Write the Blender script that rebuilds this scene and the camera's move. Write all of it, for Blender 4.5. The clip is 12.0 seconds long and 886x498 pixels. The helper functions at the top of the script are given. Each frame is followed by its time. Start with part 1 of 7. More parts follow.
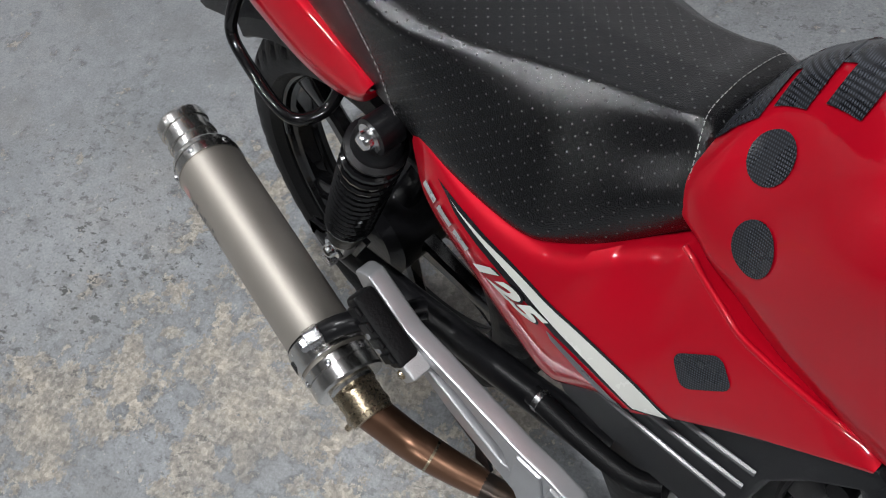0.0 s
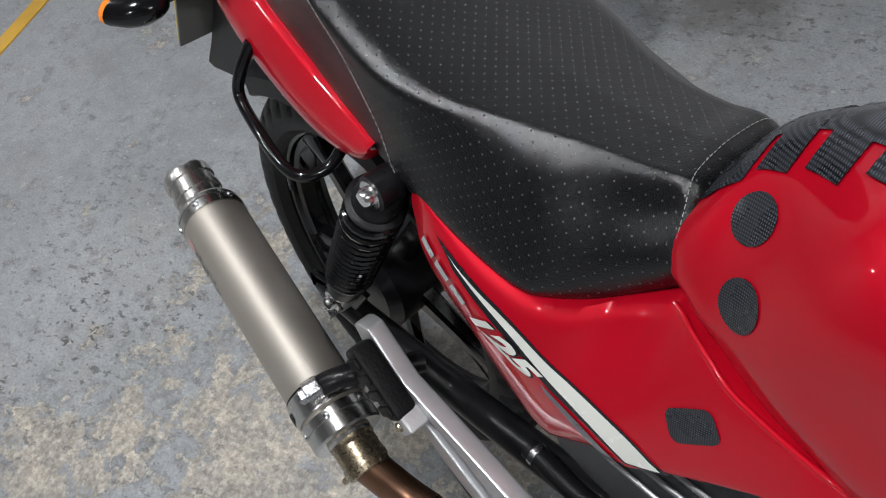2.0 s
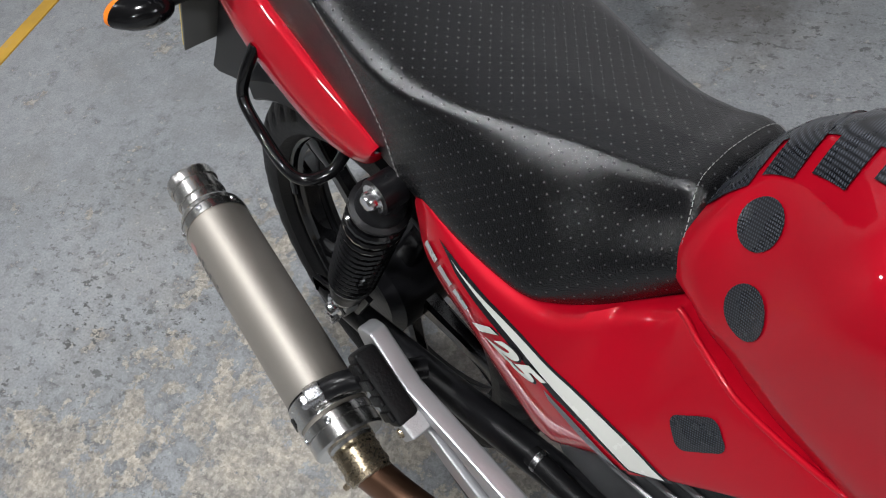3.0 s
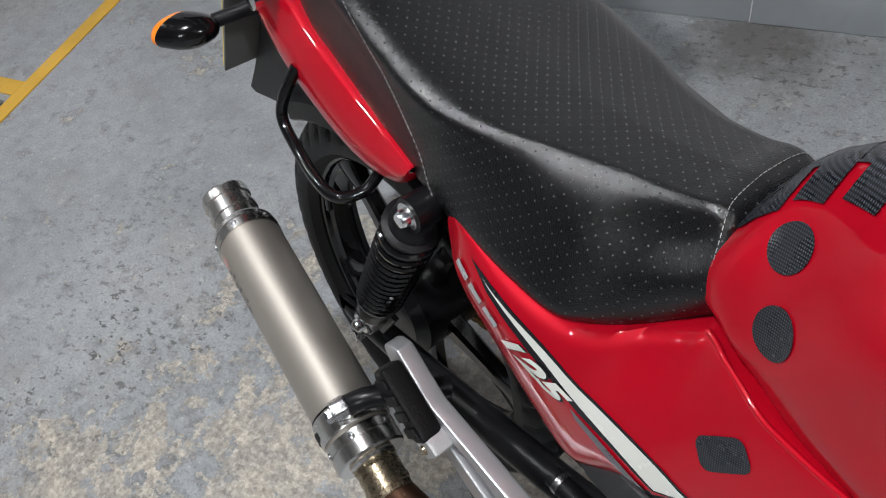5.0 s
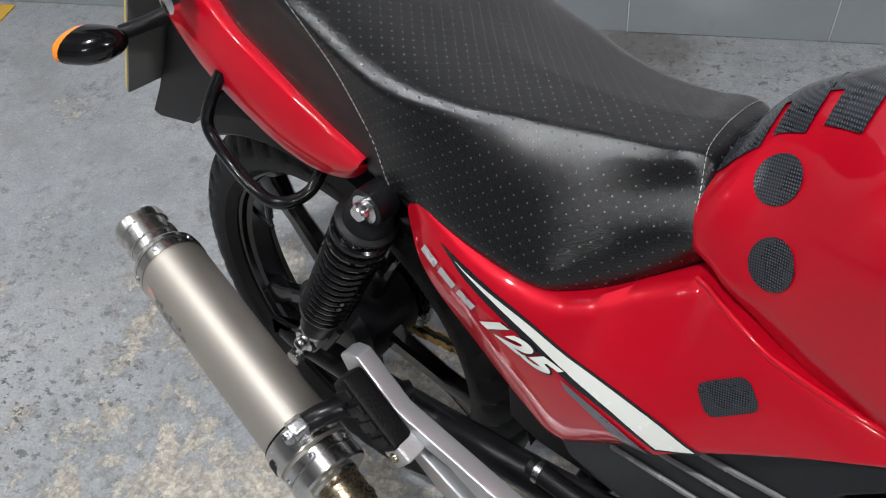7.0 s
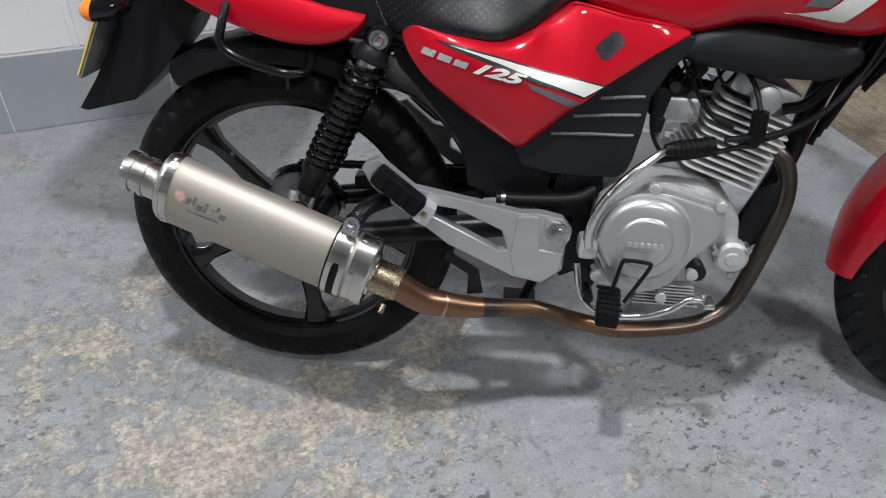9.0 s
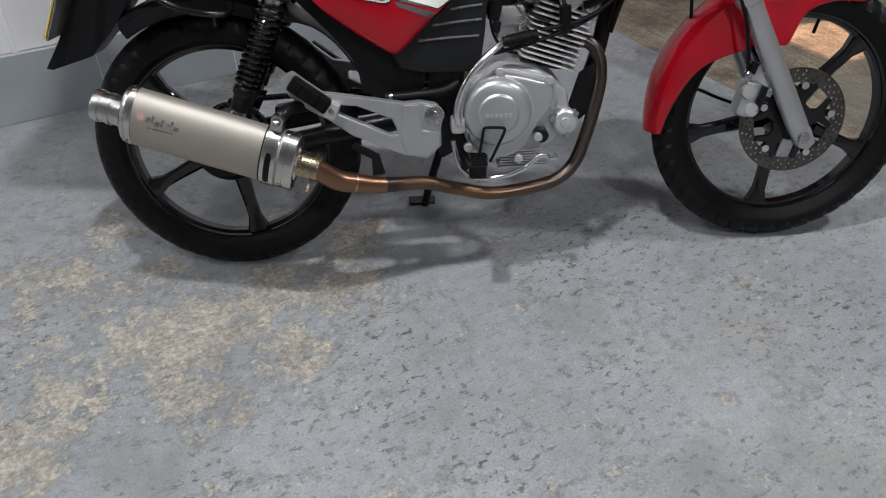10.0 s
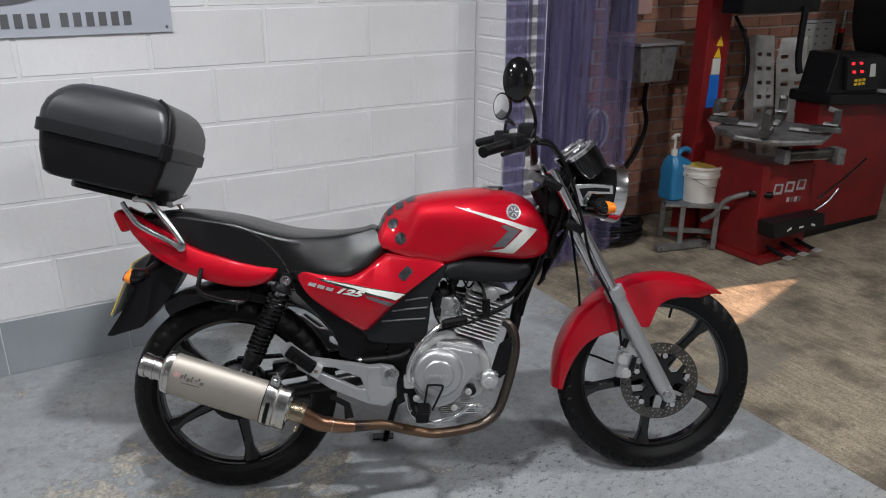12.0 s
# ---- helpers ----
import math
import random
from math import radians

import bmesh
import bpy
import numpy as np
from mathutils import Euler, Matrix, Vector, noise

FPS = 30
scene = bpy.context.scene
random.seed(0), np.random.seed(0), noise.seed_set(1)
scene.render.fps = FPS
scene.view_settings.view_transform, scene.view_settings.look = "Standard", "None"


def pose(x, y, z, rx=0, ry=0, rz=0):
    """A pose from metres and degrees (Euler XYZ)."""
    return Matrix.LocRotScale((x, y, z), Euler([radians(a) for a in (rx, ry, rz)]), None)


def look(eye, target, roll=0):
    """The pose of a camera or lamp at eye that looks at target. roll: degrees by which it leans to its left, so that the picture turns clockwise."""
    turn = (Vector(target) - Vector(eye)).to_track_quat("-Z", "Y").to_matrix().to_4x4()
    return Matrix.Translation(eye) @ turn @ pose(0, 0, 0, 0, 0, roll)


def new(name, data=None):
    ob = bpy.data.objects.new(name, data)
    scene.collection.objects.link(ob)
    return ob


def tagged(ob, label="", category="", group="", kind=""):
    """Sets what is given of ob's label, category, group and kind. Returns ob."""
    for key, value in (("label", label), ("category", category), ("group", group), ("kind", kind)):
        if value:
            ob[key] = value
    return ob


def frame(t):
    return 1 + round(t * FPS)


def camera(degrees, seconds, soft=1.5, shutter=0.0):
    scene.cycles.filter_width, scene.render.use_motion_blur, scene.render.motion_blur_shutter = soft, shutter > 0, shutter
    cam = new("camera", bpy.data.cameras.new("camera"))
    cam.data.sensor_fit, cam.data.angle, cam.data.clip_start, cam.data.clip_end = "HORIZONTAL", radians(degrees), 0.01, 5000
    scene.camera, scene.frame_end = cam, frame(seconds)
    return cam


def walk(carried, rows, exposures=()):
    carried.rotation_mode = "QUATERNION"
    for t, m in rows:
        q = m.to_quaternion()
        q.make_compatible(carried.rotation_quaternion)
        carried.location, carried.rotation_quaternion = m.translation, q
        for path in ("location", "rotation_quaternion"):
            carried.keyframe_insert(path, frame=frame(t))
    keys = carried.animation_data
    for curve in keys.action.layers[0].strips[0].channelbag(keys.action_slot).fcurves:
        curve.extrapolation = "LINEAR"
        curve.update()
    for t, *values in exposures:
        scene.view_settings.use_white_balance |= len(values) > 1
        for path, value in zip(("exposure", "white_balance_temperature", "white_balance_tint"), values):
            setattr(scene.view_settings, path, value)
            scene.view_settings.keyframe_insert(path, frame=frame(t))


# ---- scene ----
cam = camera(59.9, 12.0, soft=1.1)
PATH = [
    (0, (-0.291, -1.516, 1.2), (-0.953, -0.717, -0.51), -21.4),
    (0.5, (-0.285, -1.516, 1.209), (-0.964, -0.658, -0.466), -20.9),
    (1, (-0.283, -1.516, 1.211), (-0.965, -0.639, -0.452), -19.9),
    (1.5, (-0.287, -1.517, 1.209), (-0.975, -0.62, -0.441), -19.5),
    (2, (-0.283, -1.52, 1.215), (-0.977, -0.61, -0.426), -19.1),
    (2.5, (-0.284, -1.52, 1.212), (-0.983, -0.601, -0.422), -18.8),
    (3, (-0.284, -1.52, 1.211), (-0.989, -0.599, -0.418), -18.8),
    (5, (-0.287, -1.541, 1.22), (-1.05, -0.575, -0.356), -17.6),
    (5.5, (-0.29, -1.542, 1.219), (-1.068, -0.577, -0.35), -17.4),
    (6, (-0.287, -1.539, 1.218), (-1.078, -0.575, -0.345), -17.5),
    (6.5, (-0.306, -1.533, 1.214), (-1.084, -0.544, -0.34), -18.2),
    (7, (-0.354, -1.592, 1.187), (-0.849, -0.442, -0.373), -11.4),
    (7.5, (-0.402, -1.802, 1.163), (-0.641, -0.535, -0.366), -3.2),
    (7.7, (-0.455, -1.871, 1.171), (-0.613, -0.601, -0.366), -1.6),
    (9.3, (-0.995, -2.303, 1.155), (-0.289, -0.876, -0.056), -1.4),
    (9.5, (-1.043, -2.372, 1.162), (-0.286, -0.966, -0.043), -3.1),
    (10, (-1.041, -2.68, 1.165), (-0.297, -1.27, -0.042), -1.9),
    (10.5, (-1.146, -2.886, 1.263), (-0.343, -1.383, 0.216), -1.4),
    (11, (-1.249, -3.012, 1.458), (-0.336, -1.41, 0.683), -0.8),
    (11.5, (-1.242, -3.09, 1.519), (-0.308, -1.474, 0.8), -0.2),
    (12, (-1.214, -3.13, 1.529), (-0.273, -1.512, 0.823), 0.2),
]
walk(cam, [(t, look(eye, target, roll)) for t, eye, target, roll in PATH], [(0.0, -0.08), (3.0, 0.04), (6.5, 0.12), (7.5, 0.34), (9.5, 0.14), (10.5, -0.15), (12.0, 0.05)])

# ---- world, lamps, exposure ----
world = bpy.data.worlds.new("world")
scene.world = world
world.use_nodes = True
sky = world.node_tree.nodes.new("ShaderNodeTexSky")
sky.sky_type, sky.sun_disc = "NISHITA", False
SUN_ELEV, SUN_AZ = 38.0, 108.0
sky.sun_elevation, sky.sun_rotation = radians(SUN_ELEV), radians(SUN_AZ)
world.node_tree.links.new(sky.outputs[0], world.node_tree.nodes["Background"].inputs[0])
world.node_tree.nodes["Background"].inputs[1].default_value = 0.08
# towards the sun, as the sky names it
SUN_DIR = Vector((math.sin(radians(SUN_AZ)) * math.cos(radians(SUN_ELEV)), math.cos(radians(SUN_AZ)) * math.cos(radians(SUN_ELEV)), math.sin(radians(SUN_ELEV))))
sun = new("sun", bpy.data.lights.new("sun", "SUN"))
sun.data.energy, sun.data.angle, sun.data.color = 11.0, radians(0.5), (1.0, 0.62, 0.42)
sun.matrix_world = look(Vector((0, 0, 0)) + SUN_DIR * 20, (0, 0, 0))

CEILING = 3.0
# unseen lamps: some follow cast shadows; the third and fifth are added fill
LAMPS_AND_FILLS = [(-0.92, -1.65, 0.12, 47), (-2.35, -1.35, 0.17, 20), (-0.5, -4.4, 0.17, 50), (1.7, -2.6, 0.17, 47), (-4.2, -2.0, 0.17, 12)]
for bx_, by_, length, watts in LAMPS_AND_FILLS:
    lamp = new("lamp_and_fill_light", bpy.data.lights.new("lamp_and_fill_light", "AREA"))
    lamp.data.shape, lamp.data.size, lamp.data.size_y = "RECTANGLE", length, 0.11
    lamp.data.energy, lamp.data.color = watts, (0.965, 0.98, 1.0)
    lamp.matrix_world = look((bx_, by_, CEILING - 0.105), (bx_, by_, 0))
scene.view_settings.exposure = 0.0

# ---- materials ----
def material(name, color, rough=0.5, metal=0.0, vary=0.12, scale=8.0, bump=0.0, bump_scale=60.0, coat=0.0, second=None, second_at=0.6, rough_vary=0.1, random_vary=0.0, spec=0.5):
    """A surface with broad stains, fine grain and relief in object space."""
    m = bpy.data.materials.new(name)
    m.use_nodes = True
    n, l = m.node_tree.nodes, m.node_tree.links
    b = n["Principled BSDF"]
    tc = n.new("ShaderNodeTexCoord")
    big, fine = n.new("ShaderNodeTexNoise"), n.new("ShaderNodeTexNoise")
    big.inputs["Scale"].default_value, big.inputs["Detail"].default_value = scale, 6
    fine.inputs["Scale"].default_value, fine.inputs["Detail"].default_value = bump_scale, 3
    l.new(tc.outputs["Object"], big.inputs["Vector"])
    l.new(tc.outputs["Object"], fine.inputs["Vector"])
    ramp = n.new("ShaderNodeMapRange")
    ramp.inputs["From Min"].default_value, ramp.inputs["From Max"].default_value = 0.3, 0.7
    ramp.inputs["To Min"].default_value, ramp.inputs["To Max"].default_value = 1 - vary, 1 + vary
    l.new(big.outputs["Fac"], ramp.inputs["Value"])
    mul = n.new("ShaderNodeMix")
    mul.data_type, mul.blend_type = "RGBA", "MULTIPLY"
    mul.inputs["Factor"].default_value = 1.0
    mul.inputs[6].default_value = (*color, 1)
    l.new(ramp.outputs[0], mul.inputs[7])
    out = mul.outputs[2]
    if second:
        mix = n.new("ShaderNodeMix")
        mix.data_type = "RGBA"
        mix.inputs[7].default_value = (*second, 1)
        sel = n.new("ShaderNodeMapRange")
        sel.inputs["From Min"].default_value, sel.inputs["From Max"].default_value = second_at, second_at + 0.12
        l.new(big.outputs["Fac"], sel.inputs["Value"])
        l.new(sel.outputs[0], mix.inputs["Factor"])
        l.new(out, mix.inputs[6])
        out = mix.outputs[2]
    if random_vary:
        info = n.new("ShaderNodeObjectInfo")
        rr = n.new("ShaderNodeMapRange")
        rr.inputs["To Min"].default_value, rr.inputs["To Max"].default_value = 1 - random_vary, 1 + random_vary
        l.new(info.outputs["Random"], rr.inputs["Value"])
        m2 = n.new("ShaderNodeMix")
        m2.data_type, m2.blend_type = "RGBA", "MULTIPLY"
        m2.inputs["Factor"].default_value = 1.0
        l.new(out, m2.inputs[6])
        l.new(rr.outputs[0], m2.inputs[7])
        out = m2.outputs[2]
    l.new(out, b.inputs["Base Color"])
    r2 = n.new("ShaderNodeMapRange")
    r2.inputs["To Min"].default_value, r2.inputs["To Max"].default_value = max(0.02, rough - rough_vary), min(1, rough + rough_vary)
    l.new(fine.outputs["Fac"], r2.inputs["Value"])
    l.new(r2.outputs[0], b.inputs["Roughness"])
    b.inputs["Metallic"].default_value = metal
    b.inputs["Specular IOR Level"].default_value = spec
    b.inputs["Coat Weight"].default_value = coat
    b.inputs["Coat Roughness"].default_value = 0.04
    if bump:
        bp = n.new("ShaderNodeBump")
        bp.inputs["Strength"].default_value, bp.inputs["Distance"].default_value = bump, 0.002
        l.new(fine.outputs["Fac"], bp.inputs["Height"])
        l.new(bp.outputs[0], b.inputs["Normal"])
    return m


def carbon():
    """Printed carbon weave: a fine grid of pale threads on near black."""
    m = material("carbon_film", (0.02, 0.022, 0.026), 0.28)
    n, l = m.node_tree.nodes, m.node_tree.links
    b = n["Principled BSDF"]
    tc, mp = n.new("ShaderNodeTexCoord"), n.new("ShaderNodeMapping")
    mp.inputs["Rotation"].default_value = (0, radians(20), 0)
    l.new(tc.outputs["Object"], mp.inputs[0])
    wave = []
    for axis in ("X", "Z"):
        w = n.new("ShaderNodeTexWave")
        w.bands_direction = axis
        w.inputs["Scale"].default_value = 175
        l.new(mp.outputs[0], w.inputs["Vector"])
        wave.append(w.outputs["Fac"])
    mx = n.new("ShaderNodeMath")
    mx.operation = "MULTIPLY"
    for i in (0, 1):
        l.new(wave[i], mx.inputs[i])
    mix = n.new("ShaderNodeMix")
    mix.data_type = "RGBA"
    mix.inputs[6].default_value, mix.inputs[7].default_value = (0.005, 0.0055, 0.007, 1), (0.075, 0.082, 0.098, 1)
    l.new(mx.outputs[0], mix.inputs["Factor"])
    l.new(mix.outputs[2], b.inputs["Base Color"])
    return m


RED = material("red_paint", (0.43, 0.0018, 0.013), 0.46, 0.25, 0.04, 3, 0.0, 900, coat=0.85, rough_vary=0.04, spec=0.08)
RED_MACHINE = material("red_machine_paint", (0.19, 0.008, 0.010), 0.42, 0.0, 0.25, 5, 0.15, 80, second=(0.09, 0.02, 0.02), second_at=0.68)
BLACK_GLOSS = material("black_gloss", (0.004, 0.004, 0.0045), 0.12, 0.0, 0.2, 12, 0.03, 200, rough_vary=0.05, spec=0.5)
BLACK_RIM = material("black_rim_enamel", (0.004, 0.004, 0.0045), 0.09, 0.0, 0.2, 12, 0.02, 200, rough_vary=0.04, spec=0.55)
BLACK_PLASTIC = material("black_plastic", (0.007, 0.007, 0.008), 0.36, 0.0, 0.2, 6, 0.2, 900, spec=0.22)
GREY_PLASTIC = material("grey_plastic", (0.009, 0.0095, 0.011), 0.40, 0.0, 0.2, 6, 0.25, 900, spec=0.26)
BLACK_METAL = material("black_metal", (0.006, 0.006, 0.007), 0.32, 0.0, 0.3, 14, 0.2, 150, spec=0.25)
# pale plastic paints the highlight along the airbox cover's ribs
RIB_HIGHLIGHT = material("rib_highlight", (0.11, 0.11, 0.115), 0.25)
DISC_STEEL = material("brake_disc_steel", (0.12, 0.115, 0.108), 0.34, 1.0, 0.2, 40, 0.1, 300)
RUBBER = material("rubber", (0.005, 0.005, 0.0055), 0.44, 0.0, 0.35, 9, 0.25, 300, spec=0.16)
SILVER = material("silver_paint", (0.47, 0.475, 0.49), 0.36, 0.72, 0.05, 14, 0.05, 400)
ALLOY = material("cast_alloy", (0.52, 0.52, 0.525), 0.38, 0.6, 0.14, 18, 0.25, 500, second=(0.30, 0.29, 0.28), second_at=0.66)
CHROME = material("chrome", (0.74, 0.74, 0.75), 0.16, 1.0, 0.06, 20, 0.0, 200, rough_vary=0.08)
POLISHED = material("polished_steel", (0.60, 0.59, 0.57), 0.25, 1.0, 0.08, 20, 0.0, 200, rough_vary=0.05)
STEEL = material("steel", (0.45, 0.45, 0.46), 0.26, 1.0, 0.15, 30, 0.1, 300, second=(0.28, 0.26, 0.24), second_at=0.68)
FIN_ALLOY = material("bright_fin_alloy", (0.78, 0.78, 0.77), 0.33, 0.45, 0.12, 18, 0.2, 500, second=(0.50, 0.49, 0.47), second_at=0.68)
TITAN = material("brushed_titanium", (0.43, 0.398, 0.355), 0.58, 0.86, 0.05, 5, 0.06, 700)
COPPER = material("heat_tinted_pipe", (0.25, 0.137, 0.088), 0.33, 0.95, 0.15, 4, 0.04, 200, second=(0.17, 0.098, 0.066), second_at=0.60)
HEADER = material("header_steel", (0.205, 0.118, 0.070), 0.34, 0.9, 0.4, 5, 0.15, 200, second=(0.065, 0.052, 0.045), second_at=0.46)


def heat_tint(m, x0, x1, cold):
    """The tint of the heated steel fades along the pipe."""
    n, l = m.node_tree.nodes, m.node_tree.links
    b = n["Principled BSDF"]
    tc, sep, mr, mix = n.new("ShaderNodeTexCoord"), n.new("ShaderNodeSeparateXYZ"), n.new("ShaderNodeMapRange"), n.new("ShaderNodeMix")
    mix.data_type = "RGBA"
    l.new(tc.outputs["Object"], sep.inputs[0])
    l.new(sep.outputs["X"], mr.inputs["Value"])
    mr.inputs["From Min"].default_value, mr.inputs["From Max"].default_value = x0, x1
    l.new(mr.outputs[0], mix.inputs["Factor"])
    l.new(b.inputs["Base Color"].links[0].from_socket, mix.inputs[6])
    mix.inputs[7].default_value = (*cold, 1)
    l.new(mix.outputs[2], b.inputs["Base Color"])


heat_tint(HEADER, 0.55, 0.80, (0.085, 0.072, 0.064))
CASE_PLASTIC = material("case_plastic", (0.020, 0.0205, 0.024), 0.34, 0.0, 0.2, 6, 0.1, 500)
BRASS = material("heat_tinted_joint", (0.43, 0.355, 0.25), 0.28, 1.0, 0.15, 8, 0.05, 300, second=(0.34, 0.25, 0.17), second_at=0.60)
CARBON = carbon()
RAMP_STEEL = material("galvanised_ramp_steel", (0.52, 0.51, 0.49), 0.5, 0.25, 0.25, 12, 0.2, 120, second=(0.30, 0.28, 0.25), second_at=0.62)
BOARD_PAINT = material("pale_board_paint", (0.56, 0.56, 0.55), 0.5, 0.0, 0.12, 9)
PLATE_BACK = material("grey_plate_back", (0.14, 0.14, 0.135), 0.45, 0.0, 0.15, 8)
GOLD_LINK = material("gold_chain_plate", (0.42, 0.27, 0.09), 0.35, 0.9, 0.3, 30, second=(0.10, 0.08, 0.05), second_at=0.58)
DECAL_WHITE = material("decal_white", (0.58, 0.58, 0.545), 0.25, 0.0, 0.04, 8)
DECAL_GREY = material("decal_grey", (0.10, 0.10, 0.11), 0.3, 0.0, 0.1, 8)
DECAL_BLACK = material("decal_black", (0.012, 0.012, 0.014), 0.25)
DECAL_SILVER = material("decal_silver", (0.48, 0.48, 0.49), 0.3, 0.4, 0.05, 8)
MARK_GREY = material("worn_print", (0.16, 0.15, 0.14), 0.4, 0.3, 0.35, 60, second=(0.36, 0.33, 0.30), second_at=0.52)
AMBER = material("amber_lens", (0.85, 0.22, 0.02), 0.12, 0.0, 0.05, 20)
RED_LENS = material("red_lens", (0.42, 0.008, 0.012), 0.1, 0.0, 0.05, 20)
YELLOW = material("yellow_plate", (0.62, 0.45, 0.08), 0.4, 0.0, 0.1, 6)
THREAD = material("white_thread", (0.34, 0.34, 0.33), 0.8)
WHITE_WALL = material("white_block_paint", (0.70, 0.695, 0.71), 0.6, 0.0, 0.08, 2.2, 0.6, 45, second=(0.57, 0.56, 0.565), second_at=0.62, random_vary=0.035)
BAND_GREY = material("grey_wall_paint", (0.30, 0.325, 0.345), 0.5, 0.0, 0.10, 3, 0.5, 45, second=(0.22, 0.24, 0.25), second_at=0.62)
MORTAR = material("painted_mortar", (0.70, 0.695, 0.71), 0.7, 0.0, 0.06, 6, 0.5, 60)
BRICK = material("orange_brick", (0.33, 0.155, 0.105), 0.85, 0.0, 0.25, 14, 0.8, 70, second=(0.16, 0.085, 0.065), second_at=0.58, random_vary=0.25)
BRICK_MORTAR = material("brick_mortar", (0.42, 0.37, 0.32), 0.9, 0.0, 0.15, 10, 0.6, 90)
# unseen ceiling and walls, their tone set for fill and reflections
CEIL_MAT = material("unseen_ceiling_sheet", (0.28, 0.28, 0.285), 0.8, 0.0, 0.1, 2)
SHELL = material("unseen_shell_wall", (0.44, 0.44, 0.445), 0.8, 0.0, 0.15, 2, 0.4, 40)
YELLOW_LINE = material("yellow_floor_paint", (0.62, 0.36, 0.045), 0.5, 0.0, 0.12, 9, 0.3, 60, second=(0.42, 0.36, 0.26), second_at=0.66)
BLUE_PLASTIC = material("blue_plastic", (0.02, 0.16, 0.33), 0.35, 0.0, 0.1, 8)
WHITE_PLASTIC = material("white_plastic", (0.62, 0.60, 0.56), 0.4, 0.0, 0.12, 9, second=(0.4, 0.37, 0.3), second_at=0.66)
YELLOW_PLASTIC = material("yellow_grease", (0.62, 0.46, 0.08), 0.5, 0.0, 0.2, 12)
GREY_METAL = material("worn_grey_metal", (0.23, 0.23, 0.23), 0.45, 0.6, 0.3, 14, 0.3, 120, second=(0.12, 0.11, 0.10), second_at=0.58)
CAST_DARK = material("oily_cast_iron", (0.075, 0.073, 0.070), 0.42, 0.6, 0.35, 16, 0.3, 120, second=(0.16, 0.155, 0.15), second_at=0.60)
SIGN_GREY = material("sign_panel", (0.42, 0.44, 0.50), 0.35, 0.0, 0.03, 3)
SIGN_INK = material("sign_ink", (0.10, 0.10, 0.11), 0.5)
BLUE_STICKER = material("blue_sticker", (0.01, 0.13, 0.52), 0.4)
YELLOW_STICKER = material("yellow_sticker", (0.72, 0.45, 0.02), 0.4)
PINK_STICKER = material("pink_sticker", (0.48, 0.29, 0.27), 0.5)


def glowing(name, color, strength):
    m = bpy.data.materials.new(name)
    m.use_nodes = True
    b = m.node_tree.nodes["Principled BSDF"]
    b.inputs["Base Color"].default_value = (*color, 1)
    b.inputs["Emission Color"].default_value = (*color, 1)
    b.inputs["Emission Strength"].default_value = strength
    return m


TUBE_GLOW = glowing("unseen_lamp_diffuser", (1.0, 0.97, 0.93), 6.0)
LED_RED = glowing("red_digits", (1.0, 0.02, 0.03), 1.6)


def glass(name, color=(1, 1, 1), rough=0.02):
    m = bpy.data.materials.new(name)
    m.use_nodes = True
    b = m.node_tree.nodes["Principled BSDF"]
    b.inputs["Base Color"].default_value = (*color, 1)
    b.inputs["Transmission Weight"].default_value = 1.0
    b.inputs["Roughness"].default_value = rough
    b.inputs["IOR"].default_value = 1.45
    return m


CLEAR = glass("clear_lens")
MIRROR = material("mirror_glass", (0.85, 0.85, 0.86), 0.03, 1.0, 0.02, 4, rough_vary=0.01)


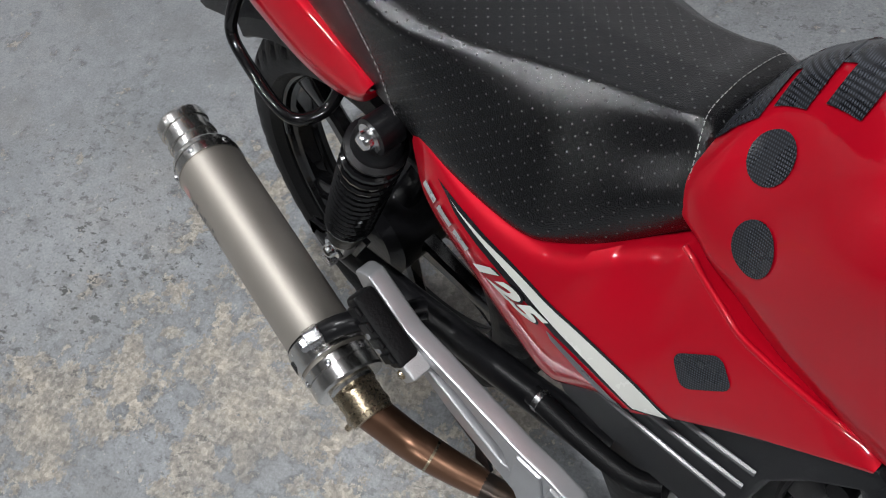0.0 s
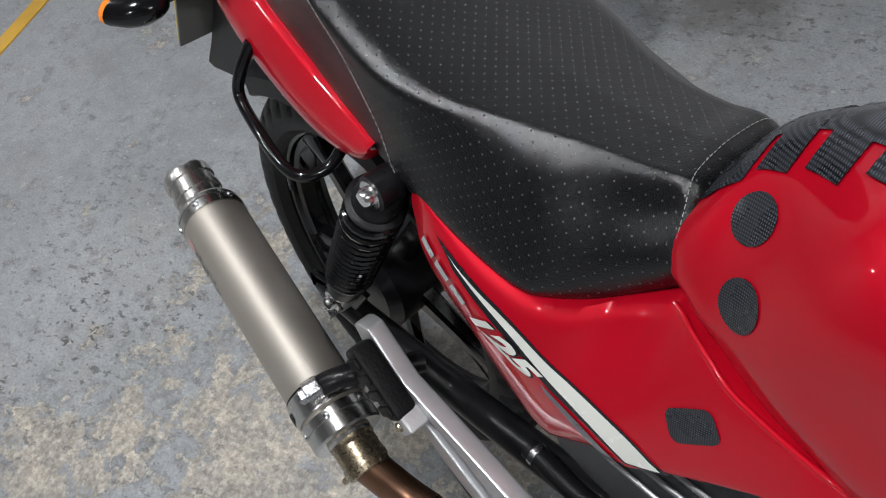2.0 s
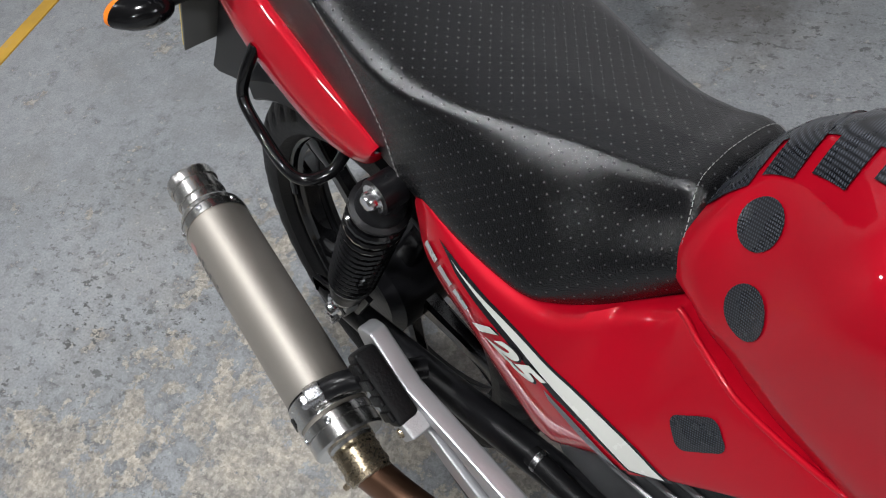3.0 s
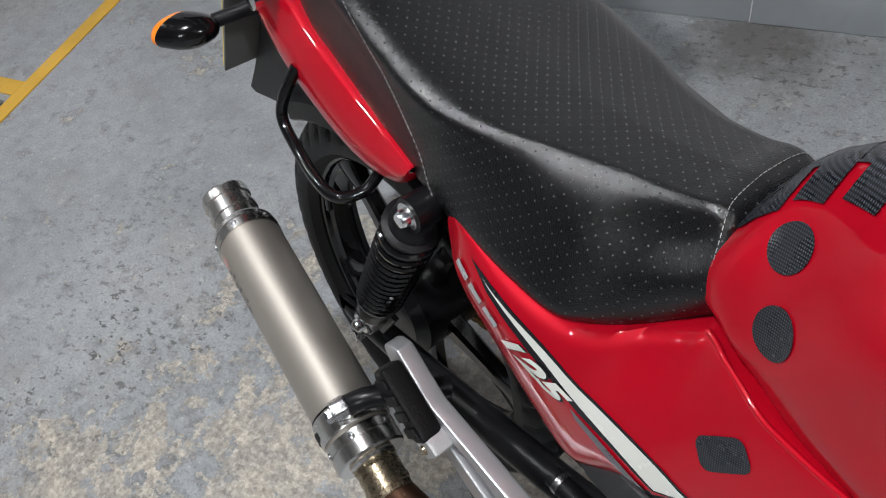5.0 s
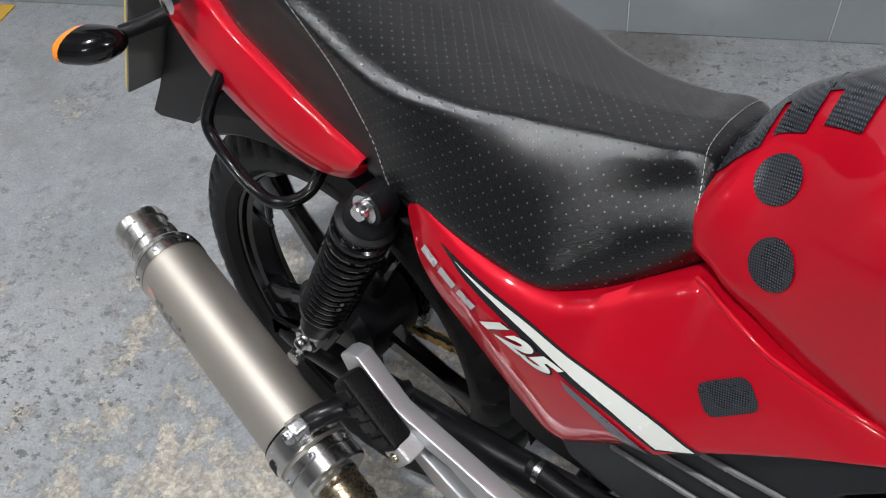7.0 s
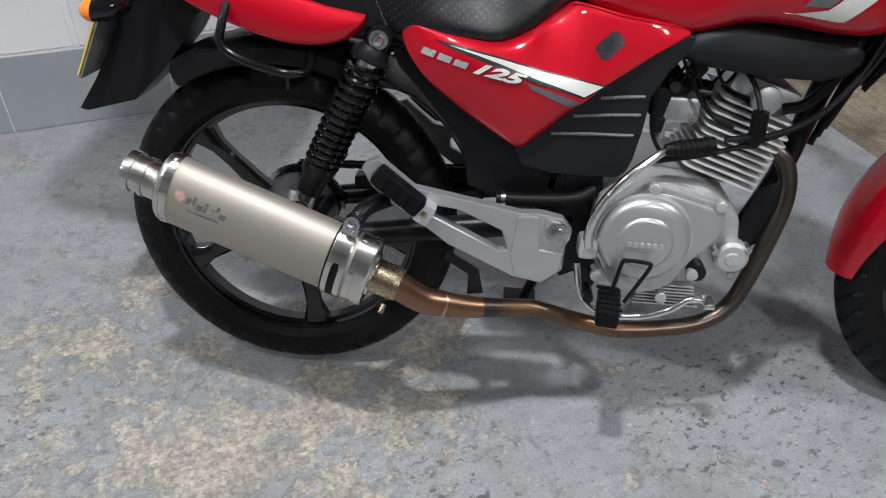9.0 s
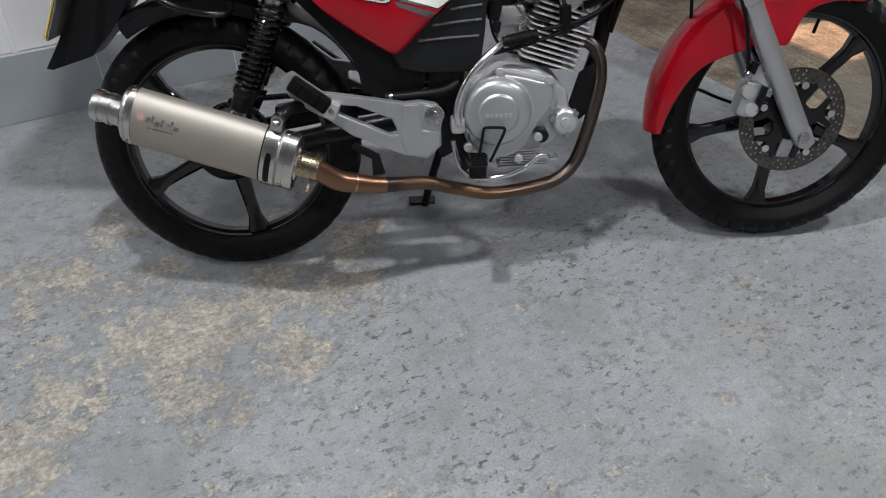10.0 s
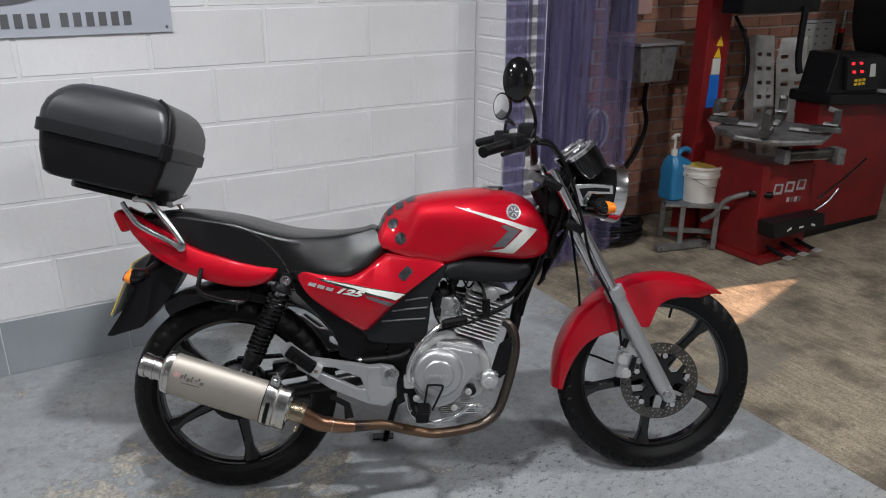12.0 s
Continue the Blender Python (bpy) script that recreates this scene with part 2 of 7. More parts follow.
def seat_leather():
    """Black grained vinyl with rows of small punched holes, laid out by the seat's own unrolled surface."""
    m = material("seat_vinyl", (0.005, 0.005, 0.0056), 0.23, 0.0, 0.2, 14, 0.26, 820, rough_vary=0.04, spec=0.56)
    n, l = m.node_tree.nodes, m.node_tree.links
    b = n["Principled BSDF"]
    uv = n.new("ShaderNodeUVMap")
    uv.uv_map = "UVMap"
    mp = n.new("ShaderNodeMapping")
    mp.inputs["Scale"].default_value = (112, 112, 1)
    mp.inputs["Rotation"].default_value = (0, 0, radians(45))
    l.new(uv.outputs[0], mp.inputs["Vector"])
    fr = n.new("ShaderNodeVectorMath")
    fr.operation = "FRACTION"
    l.new(mp.outputs[0], fr.inputs[0])
    di = n.new("ShaderNodeVectorMath")
    di.operation = "DISTANCE"
    di.inputs[1].default_value = (0.5, 0.5, 0)
    l.new(fr.outputs[0], di.inputs[0])
    mr = n.new("ShaderNodeMapRange")
    mr.inputs["From Min"].default_value, mr.inputs["From Max"].default_value = 0.098, 0.055
    l.new(di.outputs["Value"], mr.inputs["Value"])
    mix = n.new("ShaderNodeMix")
    mix.data_type = "RGBA"
    # holes are coloured paler, standing for the light their rims catch
    mix.inputs[7].default_value = (0.074, 0.074, 0.074, 1)
    old = b.inputs["Base Color"].links[0].from_socket
    l.new(old, mix.inputs[6])
    l.new(mr.outputs[0], mix.inputs["Factor"])
    l.new(mix.outputs[2], b.inputs["Base Color"])
    # a dull spot on the flank of the nose
    tc, far, ns, add = n.new("ShaderNodeTexCoord"), n.new("ShaderNodeVectorMath"), n.new("ShaderNodeTexNoise"), n.new("ShaderNodeMath")
    far.operation, add.operation = "DISTANCE", "ADD"
    far.inputs[1].default_value = (0.340, -0.078, 0.757)
    ns.inputs["Scale"].default_value, ns.inputs["Detail"].default_value = 90, 4
    l.new(tc.outputs["Object"], far.inputs[0])
    l.new(tc.outputs["Object"], ns.inputs["Vector"])
    sc = n.new("ShaderNodeMapRange")
    sc.inputs["To Min"].default_value, sc.inputs["To Max"].default_value = -0.02, 0.02
    l.new(ns.outputs["Fac"], sc.inputs["Value"])
    l.new(far.outputs["Value"], add.inputs[0])
    l.new(sc.outputs[0], add.inputs[1])
    matt = n.new("ShaderNodeMapRange")
    matt.inputs["From Min"].default_value, matt.inputs["From Max"].default_value = 0.030, 0.004
    matt.inputs["To Min"].default_value, matt.inputs["To Max"].default_value = 0.0, 0.32
    l.new(add.outputs[0], matt.inputs["Value"])
    dull = n.new("ShaderNodeMapRange")
    dull.inputs["From Min"].default_value, dull.inputs["From Max"].default_value = 0.0, 0.32
    dull.inputs["To Min"].default_value, dull.inputs["To Max"].default_value = 0.56, 0.28
    l.new(matt.outputs[0], dull.inputs["Value"])
    l.new(dull.outputs[0], b.inputs["Specular IOR Level"])
    return m


SEAT = seat_leather()
SEAT_PLAIN = material("seat_vinyl_plain", (0.006, 0.006, 0.007), 0.33, 0.0, 0.15, 9, 0.18, 800, spec=0.40)


def painted_floor():
    """Grey floor paint, scuffed and flecked dark, worn through to sandy concrete in blotches."""
    m = bpy.data.materials.new("grey_floor_paint")
    m.use_nodes = True
    n, l = m.node_tree.nodes, m.node_tree.links
    b = n["Principled BSDF"]
    tc = n.new("ShaderNodeTexCoord")

    def tex(scale, detail=4.0, rough=0.55, stretch=None, offset=(0, 0, 0)):
        t = n.new("ShaderNodeTexNoise")
        t.inputs["Scale"].default_value, t.inputs["Detail"].default_value, t.inputs["Roughness"].default_value = scale, detail, rough
        mp = n.new("ShaderNodeMapping")
        mp.inputs["Location"].default_value = offset
        if stretch:
            mp.inputs["Scale"].default_value = stretch
        l.new(tc.outputs["Object"], mp.inputs["Vector"])
        l.new(mp.outputs[0], t.inputs["Vector"])
        return t.outputs["Fac"]

    def step(value, lo, hi, a=0.0, z=1.0):
        r = n.new("ShaderNodeMapRange")
        r.inputs["From Min"].default_value, r.inputs["From Max"].default_value = lo, hi
        r.inputs["To Min"].default_value, r.inputs["To Max"].default_value = a, z
        l.new(value, r.inputs["Value"])
        return r.outputs[0]

    def math_(op, a, c):
        k = n.new("ShaderNodeMath")
        k.operation = op
        for i, s in enumerate((a, c)):
            if isinstance(s, (int, float)):
                k.inputs[i].default_value = s
            else:
                l.new(s, k.inputs[i])
        return k.outputs[0]

    def mix(fac, a, c):
        k = n.new("ShaderNodeMix")
        k.data_type = "RGBA"
        l.new(fac, k.inputs["Factor"])
        for i, s in ((6, a), (7, c)):
            if isinstance(s, tuple):
                k.inputs[i].default_value = (*s, 1)
            else:
                l.new(s, k.inputs[i])
        return k.outputs[2]

    def blotch(x, y, r):
        d = n.new("ShaderNodeVectorMath")
        d.operation = "DISTANCE"
        d.inputs[1].default_value = (x, y, 0)
        l.new(tc.outputs["Object"], d.inputs[0])
        return step(d.outputs["Value"], r, 0.0)

    def cells(scale):
        v = n.new("ShaderNodeTexVoronoi")
        v.inputs["Scale"].default_value = scale
        l.new(tc.outputs["Object"], v.inputs["Vector"])
        sep = n.new("ShaderNodeSeparateColor")
        l.new(v.outputs["Color"], sep.inputs[0])
        return sep.outputs[0]

    def tint(col, fac):
        k = n.new("ShaderNodeMix")
        k.data_type, k.blend_type = "RGBA", "MULTIPLY"
        k.inputs["Factor"].default_value = 1.0
        l.new(col, k.inputs[6])
        l.new(fac, k.inputs[7])
        return k.outputs[2]

    base = mix(step(tex(1.6, 5), 0.35, 0.65), (0.280, 0.294, 0.308), (0.348, 0.360, 0.371))
    base = mix(math_("MULTIPLY", step(tex(5, 6, 0.7, offset=(3, 1, 0)), 0.5, 0.7), 0.45), base, (0.255, 0.262, 0.266))
    base = mix(math_("MULTIPLY", step(tex(2.6, 6, 0.65, offset=(7, 2, 0)), 0.54, 0.68), 0.40), base, (0.315, 0.290, 0.262))
    # the paint film is uneven at a finger's width
    base = tint(base, step(tex(28, 7, 0.7, offset=(8, 3, 0)), 0.30, 0.70, 0.86, 1.12))
    # worn to concrete
    wear = blotch(-0.98, -1.24, 0.40)
    for spot in ((-1.06, -0.84, 0.20), (-1.19, -0.94, 0.20), (-0.78, -1.25, 0.26), (-0.94, -1.42, 0.28), (-0.60, -1.31, 0.20), (-1.24, -1.37, 0.30), (-0.78, -1.46, 0.22), (-1.36, -1.46, 0.26), (-0.62, -1.04, 0.20), (-0.50, -1.16, 0.14)):
        wear = math_("MAXIMUM", wear, blotch(*spot))
    grain, flake = cells(120), cells(34)
    chunk = math_("ADD", math_("MULTIPLY", tex(6.5, 4, 0.55), 0.42), math_("MULTIPLY", tex(21, 10, 0.74, offset=(5, 3, 0)), 0.58))
    worn = math_("ADD", math_("MULTIPLY", wear, 0.150), chunk)
    bare = step(worn, 0.590, 0.602)
    halo = math_("MULTIPLY", step(worn, 0.520, 0.578), 0.85)
    sand = mix(step(tex(16, 6, 0.65, offset=(4, 4, 0)), 0.40, 0.60), (0.475, 0.428, 0.362), (0.335, 0.312, 0.280))
    sand = tint(sand, step(grain, 0, 1, 0.72, 1.16))
    sand = tint(sand, step(tex(75, 5, 0.7, offset=(2, 5, 0)), 0.3, 0.7, 0.60, 1.26))
    rough_paint = tint(tint(base, step(flake, 0, 1, 0.66, 1.12)), step(tex(52, 6, 0.7, offset=(3, 9, 0)), 0.36, 0.62, 0.58, 1.14))
    base = mix(halo, base, rough_paint)
    base = mix(bare, base, sand)
    # chips down to the dark base, thick where the bay is driven over, sparse elsewhere
    trodden = blotch(0.0, -2.1, 1.15)
    for spot in ((-0.5, -1.95, 0.75), (-1.35, -1.75, 0.70), (-0.25, -0.12, 0.45), (-1.5, -1.2, 0.5)):
        trodden = math_("MAXIMUM", trodden, blotch(*spot))
    where = math_("MULTIPLY", step(tex(3.4, 5, 0.6, offset=(9, 4, 0)), 0.36, 0.62, 0.15, 1.0), step(trodden, 0.0, 0.45, 0.22, 1.0))
    fleck = step(tex(40, 7, 0.68, (1, 1.5, 1), (1, 5, 0)), 0.574, 0.581)
    base = mix(math_("MULTIPLY", math_("MULTIPLY", fleck, where), 0.95), base, (0.085, 0.085, 0.083))
    fleck2 = step(tex(125, 5, 0.65, (1, 1.4, 1)), 0.580, 0.61)
    base = mix(math_("MULTIPLY", math_("MULTIPLY", fleck2, where), 0.50), base, (0.14, 0.14, 0.14))
    pale = step(tex(48, 5, 0.65, offset=(6, 6, 0)), 0.640, 0.652)
    base = mix(math_("MULTIPLY", pale, 0.6), base, (0.50, 0.47, 0.42))
    base = tint(base, step(tex(190, 4, 0.7, offset=(4, 7, 0)), 0.32, 0.68, 0.80, 1.17))
    # dark smudges, and a darker brown patch along the wall behind the bike
    smudge = math_("MULTIPLY", step(tex(3.2, 5, 0.62, offset=(2, 8, 0)), 0.52, 0.70), 0.5)
    base = mix(smudge, base, (0.165, 0.163, 0.158))
    brown_patch = math_("MULTIPLY", step(math_("ADD", blotch(-0.42, -0.06, 0.34), tex(11, 6, 0.7, offset=(1, 2, 0))), 0.92, 1.30), 0.75)
    base = mix(brown_patch, base, (0.095, 0.085, 0.076))
    l.new(base, b.inputs["Base Color"])
    l.new(step(tex(14, 5), 0.3, 0.7, 0.34, 0.58), b.inputs["Roughness"])
    bp = n.new("ShaderNodeBump")
    bp.inputs["Strength"].default_value, bp.inputs["Distance"].default_value = 0.35, 0.003
    l.new(math_("ADD", math_("ADD", tex(60, 5), math_("MULTIPLY", fleck, -0.5)), math_("MULTIPLY", bare, -0.6)), bp.inputs["Height"])
    l.new(bp.outputs[0], b.inputs["Normal"])
    return m


FLOOR_PAINT = painted_floor()


def workshop_concrete():
    """Brown tamped concrete: fine grit, faint brushed ribs, dark stains and one smooth grey repair."""
    m = material("tamped_brown_concrete", (0.335, 0.278, 0.205), 0.82, 0.0, 0.22, 2.2, 0.5, 140, rough_vary=0.08)
    n, l = m.node_tree.nodes, m.node_tree.links
    b = n["Principled BSDF"]
    tc = n.new("ShaderNodeTexCoord")
    col = b.inputs["Base Color"].links[0].from_socket

    def noise_(scale, detail, stretch, offset):
        mp, t = n.new("ShaderNodeMapping"), n.new("ShaderNodeTexNoise")
        mp.inputs["Scale"].default_value, mp.inputs["Location"].default_value = stretch, offset
        t.inputs["Scale"].default_value, t.inputs["Detail"].default_value, t.inputs["Roughness"].default_value = scale, detail, 0.65
        l.new(tc.outputs["Object"], mp.inputs["Vector"])
        l.new(mp.outputs[0], t.inputs["Vector"])
        return t.outputs["Fac"]

    def ramp_(v, lo, hi, a, z):
        r = n.new("ShaderNodeMapRange")
        for key, x in (("From Min", lo), ("From Max", hi), ("To Min", a), ("To Max", z)):
            r.inputs[key].default_value = x
        l.new(v, r.inputs["Value"])
        return r.outputs[0]

    def blend(kind, fac, x, y):
        k = n.new("ShaderNodeMix")
        k.data_type, k.blend_type = "RGBA", kind
        for s, v in ((k.inputs["Factor"], fac), (k.inputs[6], x), (k.inputs[7], y)):
            if isinstance(v, tuple):
                s.default_value = (*v, 1)
            elif isinstance(v, float):
                s.default_value = v
            else:
                l.new(v, s)
        return k.outputs[2]

    col = blend("MULTIPLY", 1.0, col, ramp_(noise_(130, 5, (1, 1, 1), (0, 0, 0)), 0.3, 0.7, 0.55, 1.45))
    ribs = noise_(7, 5, (11, 0.9, 1), (3, 0, 0))
    col = blend("MULTIPLY", 1.0, col, ramp_(ribs, 0.3, 0.7, 0.68, 1.28))
    col = blend("MIX", ramp_(noise_(3.4, 8, (1, 1, 1), (5, 2, 0)), 0.45, 0.63, 0.0, 0.82), col, (0.085, 0.068, 0.050))
    col = blend("MIX", ramp_(noise_(22, 6, (1, 1, 1), (1, 7, 0)), 0.60, 0.68, 0.0, 0.6), col, (0.13, 0.108, 0.085))
    d = n.new("ShaderNodeVectorMath")
    d.operation = "DISTANCE"
    d.inputs[1].default_value = (1.28, -1.33, 0)
    l.new(tc.outputs["Object"], d.inputs[0])
    edge = n.new("ShaderNodeMath")
    edge.operation = "ADD"
    l.new(d.outputs["Value"], edge.inputs[0])
    l.new(ramp_(noise_(5, 5, (1, 1, 1), (0, 4, 0)), 0.3, 0.7, -0.12, 0.12), edge.inputs[1])
    col = blend("MIX", ramp_(edge.outputs[0], 0.21, 0.15, 0.0, 0.6), col, (0.205, 0.19, 0.16))
    l.new(col, b.inputs["Base Color"])
    bp = n.new("ShaderNodeBump")
    bp.inputs["Strength"].default_value, bp.inputs["Distance"].default_value = 1.0, 0.006
    mul = n.new("ShaderNodeMath")
    mul.operation = "ADD"
    l.new(noise_(130, 5, (1, 1, 1), (0, 0, 0)), mul.inputs[0])
    l.new(ribs, mul.inputs[1])
    l.new(mul.outputs[0], bp.inputs["Height"])
    l.new(bp.outputs[0], b.inputs["Normal"])
    return m


CONCRETE = workshop_concrete()


def curtain_vinyl():
    """Thin violet sheeting, part clear."""
    m = bpy.data.materials.new("violet_sheeting")
    m.use_nodes = True
    n, l = m.node_tree.nodes, m.node_tree.links
    b = n["Principled BSDF"]
    b.inputs["Base Color"].default_value = (0.17, 0.155, 0.28, 1)
    b.inputs["Roughness"].default_value = 0.25
    tr = n.new("ShaderNodeBsdfTransparent")
    tr.inputs[0].default_value = (0.70, 0.68, 0.84, 1)
    mx = n.new("ShaderNodeMixShader")
    tc, no, mr = n.new("ShaderNodeTexCoord"), n.new("ShaderNodeTexNoise"), n.new("ShaderNodeMapRange")
    mp = n.new("ShaderNodeMapping")
    mp.inputs["Scale"].default_value = (9, 9, 0.7)
    l.new(tc.outputs["Object"], mp.inputs[0])
    l.new(mp.outputs[0], no.inputs["Vector"])
    l.new(no.outputs["Fac"], mr.inputs["Value"])
    mr.inputs["From Min"].default_value, mr.inputs["From Max"].default_value = 0.3, 0.7
    mr.inputs["To Min"].default_value, mr.inputs["To Max"].default_value = 0.42, 0.80
    l.new(mr.outputs[0], mx.inputs[0])
    l.new(b.outputs[0], mx.inputs[1])
    l.new(tr.outputs[0], mx.inputs[2])
    l.new(mx.outputs[0], n["Material Output"].inputs["Surface"])
    return m


CURTAIN = curtain_vinyl()

# ---- shaping helpers ----
def finish(bm, material_, smooth=38):
    bmesh.ops.remove_doubles(bm, verts=bm.verts, dist=1e-6)
    bmesh.ops.recalc_face_normals(bm, faces=bm.faces)
    me = bpy.data.meshes.new("mesh")
    bm.to_mesh(me)
    bm.free()
    me.materials.append(material_)
    if smooth:
        me.shade_smooth()
        me.set_sharp_from_angle(angle=radians(smooth))
    return me


def part(name, bm, material_, parent=None, label="", smooth=38):
    me = finish(bm, material_, smooth)
    me.name = name
    ob = new(name, me)
    if 0 < smooth <= 60 and len(me.polygons) < 20000:
        wn = ob.modifiers.new("weighted", "WEIGHTED_NORMAL")
        wn.keep_sharp, wn.weight = True, 60
    if parent:
        ob.parent = parent
    return tagged(ob, label)


def empty(name, m=None, label="", category="", group="", kind=""):
    ob = new(name)
    ob.empty_display_size = 0.05
    if m is not None:
        ob.matrix_world = m
    return tagged(ob, label, category, group, kind)


def spline(pts, steps=6):
    """Catmull-Rom through the points."""
    p = [Vector(q) for q in pts]
    p = [p[0] * 2 - p[1]] + p + [p[-1] * 2 - p[-2]]
    out = []
    for i in range(1, len(p) - 2):
        a, b, c, d = p[i - 1:i + 3]
        for k in range(steps):
            t = k / steps
            out.append(0.5 * (2 * b + (c - a) * t + (2 * a - 5 * b + 4 * c - d) * t * t + (3 * b - a - 3 * c + d) * t ** 3))
    return out + [p[-2]]


def curve1(table, x):
    """A value read smoothly off a table of (x, value)."""
    if x <= table[0][0]:
        return table[0][1]
    if x >= table[-1][0]:
        return table[-1][1]
    for i in range(len(table) - 1):
        (x0, y0), (x1, y1) = table[i], table[i + 1]
        if x0 <= x <= x1:
            def slope(j):
                if j <= 0 or j >= len(table) - 1:
                    return None
                return (table[j + 1][1] - table[j - 1][1]) / (table[j + 1][0] - table[j - 1][0])
            d = (y1 - y0) / (x1 - x0)
            m0, m1 = slope(i), slope(i + 1)
            m0 = d if m0 is None else m0
            m1 = d if m1 is None else m1
            t, h = (x - x0) / (x1 - x0), x1 - x0
            return (2 * t ** 3 - 3 * t * t + 1) * y0 + (t ** 3 - 2 * t * t + t) * h * m0 + (3 * t * t - 2 * t ** 3) * y1 + (t ** 3 - t * t) * h * m1


def ring_faces(bm, rings, closed=True, cap=True):
    vs = [[bm.verts.new(p) for p in r] for r in rings]
    n = len(vs[0])
    for a, b in zip(vs, vs[1:]):
        for i in range(n if closed else n - 1):
            j = (i + 1) % n
            bm.faces.new((a[i], a[j], b[j], b[i]))
    if cap and closed:
        bm.faces.new(vs[0])
        bm.faces.new(vs[-1])
    return vs


def tube(pts, r, seg=10, steps=6, bm=None):
    """A round bar through points; r: one radius or one for each point."""
    bm = bm or bmesh.new()
    radii = r if isinstance(r, (list, tuple)) else [r] * len(pts)
    path = spline(pts, steps) if steps > 1 and len(pts) > 2 else [Vector(p) for p in pts]
    k = steps if steps > 1 and len(pts) > 2 else 1
    rr = [radii[min(i // k, len(radii) - 1)] + (radii[min(i // k + 1, len(radii) - 1)] - radii[min(i // k, len(radii) - 1)]) * (i % k) / k for i in range(len(path))]
    rings, up = [], None
    for i, p in enumerate(path):
        d = (path[min(i + 1, len(path) - 1)] - path[max(i - 1, 0)]).normalized()
        if up is None:
            up = d.orthogonal().normalized()
        up = (up - d * up.dot(d)).normalized()
        side = d.cross(up)
        rings.append([p + (up * math.cos(a) + side * math.sin(a)) * rr[i] for a in (2 * math.pi * j / seg for j in range(seg))])
    ring_faces(bm, rings)
    return bm


def lathe(profile, at=(0, 0, 0), axis=(0, 1, 0), seg=40, bm=None, closed=False, oval_=None):
    """Turned about an axis: profile of (height along the axis, radius)."""
    bm = bm or bmesh.new()
    ax = Vector(axis).normalized()
    e1 = ax.orthogonal().normalized()
    e2 = ax.cross(e1)
    k1 = k2 = 1.0
    if oval_:
        e1, k1, k2 = Vector(oval_[0]), oval_[1], oval_[2]
        e2 = ax.cross(e1)
    prof = list(profile) + ([profile[0]] if closed else [])
    rings = [[Vector(at) + ax * h + (e1 * k1 * math.cos(a) + e2 * k2 * math.sin(a)) * max(r, 1e-5) for a in (2 * math.pi * j / seg for j in range(seg))] for h, r in prof]
    ring_faces(bm, rings, cap=not closed)
    return bm


def plate(outline, a, b, bevel=0.0, axis=1, bm=None, holes=()):
    """A flat outline of (x, z) [axis 1], (x, y) [2] or (y, z) [0] with thickness from a to b."""
    own = bmesh.new()
    def place(p, h):
        return ((h, p[0], p[1]), (p[0], h, p[1]), (p[0], p[1], h))[axis]
    loops = [outline, *holes]
    edges = []
    for lp in loops:
        vs = [own.verts.new(place(p, a)) for p in lp]
        edges += [own.edges.new((vs[i], vs[(i + 1) % len(vs)])) for i in range(len(vs))]
    bmesh.ops.triangle_fill(own, use_beauty=True, use_dissolve=True, edges=edges)
    ext = bmesh.ops.extrude_face_region(own, geom=own.faces[:])
    moved = [v for v in ext["geom"] if isinstance(v, bmesh.types.BMVert)]
    bmesh.ops.translate(own, verts=moved, vec=place((0, 0), b - a))
    if bevel:
        bmesh.ops.recalc_face_normals(own, faces=own.faces)
        rim = [e for e in own.edges if len(e.link_faces) == 2 and e.calc_face_angle(0) > 0.6]
        bmesh.ops.bevel(own, geom=rim, offset=bevel, segments=2, affect="EDGES", profile=0.5)
    return merge(bm, own)


def merge(bm, own):
    if bm is None:
        return own
    tmp = bpy.data.meshes.new("tmp")
    own.to_mesh(tmp)
    own.free()
    bm.from_mesh(tmp)
    bpy.data.meshes.remove(tmp)
    return bm


def block(center, size, bevel=0.004, m=None, bm=None, segments=2):
    own = bmesh.new()
    bmesh.ops.create_cube(own, size=1.0)
    bmesh.ops.scale(own, vec=size, verts=own.verts)
    if bevel:
        bmesh.ops.bevel(own, geom=own.edges[:], offset=bevel, segments=segments, affect="EDGES", profile=0.5)
    if m is not None:
        own.transform(m.to_3x3().to_4x4())
    bmesh.ops.translate(own, verts=own.verts, vec=center)
    return merge(bm, own)


def rounded(w, d, r, n=5):
    """A rounded rectangle round the origin."""
    pts = []
    for cx, cy, a0 in ((w / 2 - r, d / 2 - r, 0), (-w / 2 + r, d / 2 - r, 90), (-w / 2 + r, -d / 2 + r, 180), (w / 2 - r, -d / 2 + r, 270)):
        for k in range(n + 1):
            a = radians(a0 + 90 * k / n)
            pts.append((cx + r * math.cos(a), cy + r * math.sin(a)))
    return pts


def lerp(a, b, t):
    return a + (b - a) * t


def clamp01(x):
    return max(0.0, min(1.0, x))


def smoothstep(a, b, x):
    t = clamp01((x - a) / (b - a))
    return t * t * (3 - 2 * t)

# ---- the room ----
EDGE = 0.95      # where the painted floor ends
CORNER = 0.78    # where the block wall meets the brick pier
PIER = 0.24      # how far the pier stands out
WEST, SOUTH, EAST, NORTH = -5.2, -6.6, 4.9, 0.28
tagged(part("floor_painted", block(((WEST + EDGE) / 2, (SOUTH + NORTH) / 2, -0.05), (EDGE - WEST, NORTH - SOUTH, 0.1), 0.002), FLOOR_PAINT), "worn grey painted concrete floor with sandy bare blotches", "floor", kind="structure")


